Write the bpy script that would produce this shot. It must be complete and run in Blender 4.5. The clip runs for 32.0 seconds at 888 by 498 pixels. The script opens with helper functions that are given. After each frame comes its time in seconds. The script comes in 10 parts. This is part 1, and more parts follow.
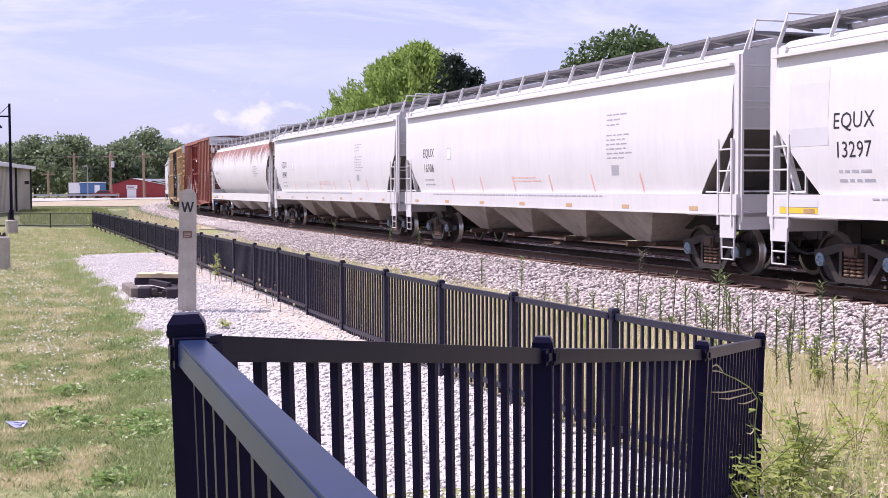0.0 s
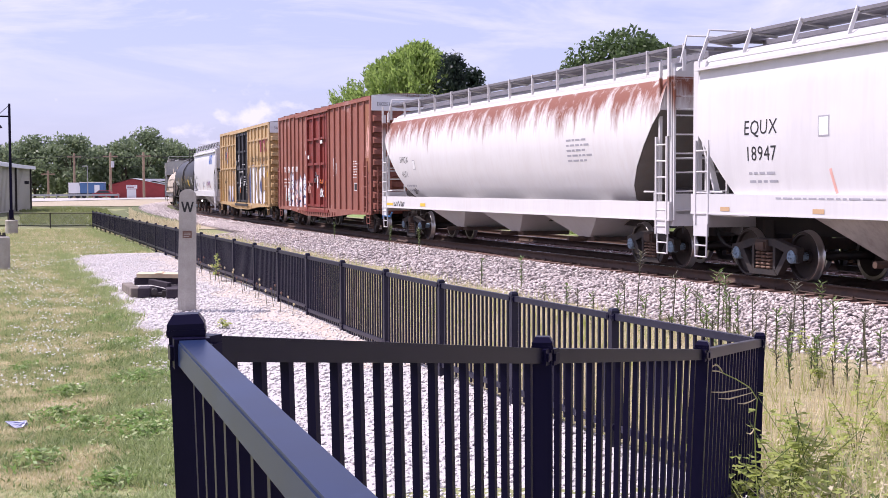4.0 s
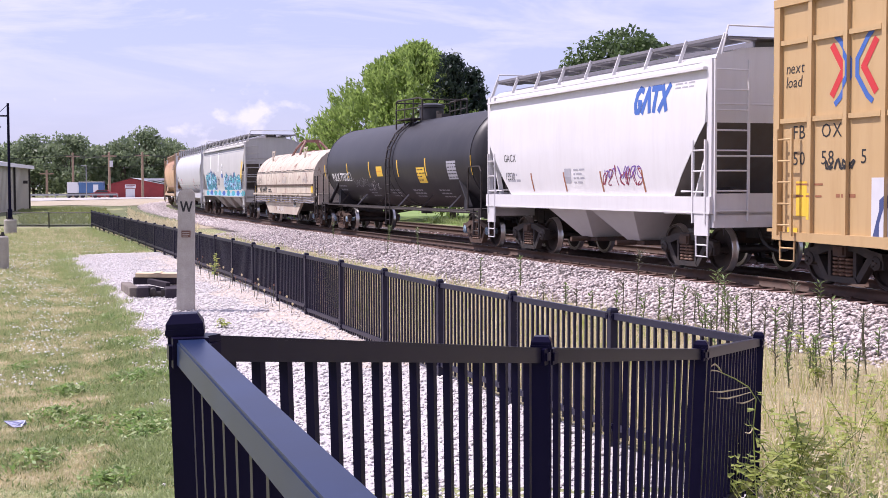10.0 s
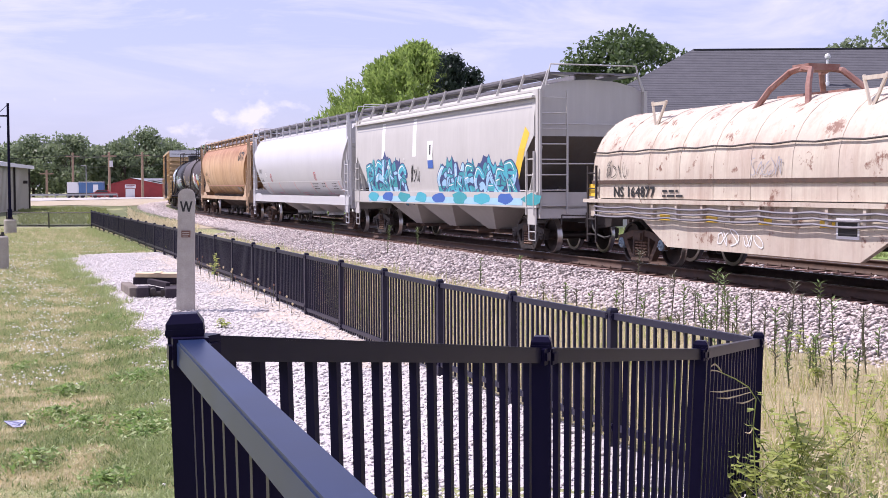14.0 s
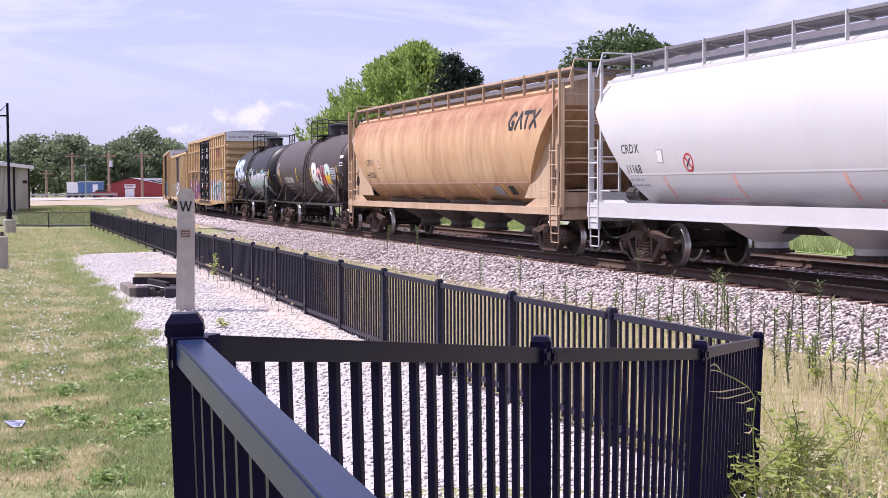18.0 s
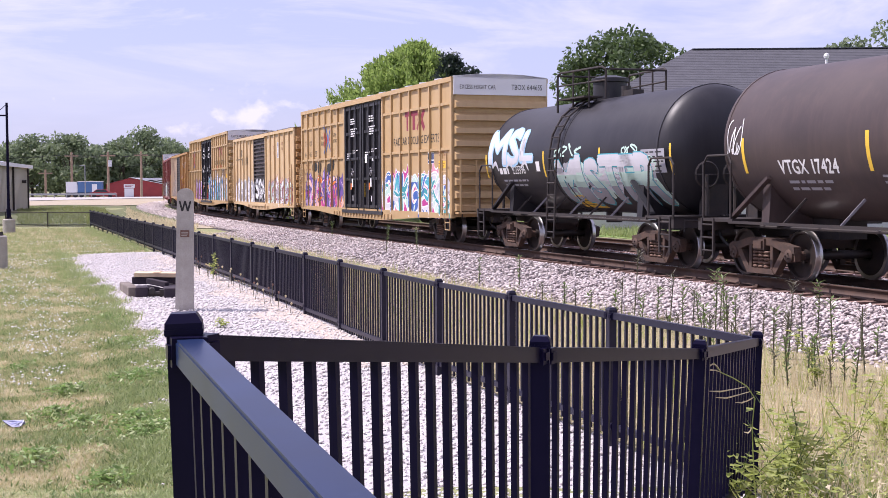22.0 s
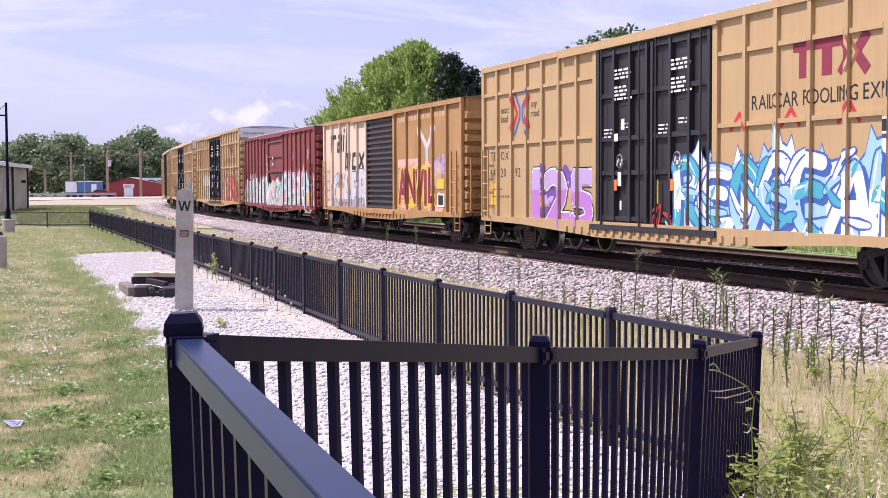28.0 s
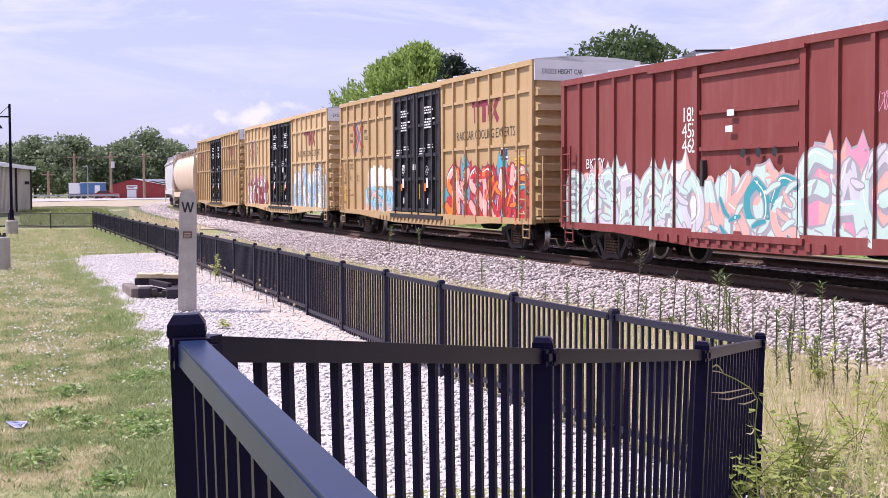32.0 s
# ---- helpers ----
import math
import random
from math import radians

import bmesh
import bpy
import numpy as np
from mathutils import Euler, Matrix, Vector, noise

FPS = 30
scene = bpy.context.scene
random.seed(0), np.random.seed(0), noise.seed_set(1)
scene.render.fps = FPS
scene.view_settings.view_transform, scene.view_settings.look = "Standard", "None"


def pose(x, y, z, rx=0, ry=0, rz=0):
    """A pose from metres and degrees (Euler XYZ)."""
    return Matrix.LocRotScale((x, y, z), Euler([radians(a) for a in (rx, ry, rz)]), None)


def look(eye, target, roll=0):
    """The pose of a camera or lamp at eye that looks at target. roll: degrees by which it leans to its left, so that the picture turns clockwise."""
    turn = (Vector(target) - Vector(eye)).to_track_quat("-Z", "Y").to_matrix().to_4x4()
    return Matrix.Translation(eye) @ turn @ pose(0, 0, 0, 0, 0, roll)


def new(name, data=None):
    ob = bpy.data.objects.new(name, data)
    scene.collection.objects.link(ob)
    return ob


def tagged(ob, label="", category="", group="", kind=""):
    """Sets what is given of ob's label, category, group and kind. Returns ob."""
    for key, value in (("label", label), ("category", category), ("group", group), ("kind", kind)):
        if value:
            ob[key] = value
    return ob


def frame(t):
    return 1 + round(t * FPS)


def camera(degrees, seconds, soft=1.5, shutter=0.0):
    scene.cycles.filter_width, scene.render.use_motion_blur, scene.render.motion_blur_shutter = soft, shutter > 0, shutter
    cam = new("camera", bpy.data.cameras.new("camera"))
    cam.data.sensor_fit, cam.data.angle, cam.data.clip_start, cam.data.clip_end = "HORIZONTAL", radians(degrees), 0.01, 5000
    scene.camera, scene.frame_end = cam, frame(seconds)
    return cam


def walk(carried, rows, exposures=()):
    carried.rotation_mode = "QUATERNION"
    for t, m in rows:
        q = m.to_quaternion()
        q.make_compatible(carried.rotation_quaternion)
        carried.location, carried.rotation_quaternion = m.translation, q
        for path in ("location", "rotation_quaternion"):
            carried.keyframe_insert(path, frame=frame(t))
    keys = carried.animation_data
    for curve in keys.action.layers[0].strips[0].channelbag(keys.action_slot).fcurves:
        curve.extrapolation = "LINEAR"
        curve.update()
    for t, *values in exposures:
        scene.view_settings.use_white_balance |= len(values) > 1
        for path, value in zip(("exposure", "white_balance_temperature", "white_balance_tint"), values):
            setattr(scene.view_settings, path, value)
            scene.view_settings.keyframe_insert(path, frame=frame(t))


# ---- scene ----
from functools import lru_cache

# ---------------------------------------------------------------- camera
EYE_Z = 1.92
PITCH, ROLL = 2.764, -0.215


def eye_pose(yaw, pitch):
    return pose(0, 0, EYE_Z, 90 - PITCH + pitch, 0, -yaw) @ pose(0, 0, 0, 0, 0, ROLL)


cam = camera(38.09, 32.0, soft=0.8)
# the stand gives a little and springs back near the end
SWAY = ((0.0, -0.025, 0.0), (5.5, -0.01, 0.0), (7.0, 0.012, 0.0), (9.0, 0.03, -0.02), (14.0, 0.036, -0.02), (19.0, 0.06, -0.03),
        (23.0, 0.09, -0.04), (28.4, 0.105, -0.045), (29.0, 0.06, -0.03), (29.5, -0.005, 0.0), (30.0, -0.028, 0.01), (32.0, -0.03, 0.015))
walk(cam, [(t, eye_pose(a, b)) for t, a, b in SWAY], [(0.0, 0.50, 6230, 24), (32.0, 0.50, 6230, 24)])

# ---------------------------------------------------------------- light
SUN_AZ, SUN_EL = radians(172), radians(57)      # azimuth counted from +x, anticlockwise
sun_way = Vector((math.cos(SUN_AZ) * math.cos(SUN_EL), math.sin(SUN_AZ) * math.cos(SUN_EL), math.sin(SUN_EL)))
lamp = bpy.data.lights.new("sun", "SUN")
lamp.energy, lamp.angle, lamp.color = 4.2, radians(0.55), (1.0, 0.95, 0.88)
sun = new("sun", lamp)
sun.matrix_world = look(sun_way * 100, (0, 0, 0))

world = bpy.data.worlds.new("sky")
scene.world = world
world.use_nodes = True
wt = world.node_tree
wt.nodes.clear()


def wn(kind, **inputs):
    n = wt.nodes.new(kind)
    for k, v in inputs.items():
        n.inputs[k.replace("_", " ")].default_value = v
    return n


sky = wt.nodes.new("ShaderNodeTexSky")
sky.sky_type, sky.sun_disc = "NISHITA", False
sky.sun_elevation, sky.sun_rotation = SUN_EL, math.pi / 2 - SUN_AZ
sky.air_density, sky.dust_density, sky.ozone_density = 1.0, 1.2, 2.0
coord = wt.nodes.new("ShaderNodeTexCoord")
# streaks of high cloud, stretched along the horizon
streak_map = wn("ShaderNodeMapping", Scale=(5.0, 5.0, 26.0), Rotation=(0.0, 0.06, 0.4))
streak = wn("ShaderNodeTexNoise", Scale=1.0, Detail=6.0, Roughness=0.62, Distortion=0.6)
streak_ramp = wt.nodes.new("ShaderNodeValToRGB")
streak_ramp.color_ramp.elements[0].position, streak_ramp.color_ramp.elements[1].position = 0.43, 0.72
# heaps of cumulus low over the horizon
heap_map = wn("ShaderNodeMapping", Scale=(30.0, 30.0, 42.0))
heap = wn("ShaderNodeTexNoise", Scale=1.0, Detail=7.0, Roughness=0.55)
heap_ramp = wt.nodes.new("ShaderNodeValToRGB")
heap_ramp.color_ramp.elements[0].position, heap_ramp.color_ramp.elements[1].position = 0.54, 0.68
sep = wt.nodes.new("ShaderNodeSeparateXYZ")
# where the heaps stand
heap_at = wt.nodes.new("ShaderNodeVectorMath")
heap_at.operation = "DISTANCE"
heap_at.inputs[1].default_value = (-0.166, 0.983, 0.105)
flat_sky = wt.nodes.new("ShaderNodeVectorMath")
flat_sky.operation = "MULTIPLY"
flat_sky.inputs[1].default_value = (1.0, 1.0, 2.2)
heap_near = wt.nodes.new("ShaderNodeMapRange")
for k, v in zip(("From Min", "From Max", "To Min", "To Max"), (0.01, 0.075, 0.18, -0.12)):
    heap_near.inputs[k].default_value = v
heap_sum = wt.nodes.new("ShaderNodeMath")
heap_sum.operation = "ADD"
low = wt.nodes.new("ShaderNodeMapRange")
for k, v in zip(("From Min", "From Max", "To Min", "To Max"), (0.075, 0.11, 0.6, 0.0)):
    low.inputs[k].default_value = v
high = wt.nodes.new("ShaderNodeMapRange")
for k, v in zip(("From Min", "From Max", "To Min", "To Max"), (0.06, 0.16, 0.15, 0.85)):
    high.inputs[k].default_value = v
m1, m2 = wt.nodes.new("ShaderNodeMath"), wt.nodes.new("ShaderNodeMath")
m1.operation = m2.operation = "MULTIPLY"
mx = wt.nodes.new("ShaderNodeMath")
mx.operation, mx.use_clamp = "MAXIMUM", True
mix = wt.nodes.new("ShaderNodeMix")
mix.data_type = "RGBA"
mix.inputs[7].default_value = (9.6, 9.2, 10.4, 1)
haze = wt.nodes.new("ShaderNodeMix")
haze.data_type = "RGBA"
haze.inputs[0].default_value = 0.55
haze.inputs[7].default_value = (6.4, 6.6, 9.6, 1)
bg = wt.nodes.new("ShaderNodeBackground")
bg.inputs["Strength"].default_value = 0.085
wout = wt.nodes.new("ShaderNodeOutputWorld")
ln = wt.links.new
for m, n, r in ((streak_map, streak, streak_ramp), (heap_map, heap, heap_ramp)):
    ln(coord.outputs["Generated"], m.inputs["Vector"])
    ln(m.outputs["Vector"], n.inputs["Vector"])
    if n is streak:
        ln(n.outputs["Fac"], r.inputs["Fac"])
ln(coord.outputs["Generated"], flat_sky.inputs[0])
ln(flat_sky.outputs[0], heap_at.inputs[0])
ln(heap_at.outputs["Value"], heap_near.inputs["Value"])
ln(heap.outputs["Fac"], heap_sum.inputs[0])
ln(heap_near.outputs[0], heap_sum.inputs[1])
ln(heap_sum.outputs[0], heap_ramp.inputs["Fac"])
ln(coord.outputs["Generated"], sep.inputs[0])
ln(sep.outputs["Z"], low.inputs["Value"])
ln(sep.outputs["Z"], high.inputs["Value"])
ln(streak_ramp.outputs["Color"], m1.inputs[0])
ln(high.outputs[0], m1.inputs[1])
ln(heap_ramp.outputs["Color"], m2.inputs[0])
ln(low.outputs[0], m2.inputs[1])
ln(m1.outputs[0], mx.inputs[0])
ln(m2.outputs[0], mx.inputs[1])
ln(sky.outputs["Color"], haze.inputs[6])
ln(haze.outputs[2], mix.inputs[6])
ln(mx.outputs[0], mix.inputs[0])
ln(mix.outputs[2], bg.inputs["Color"])
ln(bg.outputs[0], wout.inputs["Surface"])

# ---------------------------------------------------------------- materials


def mat(name, color, rough=0.6, metal=0.0, second=None, grain=8.0, amount=0.35, streaks=0.0, streak_color=(0.12, 0.07, 0.04), bump=0.0,
        bump_scale=60.0, fine=0.0, per_piece=0.0, coat=0.0, patch=None, patch_scale=1.5, patch_at=0.58, stretch=(5.0, 5.0, 0.5), spec=0.5, top_rust=None, low_shade=None):
    """A procedural surface: two tones mixed by noise at two scales, streaks of dirt that run down, worn patches and relief."""
    m = bpy.data.materials.new(name)
    m.use_nodes = True
    t = m.node_tree
    b = t.nodes["Principled BSDF"]
    b.inputs["Roughness"].default_value, b.inputs["Metallic"].default_value = rough, metal
    if coat:
        b.inputs["Coat Weight"].default_value = coat
    b.inputs["Specular IOR Level"].default_value = spec
    tc = t.nodes.new("ShaderNodeTexCoord")
    second = second or tuple(c * 0.72 for c in color)

    def tex(scale, detail=5.0, vec=None, rough_=0.6):
        n = t.nodes.new("ShaderNodeTexNoise")
        n.inputs["Scale"].default_value, n.inputs["Detail"].default_value, n.inputs["Roughness"].default_value = scale, detail, rough_
        t.links.new(vec or tc.outputs["Object"], n.inputs["Vector"])
        return n

    def ramp(src, lo, hi):
        r = t.nodes.new("ShaderNodeMapRange")
        r.inputs["From Min"].default_value, r.inputs["From Max"].default_value = lo, hi
        t.links.new(src, r.inputs["Value"])
        return r.outputs[0]

    def blend(fac, a, bcol, weight=1.0):
        w = t.nodes.new("ShaderNodeMath")
        w.operation = "MULTIPLY"
        w.inputs[1].default_value = weight
        t.links.new(fac, w.inputs[0])
        x = t.nodes.new("ShaderNodeMix")
        x.data_type = "RGBA"
        t.links.new(w.outputs[0], x.inputs[0])
        for sock, val in ((6, a), (7, bcol)):
            if isinstance(val, tuple):
                x.inputs[sock].default_value = (*val, 1)
            else:
                t.links.new(val, x.inputs[sock])
        return x.outputs[2]

    col = blend(ramp(tex(grain).outputs["Fac"], 0.35, 0.68), tuple(color), tuple(second), amount)
    if fine:
        col = blend(ramp(tex(grain * 14, 3.0).outputs["Fac"], 0.4, 0.66), col, tuple(c * 0.55 for c in color), fine)
    if patch:
        col = blend(ramp(tex(patch_scale, 8.0, rough_=0.68).outputs["Fac"], patch_at, patch_at + 0.06), col, tuple(patch), 0.9)
    if streaks:
        mp = t.nodes.new("ShaderNodeMapping")
        mp.inputs["Scale"].default_value = stretch
        t.links.new(tc.outputs["Object"], mp.inputs["Vector"])
        col = blend(ramp(tex(1.0, 6.0, mp.outputs["Vector"], 0.7).outputs["Fac"], 0.46, 0.75), col, tuple(streak_color), streaks)
    if top_rust:
        # a stain that hangs from the eave in ragged streaks: foot, head, end at the eave, colour, weight
        z_lo, z_hi, z_end, rust_col, weight = top_rust
        mp2 = t.nodes.new("ShaderNodeMapping")
        mp2.inputs["Scale"].default_value = (2.6, 2.6, 0.16)
        t.links.new(tc.outputs["Object"], mp2.inputs["Vector"])
        sx3 = t.nodes.new("ShaderNodeSeparateXYZ")
        t.links.new(tc.outputs["Object"], sx3.inputs[0])
        mad = t.nodes.new("ShaderNodeMath")
        mad.operation = "MULTIPLY_ADD"
        mad.inputs[1].default_value = 2.6
        t.links.new(tex(1.0, 7.0, mp2.outputs["Vector"], 0.72).outputs["Fac"], mad.inputs[0])
        t.links.new(sx3.outputs["Z"], mad.inputs[2])
        hang, stop = ramp(mad.outputs[0], z_lo + 1.3, z_hi + 1.3), ramp(sx3.outputs["Z"], z_end, z_end - 0.04)
        both = t.nodes.new("ShaderNodeMath")
        both.operation = "MULTIPLY"
        t.links.new(hang, both.inputs[0])
        t.links.new(stop, both.inputs[1])
        worn = t.nodes.new("ShaderNodeMath")
        worn.operation = "MULTIPLY"
        t.links.new(both.outputs[0], worn.inputs[0])
        t.links.new(ramp(tex(3.5, 8.0, rough_=0.7).outputs["Fac"], 0.22, 0.44), worn.inputs[1])
        col = blend(worn.outputs[0], col, tuple(rust_col), weight)
    if low_shade:
        # shade below a seam, put into the colour: height, colour, weight
        sx4 = t.nodes.new("ShaderNodeSeparateXYZ")
        t.links.new(tc.outputs["Object"], sx4.inputs[0])
        seam_shade = t.nodes.new("ShaderNodeMath")
        seam_shade.operation = "MULTIPLY"
        t.links.new(ramp(sx4.outputs["Z"], low_shade[0], low_shade[0] - 0.05), seam_shade.inputs[0])
        t.links.new(ramp(tex(1.6, 6.0).outputs["Fac"], 0.25, 0.6), seam_shade.inputs[1])
        col = blend(seam_shade.outputs[0], col, tuple(low_shade[1]), low_shade[2])
    if per_piece:
        oi = t.nodes.new("ShaderNodeObjectInfo")
        ge = t.nodes.new("ShaderNodeNewGeometry")
        ad = t.nodes.new("ShaderNodeMath")
        ad.operation = "ADD"
        t.links.new(oi.outputs["Random"], ad.inputs[0])
        t.links.new(ge.outputs["Random Per Island"], ad.inputs[1])
        fr = t.nodes.new("ShaderNodeMath")
        fr.operation = "FRACT"
        t.links.new(ad.outputs[0], fr.inputs[0])
        col = blend(fr.outputs[0], col, tuple(second), per_piece)
    t.links.new(col, b.inputs["Base Color"])
    if bump:
        bp = t.nodes.new("ShaderNodeBump")
        bp.inputs["Strength"].default_value, bp.inputs["Distance"].default_value = bump, 0.02
        t.links.new(tex(bump_scale, 4.0).outputs["Fac"], bp.inputs["Height"])
        t.links.new(bp.outputs[0], b.inputs["Normal"])
    return m


def leaf_mat(name, a, b2, glow=0.35):
    """Leaves that let some light through."""
    m = mat(name, a, 0.5, second=b2, grain=3.0, amount=0.6, per_piece=0.7)
    t = m.node_tree
    b = t.nodes["Principled BSDF"]
    tr = t.nodes.new("ShaderNodeBsdfTranslucent")
    t.links.new(b.inputs["Base Color"].links[0].from_socket, tr.inputs["Color"])
    mixs = t.nodes.new("ShaderNodeMixShader")
    mixs.inputs[0].default_value = glow
    t.links.new(b.outputs[0], mixs.inputs[1])
    t.links.new(tr.outputs[0], mixs.inputs[2])
    t.links.new(mixs.outputs[0], t.nodes["Material Output"].inputs["Surface"])
    return m


M_GRASS = mat("grass_ground", (0.22, 0.25, 0.095), 0.9, second=(0.34, 0.32, 0.17), grain=0.9, amount=0.9, fine=0.75, bump=1.0, bump_scale=18, patch=(0.36, 0.33, 0.18), patch_scale=0.6, patch_at=0.60)
M_GRAVEL = mat("pale_gravel", (0.60, 0.57, 0.57), 0.9, second=(0.40, 0.37, 0.37), grain=6, amount=0.7, fine=0.5, bump=1.0, bump_scale=40)
M_STONE = mat("limestone_chips", (0.79, 0.74, 0.72), 0.85, second=(0.50, 0.46, 0.44), grain=10, amount=0.5, per_piece=0.7)
# dark bed: shade between stones and under the train is in its colour
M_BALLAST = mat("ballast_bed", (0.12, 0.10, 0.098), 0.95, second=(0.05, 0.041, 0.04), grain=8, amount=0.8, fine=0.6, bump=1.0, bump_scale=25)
M_BSTONE = mat("ballast_stone", (0.80, 0.72, 0.69), 0.88, second=(0.27, 0.215, 0.205), grain=6, amount=0.5, per_piece=0.75)
M_ROAD = mat("pale_concrete_road", (0.46, 0.44, 0.42), 0.9, second=(0.34, 0.32, 0.31), grain=0.4, amount=0.7, fine=0.2)
M_DRY = mat("dry_earth", (0.44, 0.37, 0.28), 0.95, second=(0.32, 0.28, 0.17), grain=1.2, amount=0.8, fine=0.5, bump=0.6, bump_scale=30)
M_RAIL = mat("worn_rail_steel", (0.095, 0.053, 0.037), 0.7, 0.1, second=(0.034, 0.023, 0.02), grain=5, amount=0.6, fine=0.3)
M_RAILTOP = mat("polished_railhead", (0.45, 0.45, 0.46), 0.25, 1.0, grain=3, amount=0.2)
M_TIE = mat("creosoted_timber", (0.18, 0.10, 0.08), 0.9, second=(0.28, 0.18, 0.15), grain=3, amount=0.7, fine=0.4, per_piece=0.5)
M_FENCE = mat("black_powder_coat", (0.007, 0.006, 0.022), 0.32, second=(0.010, 0.008, 0.025), grain=12, amount=0.5, spec=0.07)
M_SATIN = mat("satin_black_rail_coat", (0.008, 0.007, 0.019), 0.36, second=(0.005, 0.005, 0.015), grain=12, amount=0.5, spec=0.16)
# the sky's blue sheen on this rail is put into its base colour
M_FENCERAIL = mat("sky_tinted_black_rail_coat", (0.014, 0.026, 0.075), 0.3, second=(0.010, 0.014, 0.035), grain=4, amount=0.5, spec=0.1, patch=(0.022, 0.034, 0.085), patch_scale=9, patch_at=0.62)
M_DIRT = mat("pinkish_dirt", (0.58, 0.50, 0.44), 0.95, second=(0.44, 0.36, 0.29), grain=3, amount=0.8, fine=0.5, bump=0.6, bump_scale=40)
M_CONC = mat("weathered_concrete", (0.46, 0.43, 0.39), 0.9, second=(0.33, 0.30, 0.27), grain=5, amount=0.8, fine=0.35, bump=0.3, bump_scale=60, streaks=0.3, streak_color=(0.25, 0.22, 0.19))
M_STEEL = mat("dark_cast_steel", (0.036, 0.033, 0.034), 0.65, 0.2, second=(0.07, 0.05, 0.04), grain=6, amount=0.7, fine=0.4)
M_LIFT = mat("rusty_lifting_frame_paint", (0.21, 0.09, 0.07), 0.8, second=(0.34, 0.22, 0.19), grain=4, amount=0.7)
M_TRUCKBROWN = mat("rusty_cast_steel", (0.115, 0.067, 0.046), 0.75, 0.1, second=(0.05, 0.04, 0.037), grain=6, amount=0.8, fine=0.4)
M_WHEEL = mat("oily_wheel_steel", (0.032, 0.027, 0.026), 0.55, 0.4, second=(0.07, 0.046, 0.036), grain=4, amount=0.6)
M_TREAD = mat("bright_tread_steel", (0.5, 0.49, 0.48), 0.28, 1.0, grain=4, amount=0.2)
M_CAPBLUE = mat("bearing_cap_paint", (0.25, 0.36, 0.45), 0.5, second=(0.08, 0.08, 0.09), grain=20, amount=0.6)
M_SPRING = mat("spring_steel", (0.20, 0.12, 0.08), 0.6, 0.2, second=(0.10, 0.06, 0.05), grain=12, amount=0.6)
M_RUBBER = mat("hose_rubber", (0.02, 0.02, 0.02), 0.7)
M_BLUEHOSE = mat("blue_paint", (0.06, 0.22, 0.5), 0.5)
M_BARK = mat("bark", (0.12, 0.09, 0.065), 0.95, second=(0.06, 0.045, 0.035), grain=5, amount=0.8, bump=0.7, bump_scale=20)
M_LEAF = leaf_mat("bright_leaf", (0.37, 0.48, 0.13), (0.22, 0.32, 0.09), 0.55)
# leaf colour lightened and greyed to carry the haze of distance
M_LEAFHAZE = leaf_mat("hazed_leaf", (0.25, 0.31, 0.165), (0.14, 0.19, 0.11), 0.5)
M_LEAFMID = leaf_mat("mid_green_leaf", (0.115, 0.175, 0.055), (0.07, 0.11, 0.04), 0.4)
M_NEEDLE = leaf_mat("dark_needle", (0.045, 0.068, 0.045), (0.022, 0.038, 0.03), 0.2)
M_BLADE = leaf_mat("grass_blade", (0.36, 0.38, 0.16), (0.62, 0.54, 0.33))
M_GREENBLADE = leaf_mat("green_grass_blade", (0.27, 0.36, 0.13), (0.43, 0.47, 0.22))
M_STRAW = leaf_mat("dry_straw", (0.84, 0.75, 0.54), (0.58, 0.50, 0.30), 0.45)
M_WEED = leaf_mat("weed_leaf", (0.34, 0.42, 0.10), (0.48, 0.50, 0.19), 0.5)
M_STALK = leaf_mat("weed_stalk", (0.075, 0.085, 0.045), (0.13, 0.11, 0.075), 0.1)
M_WEEDDK = leaf_mat("dark_weed_leaf", (0.10, 0.165, 0.045), (0.18, 0.25, 0.08))
M_LAWNLEAF = leaf_mat("lawn_weed_leaf", (0.27, 0.41, 0.12), (0.18, 0.29, 0.085), 0.5)
M_BANKBLADE = leaf_mat("bank_grass_blade", (0.20, 0.27, 0.08), (0.29, 0.30, 0.12))
# black coat of the long run, lightened by haze and gravel glow in its colour
M_HAZED = mat("hazed_black_coat", (0.018, 0.017, 0.035), 0.4, second=(0.026, 0.024, 0.042), grain=8, amount=0.6, spec=0.22)
M_ROUGH = mat("rough_straw_ground", (0.44, 0.37, 0.23), 0.95, second=(0.22, 0.21, 0.10), grain=2.2, amount=0.9, fine=0.6, bump=1.0, bump_scale=30)
M_FARGRASS = mat("lush_grass", (0.15, 0.25, 0.05), 0.9, second=(0.24, 0.30, 0.10), grain=0.8, amount=0.8, fine=0.4)
M_BANK = mat("green_bank_grass", (0.095, 0.13, 0.045), 0.95, second=(0.185, 0.17, 0.08), grain=0.35, amount=0.9, fine=0.6, bump=1.0, bump_scale=6)
M_WRAP = mat("crumpled_foil_wrap", (0.34, 0.36, 0.55), 0.4, second=(0.55, 0.56, 0.68), grain=40, amount=0.8)
M_PETAL = mat("white_petal", (0.85, 0.85, 0.82), 0.7)
M_SHINGLE = mat("grey_shingle", (0.105, 0.105, 0.12), 0.9, second=(0.06, 0.06, 0.07), grain=2, amount=0.6, fine=0.4, per_piece=0.5)
M_SIDING = mat("white_siding", (0.6, 0.59, 0.57), 0.7, grain=2, amount=0.2)
M_BEIGE = mat("beige_metal_siding", (0.50, 0.48, 0.40), 0.55, second=(0.43, 0.41, 0.35), grain=0.8, amount=0.5)
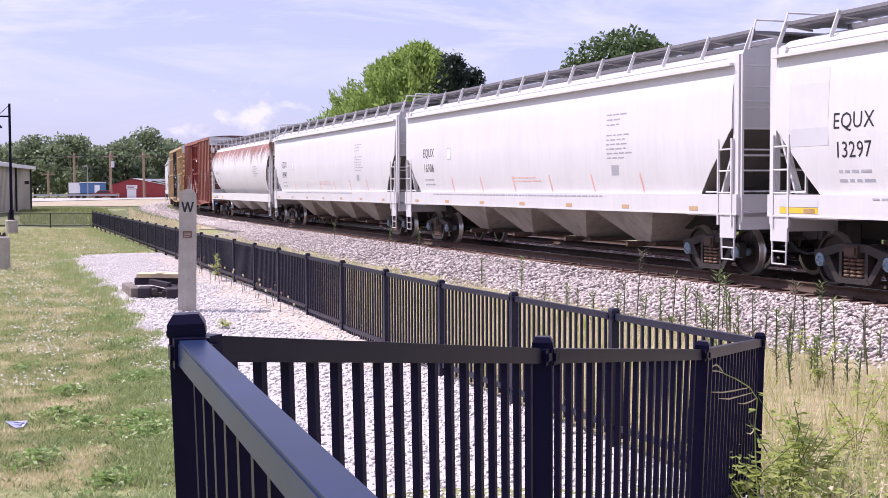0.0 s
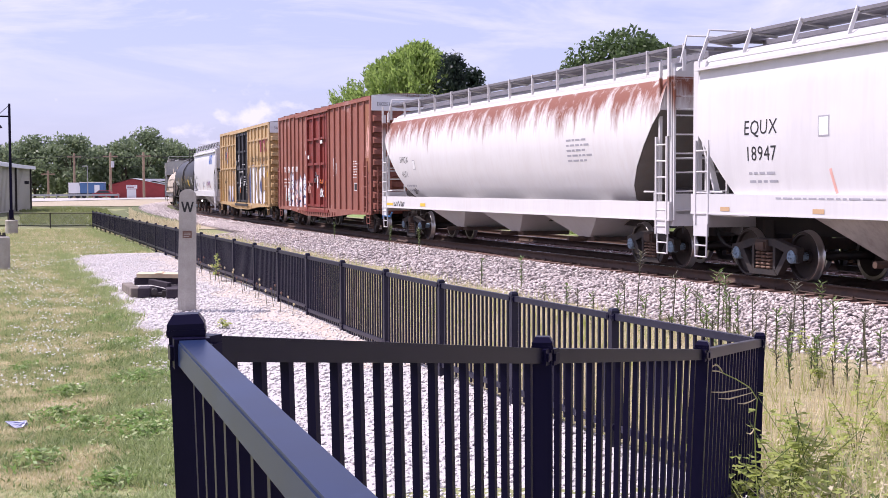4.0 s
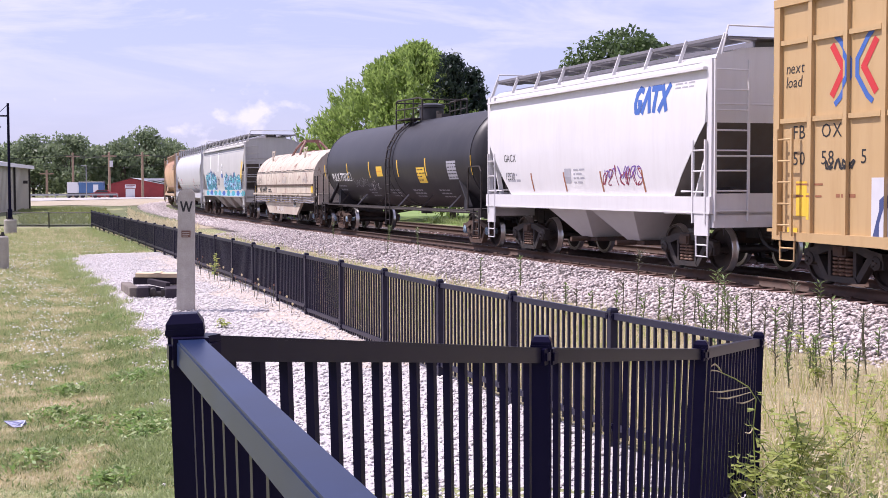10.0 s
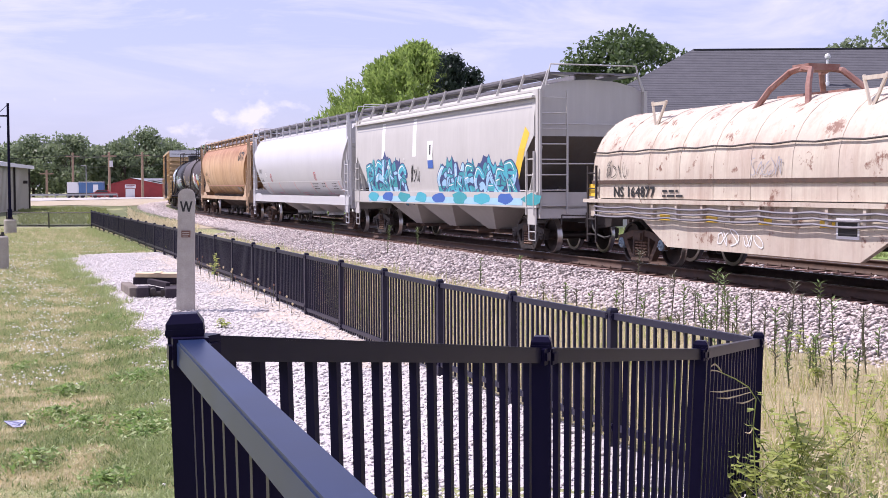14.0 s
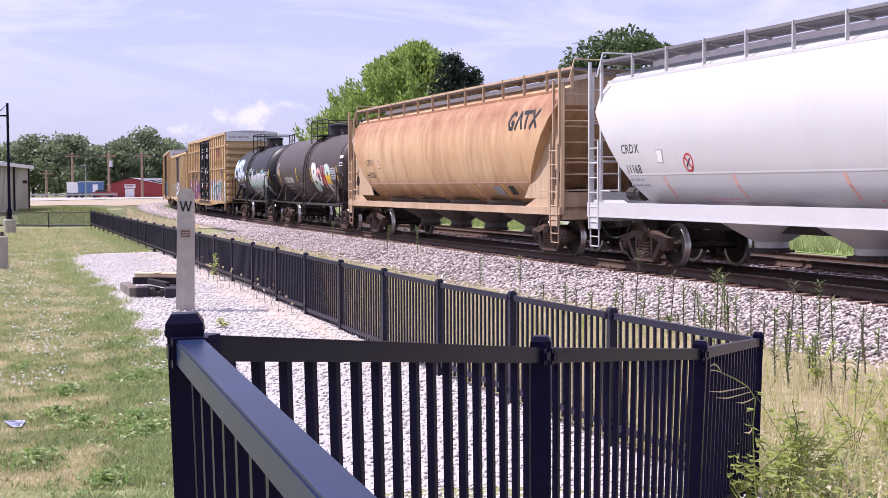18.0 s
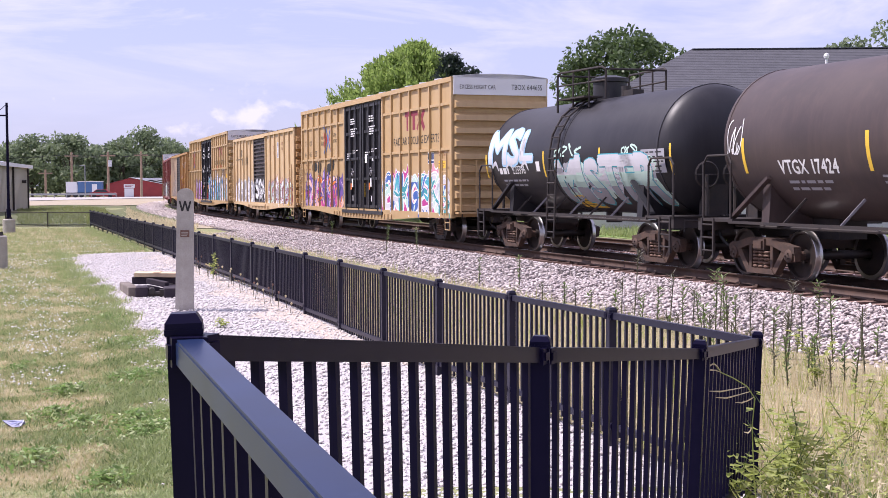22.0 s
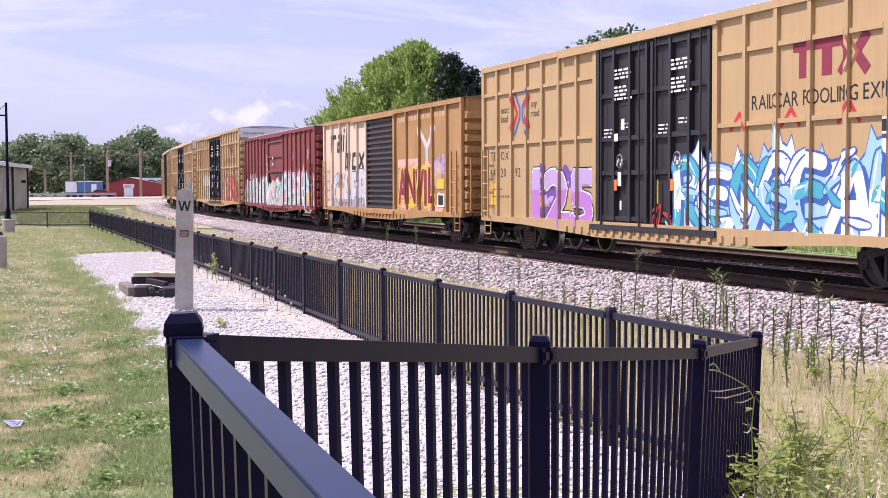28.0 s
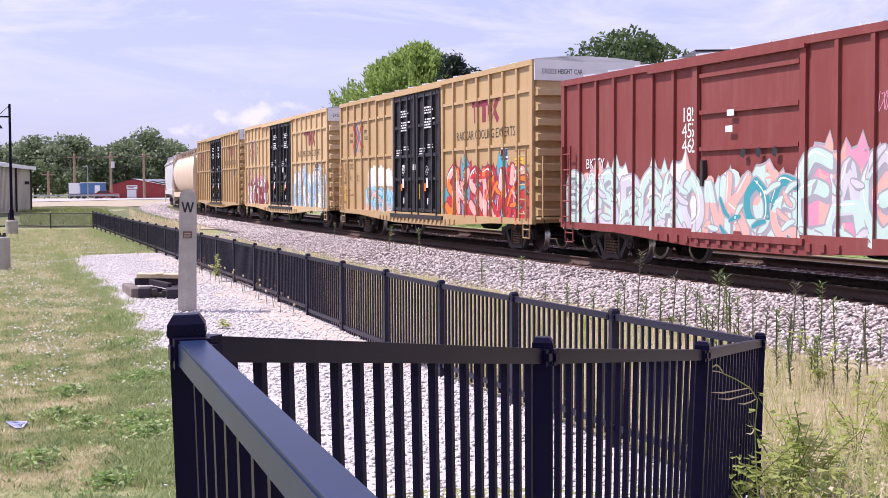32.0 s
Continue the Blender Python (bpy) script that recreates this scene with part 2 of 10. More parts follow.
M_BARNRED = mat("barn_red_siding", (0.30, 0.04, 0.04), 0.7, second=(0.2, 0.03, 0.03), grain=0.8, amount=0.6)
M_TIN = mat("galvanised_roof", (0.62, 0.62, 0.65), 0.4, 0.4, grain=1, amount=0.3)
M_BLUE = mat("blue_siding", (0.07, 0.16, 0.33), 0.6, grain=1, amount=0.4)
M_WHITE = mat("white_paint", (0.78, 0.78, 0.78), 0.5, grain=1.5, amount=0.15)
M_WOOD = mat("grey_timber", (0.22, 0.185, 0.16), 0.9, second=(0.11, 0.09, 0.08), grain=4, amount=0.8)
M_POLE = mat("tan_pole_timber", (0.34, 0.25, 0.17), 0.9, second=(0.24, 0.17, 0.12), grain=4, amount=0.8)
M_BURNT = mat("blackened_timber", (0.024, 0.017, 0.03), 0.85, second=(0.055, 0.04, 0.045), grain=5, amount=0.7, fine=0.4)
M_BOARD = mat("faded_board_paint", (0.74, 0.58, 0.36), 0.8, second=(0.5, 0.35, 0.25), grain=4, amount=0.7)
M_GLASS = mat("window_glass", (0.03, 0.04, 0.05), 0.08)
M_LETTER = mat("black_letter_paint", (0.02, 0.02, 0.022), 0.7)
M_PLAQUE = mat("bronze_plaque", (0.16, 0.08, 0.06), 0.5, 0.3)
M_LAWNMETAL = mat("galvanised_wire", (0.35, 0.36, 0.36), 0.45, 0.7)

# car paints
C_WHITE = mat("hopper_white_paint", (0.66, 0.65, 0.66), 0.42, second=(0.58, 0.565, 0.575), grain=0.7, amount=0.55, streaks=0.22, streak_color=(0.45, 0.42, 0.42), coat=0.1)
C_RUSTY = mat("rusted_white_paint", (0.69, 0.68, 0.68), 0.5, second=(0.61, 0.59, 0.585), grain=0.7, amount=0.5, streaks=0.2, streak_color=(0.5, 0.42, 0.36), top_rust=(3.15, 3.75, 3.98, (0.20, 0.055, 0.022), 0.97))
C_GREY = mat("hopper_grey_paint", (0.50, 0.49, 0.47), 0.5, second=(0.42, 0.41, 0.39), grain=0.6, amount=0.6, streaks=0.3, streak_color=(0.62, 0.61, 0.58))
C_SILVER = mat("pale_grey_paint", (0.59, 0.59, 0.61), 0.4, second=(0.51, 0.51, 0.53), grain=0.6, amount=0.5, streaks=0.15, streak_color=(0.45, 0.43, 0.42), coat=0.1)
# under the seam the shade of the inward curve is painted in
C_TAN = mat("faded_tan_paint", (0.55, 0.345, 0.18), 0.6, second=(0.62, 0.44, 0.27), grain=0.5, amount=0.85, streaks=0.85, streak_color=(0.30, 0.13, 0.06), stretch=(1.6, 1.6, 0.22), top_rust=(3.0, 4.0, 4.15, (0.28, 0.11, 0.06), 0.8), low_shade=(1.84, (0.33, 0.165, 0.075), 0.75))
C_TANEND = mat("dusty_tan_paint", (0.55, 0.40, 0.27), 0.7, second=(0.40, 0.28, 0.18), grain=1.0, amount=0.7, streaks=0.4)
C_BLACK = mat("tank_black_paint", (0.018, 0.017, 0.022), 0.46, spec=0.4, second=(0.032, 0.03, 0.034), grain=0.8, amount=0.7, streaks=0.3, streak_color=(0.05, 0.047, 0.05))
C_BROWN = mat("tank_brown_black_paint", (0.052, 0.038, 0.038), 0.5, spec=0.4, second=(0.085, 0.062, 0.058), grain=0.7, amount=0.7, streaks=0.35, streak_color=(0.12, 0.08, 0.07))
C_YELLOW = mat("railcar_yellow_paint", (0.50, 0.345, 0.175), 0.5, second=(0.47, 0.31, 0.14), grain=0.6, amount=0.6, streaks=0.3, streak_color=(0.33, 0.19, 0.07))
C_FADED = mat("sun_faded_yellow_paint", (0.58, 0.42, 0.23), 0.6, second=(0.62, 0.45, 0.26), grain=0.5, amount=0.8, streaks=0.35, streak_color=(0.35, 0.19, 0.08))
C_ORANGE = mat("weathered_orange_paint", (0.38, 0.20, 0.065), 0.65, second=(0.50, 0.31, 0.14), grain=0.6, amount=0.7, streaks=0.5, streak_color=(0.22, 0.085, 0.03))
C_CREAM = mat("bleached_cream_paint", (0.68, 0.52, 0.38), 0.7, second=(0.74, 0.62, 0.50), grain=0.6, amount=0.7, streaks=0.3, streak_color=(0.42, 0.24, 0.12))
C_MAROON = mat("maroon_paint", (0.20, 0.035, 0.03), 0.6, second=(0.24, 0.06, 0.055), grain=0.5, amount=0.6, streaks=0.3, streak_color=(0.30, 0.14, 0.12))
C_OXIDE = mat("oxide_red_paint", (0.275, 0.09, 0.06), 0.65, second=(0.295, 0.125, 0.095), grain=0.6, amount=0.7, streaks=0.65, streak_color=(0.14, 0.045, 0.03), patch=(0.36, 0.19, 0.16), patch_scale=0.7, patch_at=0.6)
C_DOORRED = mat("dark_red_door_paint", (0.23, 0.03, 0.022), 0.6, second=(0.17, 0.035, 0.03), grain=0.6, amount=0.6, streaks=0.4)
C_DOORBLACK = mat("black_door_paint", (0.022, 0.021, 0.026), 0.5, second=(0.04, 0.037, 0.042), grain=0.8, amount=0.6)
C_DOORGREY = mat("charcoal_door_paint", (0.05, 0.043, 0.046), 0.65, second=(0.075, 0.062, 0.06), grain=0.8, amount=0.6, streaks=0.45, streak_color=(0.13, 0.06, 0.04))
# shade below the sill is put into this tone, along with soil streaks
C_BAY = mat("shaded_soiled_bay_paint", (0.50, 0.46, 0.41), 0.75, second=(0.30, 0.26, 0.23), grain=1.0, amount=0.8, streaks=0.5, streak_color=(0.14, 0.10, 0.08))
C_ROOFDARK = mat("weathered_dark_roof", (0.16, 0.115, 0.10), 0.8, second=(0.26, 0.20, 0.17), grain=0.9, amount=0.7)
C_COIL = mat("rusting_white_hood_paint", (0.58, 0.525, 0.43), 0.65, second=(0.47, 0.38, 0.32), grain=0.8, amount=0.8, fine=0.15, streaks=0.6, streak_color=(0.30, 0.19, 0.14), stretch=(4.0, 4.0, 0.35), patch=(0.17, 0.07, 0.045), patch_scale=2.1, patch_at=0.585)
C_GALV = mat("galvanised_grating", (0.24, 0.23, 0.25), 0.55, 0.4, second=(0.17, 0.16, 0.18), grain=4, amount=0.6)
# dark base holds the shade of end openings and bays; streaks are grime
C_SLOPE = mat("shaded_grimy_slope_paint", (0.125, 0.108, 0.10), 0.75, second=(0.075, 0.062, 0.057), grain=1.2, amount=0.7, streaks=0.4)
C_UNDER = mat("grimy_underframe_paint", (0.026, 0.022, 0.023), 0.8, second=(0.05, 0.037, 0.032), grain=2, amount=0.7)
C_ROOFWHITE = mat("roof_white_paint", (0.78, 0.78, 0.80), 0.5, second=(0.62, 0.61, 0.62), grain=0.8, amount=0.5)

# flat paints for lettering and spray paint
INK = {}
for ink, rgb in (("white", (0.80, 0.80, 0.80)), ("black", (0.02, 0.02, 0.022)), ("red", (0.55, 0.035, 0.04)), ("blue", (0.05, 0.13, 0.42)),
                 ("yellow", (0.80, 0.52, 0.05)), ("orange", (0.75, 0.20, 0.03)), ("purple", (0.17, 0.08, 0.33)), ("pink", (0.72, 0.30, 0.42)),
                 ("teal", (0.04, 0.32, 0.36)), ("sky", (0.34, 0.58, 0.78)), ("mint", (0.52, 0.70, 0.62)), ("grey", (0.36, 0.36, 0.40)),
                 ("lilac", (0.50, 0.36, 0.62)), ("wine", (0.26, 0.03, 0.06)), ("salmon", (0.75, 0.42, 0.36)), ("brown", (0.30, 0.12, 0.06)),
                 ("navy", (0.05, 0.07, 0.19)), ("magenta", (0.50, 0.045, 0.26)), ("orchid", (0.47, 0.20, 0.55)), ("tan", (0.55, 0.36, 0.20)), ("pale", (0.60, 0.60, 0.64)), ("cyan", (0.06, 0.40, 0.50))):
    INK[ink] = mat("spray_" + ink, rgb, 0.6, grain=3, amount=0.25)
INKS = list(INK)
INK_MATS = [INK[k] for k in INKS]
INDEX = {k: i for i, k in enumerate(INKS)}

# ---------------------------------------------------------------- mesh helpers


class Geo:
    """Collects the vertices and faces of one mesh."""

    def __init__(self):
        self.v, self.f, self.m = [], [], []

    def add(self, verts, faces, m=0):
        o = len(self.v)
        self.v += [tuple(p) for p in verts]
        self.f += [tuple(i + o for i in f) for f in faces]
        self.m += [m] * len(faces)
        return self

    def box(self, x0, x1, y0, y1, z0, z1, m=0):
        v = [(x, y, z) for z in (z0, z1) for y in (y0, y1) for x in (x0, x1)]
        return self.add(v, [(0, 2, 3, 1), (4, 5, 7, 6), (0, 1, 5, 4), (2, 6, 7, 3), (0, 4, 6, 2), (1, 3, 7, 5)], m)

    def bar(self, p, q, r, n=6, m=0, r2=None):
        """A round bar from p to q."""
        p, q = Vector(p), Vector(q)
        d = (q - p).normalized()
        a = d.orthogonal().normalized()
        b = d.cross(a)
        r2 = r if r2 is None else r2
        v = []
        for c, k in ((p, r), (q, r2)):
            v += [c + (a * math.cos(2 * math.pi * i / n) + b * math.sin(2 * math.pi * i / n)) * k for i in range(n)]
        f = [(i, (i + 1) % n, n + (i + 1) % n, n + i) for i in range(n)]
        f += [tuple(range(n - 1, -1, -1)), tuple(range(n, 2 * n))]
        return self.add(v, f, m)

    def pipe(self, points, r, n=6, m=0):
        """One unbroken tube through the points."""
        pts = [Vector(p) for p in points]
        way = [(b - a).normalized() for a, b in zip(pts, pts[1:])]
        side = way[0].orthogonal().normalized()
        v = []
        for i, p in enumerate(pts):
            d = (way[max(i - 1, 0)] + way[min(i, len(way) - 1)]).normalized()
            if d.length < 0.5:
                d = way[min(i, len(way) - 1)]
            side = (side - d * side.dot(d))
            side = side.normalized() if side.length > 1e-4 else d.orthogonal().normalized()
            up = d.cross(side)
            v += [p + (side * math.cos(2 * math.pi * k / n) + up * math.sin(2 * math.pi * k / n)) * r for k in range(n)]
        f = [(j * n + k, j * n + (k + 1) % n, (j + 1) * n + (k + 1) % n, (j + 1) * n + k) for j in range(len(pts) - 1) for k in range(n)]
        f += [tuple(range(n - 1, -1, -1)), tuple(range((len(pts) - 1) * n, len(pts) * n))]
        return self.add(v, f, m)

    def beam(self, p, q, w, h, m=0, up=(0, 0, 1)):
        """A square beam from p to q, w wide and h high."""
        p, q = Vector(p), Vector(q)
        d = (q - p).normalized()
        s = d.cross(Vector(up))
        s = s.normalized() if s.length > 1e-4 else Vector((1, 0, 0))
        u = s.cross(d)
        v = [c + s * (w / 2 * i) + u * (h / 2 * j) for c in (p, q) for i, j in ((-1, -1), (1, -1), (1, 1), (-1, 1))]
        return self.add(v, [(0, 1, 5, 4), (1, 2, 6, 5), (2, 3, 7, 6), (3, 0, 4, 7), (3, 2, 1, 0), (4, 5, 6, 7)], m)

    def slab(self, poly, y0, y1, m=0):
        """An outline in x and z, extruded from y0 to y1."""
        n = len(poly)
        v = [(x, y0, z) for x, z in poly] + [(x, y1, z) for x, z in poly]
        f = [tuple(range(n)), tuple(range(2 * n - 1, n - 1, -1))] + [(i, n + i, n + (i + 1) % n, (i + 1) % n) for i in range(n)]
        return self.add(v, f, m)

    def lathe(self, profile, centre=(0, 0, 0), axis="y", n=24, m=0):
        """Turns (radius, along) round an axis through centre."""
        cx, cy, cz = centre
        v = []
        for r, a in profile:
            for i in range(n):
                c, s = r * math.cos(2 * math.pi * i / n), r * math.sin(2 * math.pi * i / n)
                v.append({"y": (cx + c, cy + a, cz + s), "x": (cx + a, cy + c, cz + s), "z": (cx + c, cy + s, cz + a)}[axis])
        f = [(k * n + i, k * n + (i + 1) % n, (k + 1) * n + (i + 1) % n, (k + 1) * n + i) for k in range(len(profile) - 1) for i in range(n)]
        return self.add(v, f, m)

    def mesh(self, name, mats, smooth=False):
        me = bpy.data.meshes.new(name)
        me.from_pydata(self.v, [], self.f)
        for m in mats if isinstance(mats, (list, tuple)) else [mats]:
            me.materials.append(m)
        me.polygons.foreach_set("material_index", self.m)
        b = bmesh.new()
        b.from_mesh(me)
        bmesh.ops.recalc_face_normals(b, faces=b.faces)
        b.to_mesh(me)
        b.free()
        if smooth:
            me.polygons.foreach_set("use_smooth", [True] * len(me.polygons))
            me.set_sharp_from_angle(angle=radians(38))
        me.update()
        return me


def part(name, geo, mats, parent=None, label="", smooth=False, at=None):
    """Links one mesh as ONE object, under a thing or a part."""
    me = geo if isinstance(geo, bpy.types.Mesh) else geo.mesh(name, mats, smooth)
    ob = new(name, me)
    if parent:
        ob.parent = parent
    if at is not None:
        ob.matrix_basis = at
    return tagged(ob, label) if label else ob


def quick(name, verts, faces, mats, smooth=False):
    """A mesh from arrays, for things with very many pieces."""
    me = bpy.data.meshes.new(name)
    verts, faces = np.asarray(verts, np.float32), np.asarray(faces, np.int32)
    k = faces.shape[1]
    me.vertices.add(len(verts))
    me.vertices.foreach_set("co", verts.ravel())
    me.loops.add(faces.size)
    me.loops.foreach_set("vertex_index", faces.ravel())
    me.polygons.add(len(faces))
    me.polygons.foreach_set("loop_start", np.arange(0, faces.size, k, dtype=np.int32))
    me.materials.append(mats)
    me.update(calc_edges=True)
    if smooth:
        me.polygons.foreach_set("use_smooth", [True] * len(faces))
    return me


rng = np.random.default_rng(7)

# ---------------------------------------------------------------- the line of the track
X0, Y0, TH0, K0, K1 = 10.868, 13.357, 1.91553, 2.395e-4, -1.957e-5
RAIL_Z = 0.184
S_GRID = np.arange(-420, 620, 0.5)
K_GRID = K0 + K1 * np.clip(S_GRID, -20, 150)
TH_GRID = np.concatenate([[0], np.cumsum((K_GRID[1:] + K_GRID[:-1]) / 2 * 0.5)])
TH_GRID += TH0 - np.interp(0, S_GRID, TH_GRID)
X_GRID = np.concatenate([[0], np.cumsum(np.cos((TH_GRID[1:] + TH_GRID[:-1]) / 2) * 0.5)])
Y_GRID = np.concatenate([[0], np.cumsum(np.sin((TH_GRID[1:] + TH_GRID[:-1]) / 2) * 0.5)])
X_GRID += X0 - np.interp(0, S_GRID, X_GRID)
Y_GRID += Y0 - np.interp(0, S_GRID, Y_GRID)


def track(s, side=0.0):
    """The point of the near track s metres up the line, side metres off towards the lawn, and the line's heading there."""
    th = float(np.interp(s, S_GRID, TH_GRID))
    return float(np.interp(s, S_GRID, X_GRID)) - math.sin(th) * side, float(np.interp(s, S_GRID, Y_GRID)) + math.cos(th) * side, th

# ---------------------------------------------------------------- ground, ballast, rails


def line_coords(x, y):
    """How far a place lies up the line and off towards the lawn, by the straight near end of the track."""
    dx, dy = x - X0, y - Y0
    return dx * math.cos(TH0) + dy * math.sin(TH0), -dx * math.sin(TH0) + dy * math.cos(TH0)


def from_line(s, u):
    return X0 + s * math.cos(TH0) - u * math.sin(TH0), Y0 + s * math.sin(TH0) + u * math.cos(TH0)


def off_track(x, y):
    """Distance off the near track's centre, towards the lawn, along the whole curve (arrays)."""
    g = slice(0, len(S_GRID), 8)
    d2 = (np.asarray(x)[..., None] - X_GRID[g]) ** 2 + (np.asarray(y)[..., None] - Y_GRID[g]) ** 2
    k = np.argmin(d2, -1)
    return -(np.asarray(x) - X_GRID[g][k]) * np.sin(TH_GRID[g][k]) + (np.asarray(y) - Y_GRID[g][k]) * np.cos(TH_GRID[g][k])


def ground_z(x, y, u=None):
    x, y = np.asarray(x, float), np.asarray(y, float)
    u = off_track(x, y) if u is None else u
    lawn = np.interp(y, [-50, 13, 22, 30, 52, 95], [0, 0, 0.16, 0.2, 0.25, 0.08])
    bank = np.clip(0.73 - 0.128 * (y - 2.2), 0, 0.95) * np.clip((y + 14) / 8, 0, 1)
    lawn = np.maximum(lawn, bank * np.clip((9 - np.abs(x)) / 5, 0, 1))
    side = np.clip((u - 6.5) / 3.6, 0, 1)
    far_side = np.interp(u, [-14, -8], [0.05, -0.1])
    return np.where(u > -2, lawn * side + (1 - side) * -0.1, far_side)


def sheet(name, xs, ys, fn, m):
    gx, gy = np.meshgrid(xs, ys)
    gz = fn(gx, gy)
    v = np.stack([gx, gy, gz], -1).reshape(-1, 3)
    i = np.arange(len(ys) - 1)[:, None] * len(xs) + np.arange(len(xs) - 1)[None, :]
    i = i.ravel()
    return quick(name, v, np.stack([i, i + 1, i + 1 + len(xs), i + len(xs)], -1), m, True)


near_x = np.concatenate([[-3000, -1500, -700, -300, -150, -90, -60], np.arange(-45, 30, 0.75), [32, 40, 55, 80, 150, 300, 700, 1500, 3000]])
near_y = np.concatenate([[-2000, -800, -300, -100, -40, -20], np.arange(-12, 60, 0.75), [62, 66, 72, 80, 90, 105, 130, 170, 240, 350, 600, 1200, 2500, 4500]])
tagged(new("ground", sheet("ground", near_x, near_y, ground_z, M_GRASS)), "sunburnt patchy mown lawn and open grass", kind="structure")


def ribbon(name, s0, s1, step, outline, m, label, kind="structure"):
    """A strip along the track with the cross-section outline: (side, z)."""
    v, n = [], len(outline)
    ss = np.arange(s0, s1 + step, step)
    for s in ss:
        for u, z in outline:
            x, y, _ = track(s, u)
            v.append((x, y, z))
    f = [(k * n + i, k * n + i + 1, (k + 1) * n + i + 1, (k + 1) * n + i) for k in range(len(ss) - 1) for i in range(n - 1)]
    ob = new(name, quick(name, v, f, m, True))
    return tagged(ob, label, kind=kind) if kind else ob


BED_TAIL = [(1.45, -0.05), (0, -0.06), (-1.5, -0.05), (-2.2, -0.06), (-2.9, -0.09), (-5.7, -0.09), (-6.3, -0.08), (-8.5, -0.16)]
ribbon("ballast_bed", -150, 42, 3, [(6.2, -0.14), (5.2, -0.06), (3.0, -0.02), (2.0, 0.02)] + BED_TAIL, M_BALLAST, "crushed-stone ballast bed under two tracks, darkened for shade")
ribbon("ballast_bed_far", 42, 330, 3, [(4.6, -0.12), (3.4, -0.03), (2.6, 0.0), (2.0, 0.02)] + BED_TAIL, M_BALLAST, "crushed-stone ballast bed under two tracks, darkened for shade")


def rail_profile(z):
    return [(-0.076, z - 0.18), (-0.076, z - 0.165), (-0.012, z - 0.15), (-0.009, z - 0.045), (-0.036, z - 0.035), (-0.036, z - 0.004), (-0.03, z),
            (0.03, z), (0.036, z - 0.004), (0.036, z - 0.035), (0.009, z - 0.045), (0.012, z - 0.15), (0.076, z - 0.165), (0.076, z - 0.18)]


for centre, z in ((0.0, RAIL_Z), (-4.3, RAIL_Z - 0.03)):
    for g in (0.7535, -0.7535):
        v, f, mi = [], [], []
        prof = rail_profile(z)
        n = len(prof)
        ss = np.concatenate([np.arange(-150, -20, 8), np.arange(-20, 130, 2), np.arange(130, 331, 5)])
        for s in ss:
            for u, zz in prof:
                x, y, _ = track(s, centre + g + u)
                v.append((x, y, zz))
        for k in range(len(ss) - 1):
            for i in range(n - 1):
                f.append((k * n + i, k * n + i + 1, (k + 1) * n + i + 1, (k + 1) * n + i))
                mi.append(1 if i == 6 else 0)
        me = quick("rail", v, f, M_RAIL)
        me.materials.append(M_RAILTOP)
        me.polygons.foreach_set("material_index", mi)
        tagged(new("rail", me), "brown rusted steel rail with a bright worn head", "rail", "rails of the two tracks")

tie = Geo().box(-0.115, 0.115, -1.3, 1.3, -0.11, 0.0).mesh("railway_tie", M_TIE)
plate = Geo().box(-0.09, 0.09, -0.15, 0.15, 0.0, 0.018).box(-0.05, -0.03, 0.085, 0.11, 0.018, 0.05).box(0.03, 0.05, -0.11, -0.085, 0.018, 0.05).mesh("tie_plate", M_RAIL)
for centre, s0, s1, z in ((0.0, -16, 100, RAIL_Z - 0.198), (-4.3, -16, 45, RAIL_Z - 0.228)):
    for k in range(int((s1 - s0) / 0.55)):
        s = s0 + k * 0.55
        x, y, th = track(s, centre + rng.uniform(-0.05, 0.05))
        ob = tagged(part("railway_tie", tie, None, at=pose(x, y, z, 0, 0, math.degrees(th) + rng.uniform(-1.2, 1.2))), "dark creosoted wooden railway tie set in ballast", "railway tie", "ties of the track")
        if s < 40:
            for g in (0.7535, -0.7535):
                part("tie_plate", plate, None, ob, at=pose(0, g, 0))


def scatter_stones(name, places, sizes, m, label):
    """Angular chips, twelve faces each, all in one mesh."""
    n = len(places)
    base = np.array([(0, 0, 1), (0.9, 0, 0.2), (0.25, 0.85, 0.25), (-0.75, 0.5, 0.15), (-0.7, -0.55, 0.2), (0.3, -0.85, 0.2), (0.1, 0.05, -0.7)])
    tri = np.array([(0, 1, 2), (0, 2, 3), (0, 3, 4), (0, 4, 5), (0, 5, 1), (6, 2, 1), (6, 3, 2), (6, 4, 3), (6, 5, 4), (6, 1, 5)])
    r = rng.uniform(0.65, 1.25, (n, 7, 1)) * base[None]
    a = rng.uniform(0, 2 * np.pi, n)
    ca, sa = np.cos(a)[:, None], np.sin(a)[:, None]
    tilt = rng.uniform(-0.6, 0.6, (n, 1))
    x, y, z = r[..., 0], r[..., 1] * rng.uniform(0.6, 1.0, (n, 1)), r[..., 2] * rng.uniform(0.45, 0.8, (n, 1))
    y, z = y * np.cos(tilt) - z * np.sin(tilt), y * np.sin(tilt) + z * np.cos(tilt)
    v = np.stack([x * ca - y * sa, x * sa + y * ca, z], -1) * sizes[:, None, None] + places[:, None, :]
    f = (np.arange(n)[:, None, None] * 7 + tri[None]).reshape(-1, 3)
    return tagged(new(name, quick(name, v.reshape(-1, 3), f, m)), label, kind="stuff")


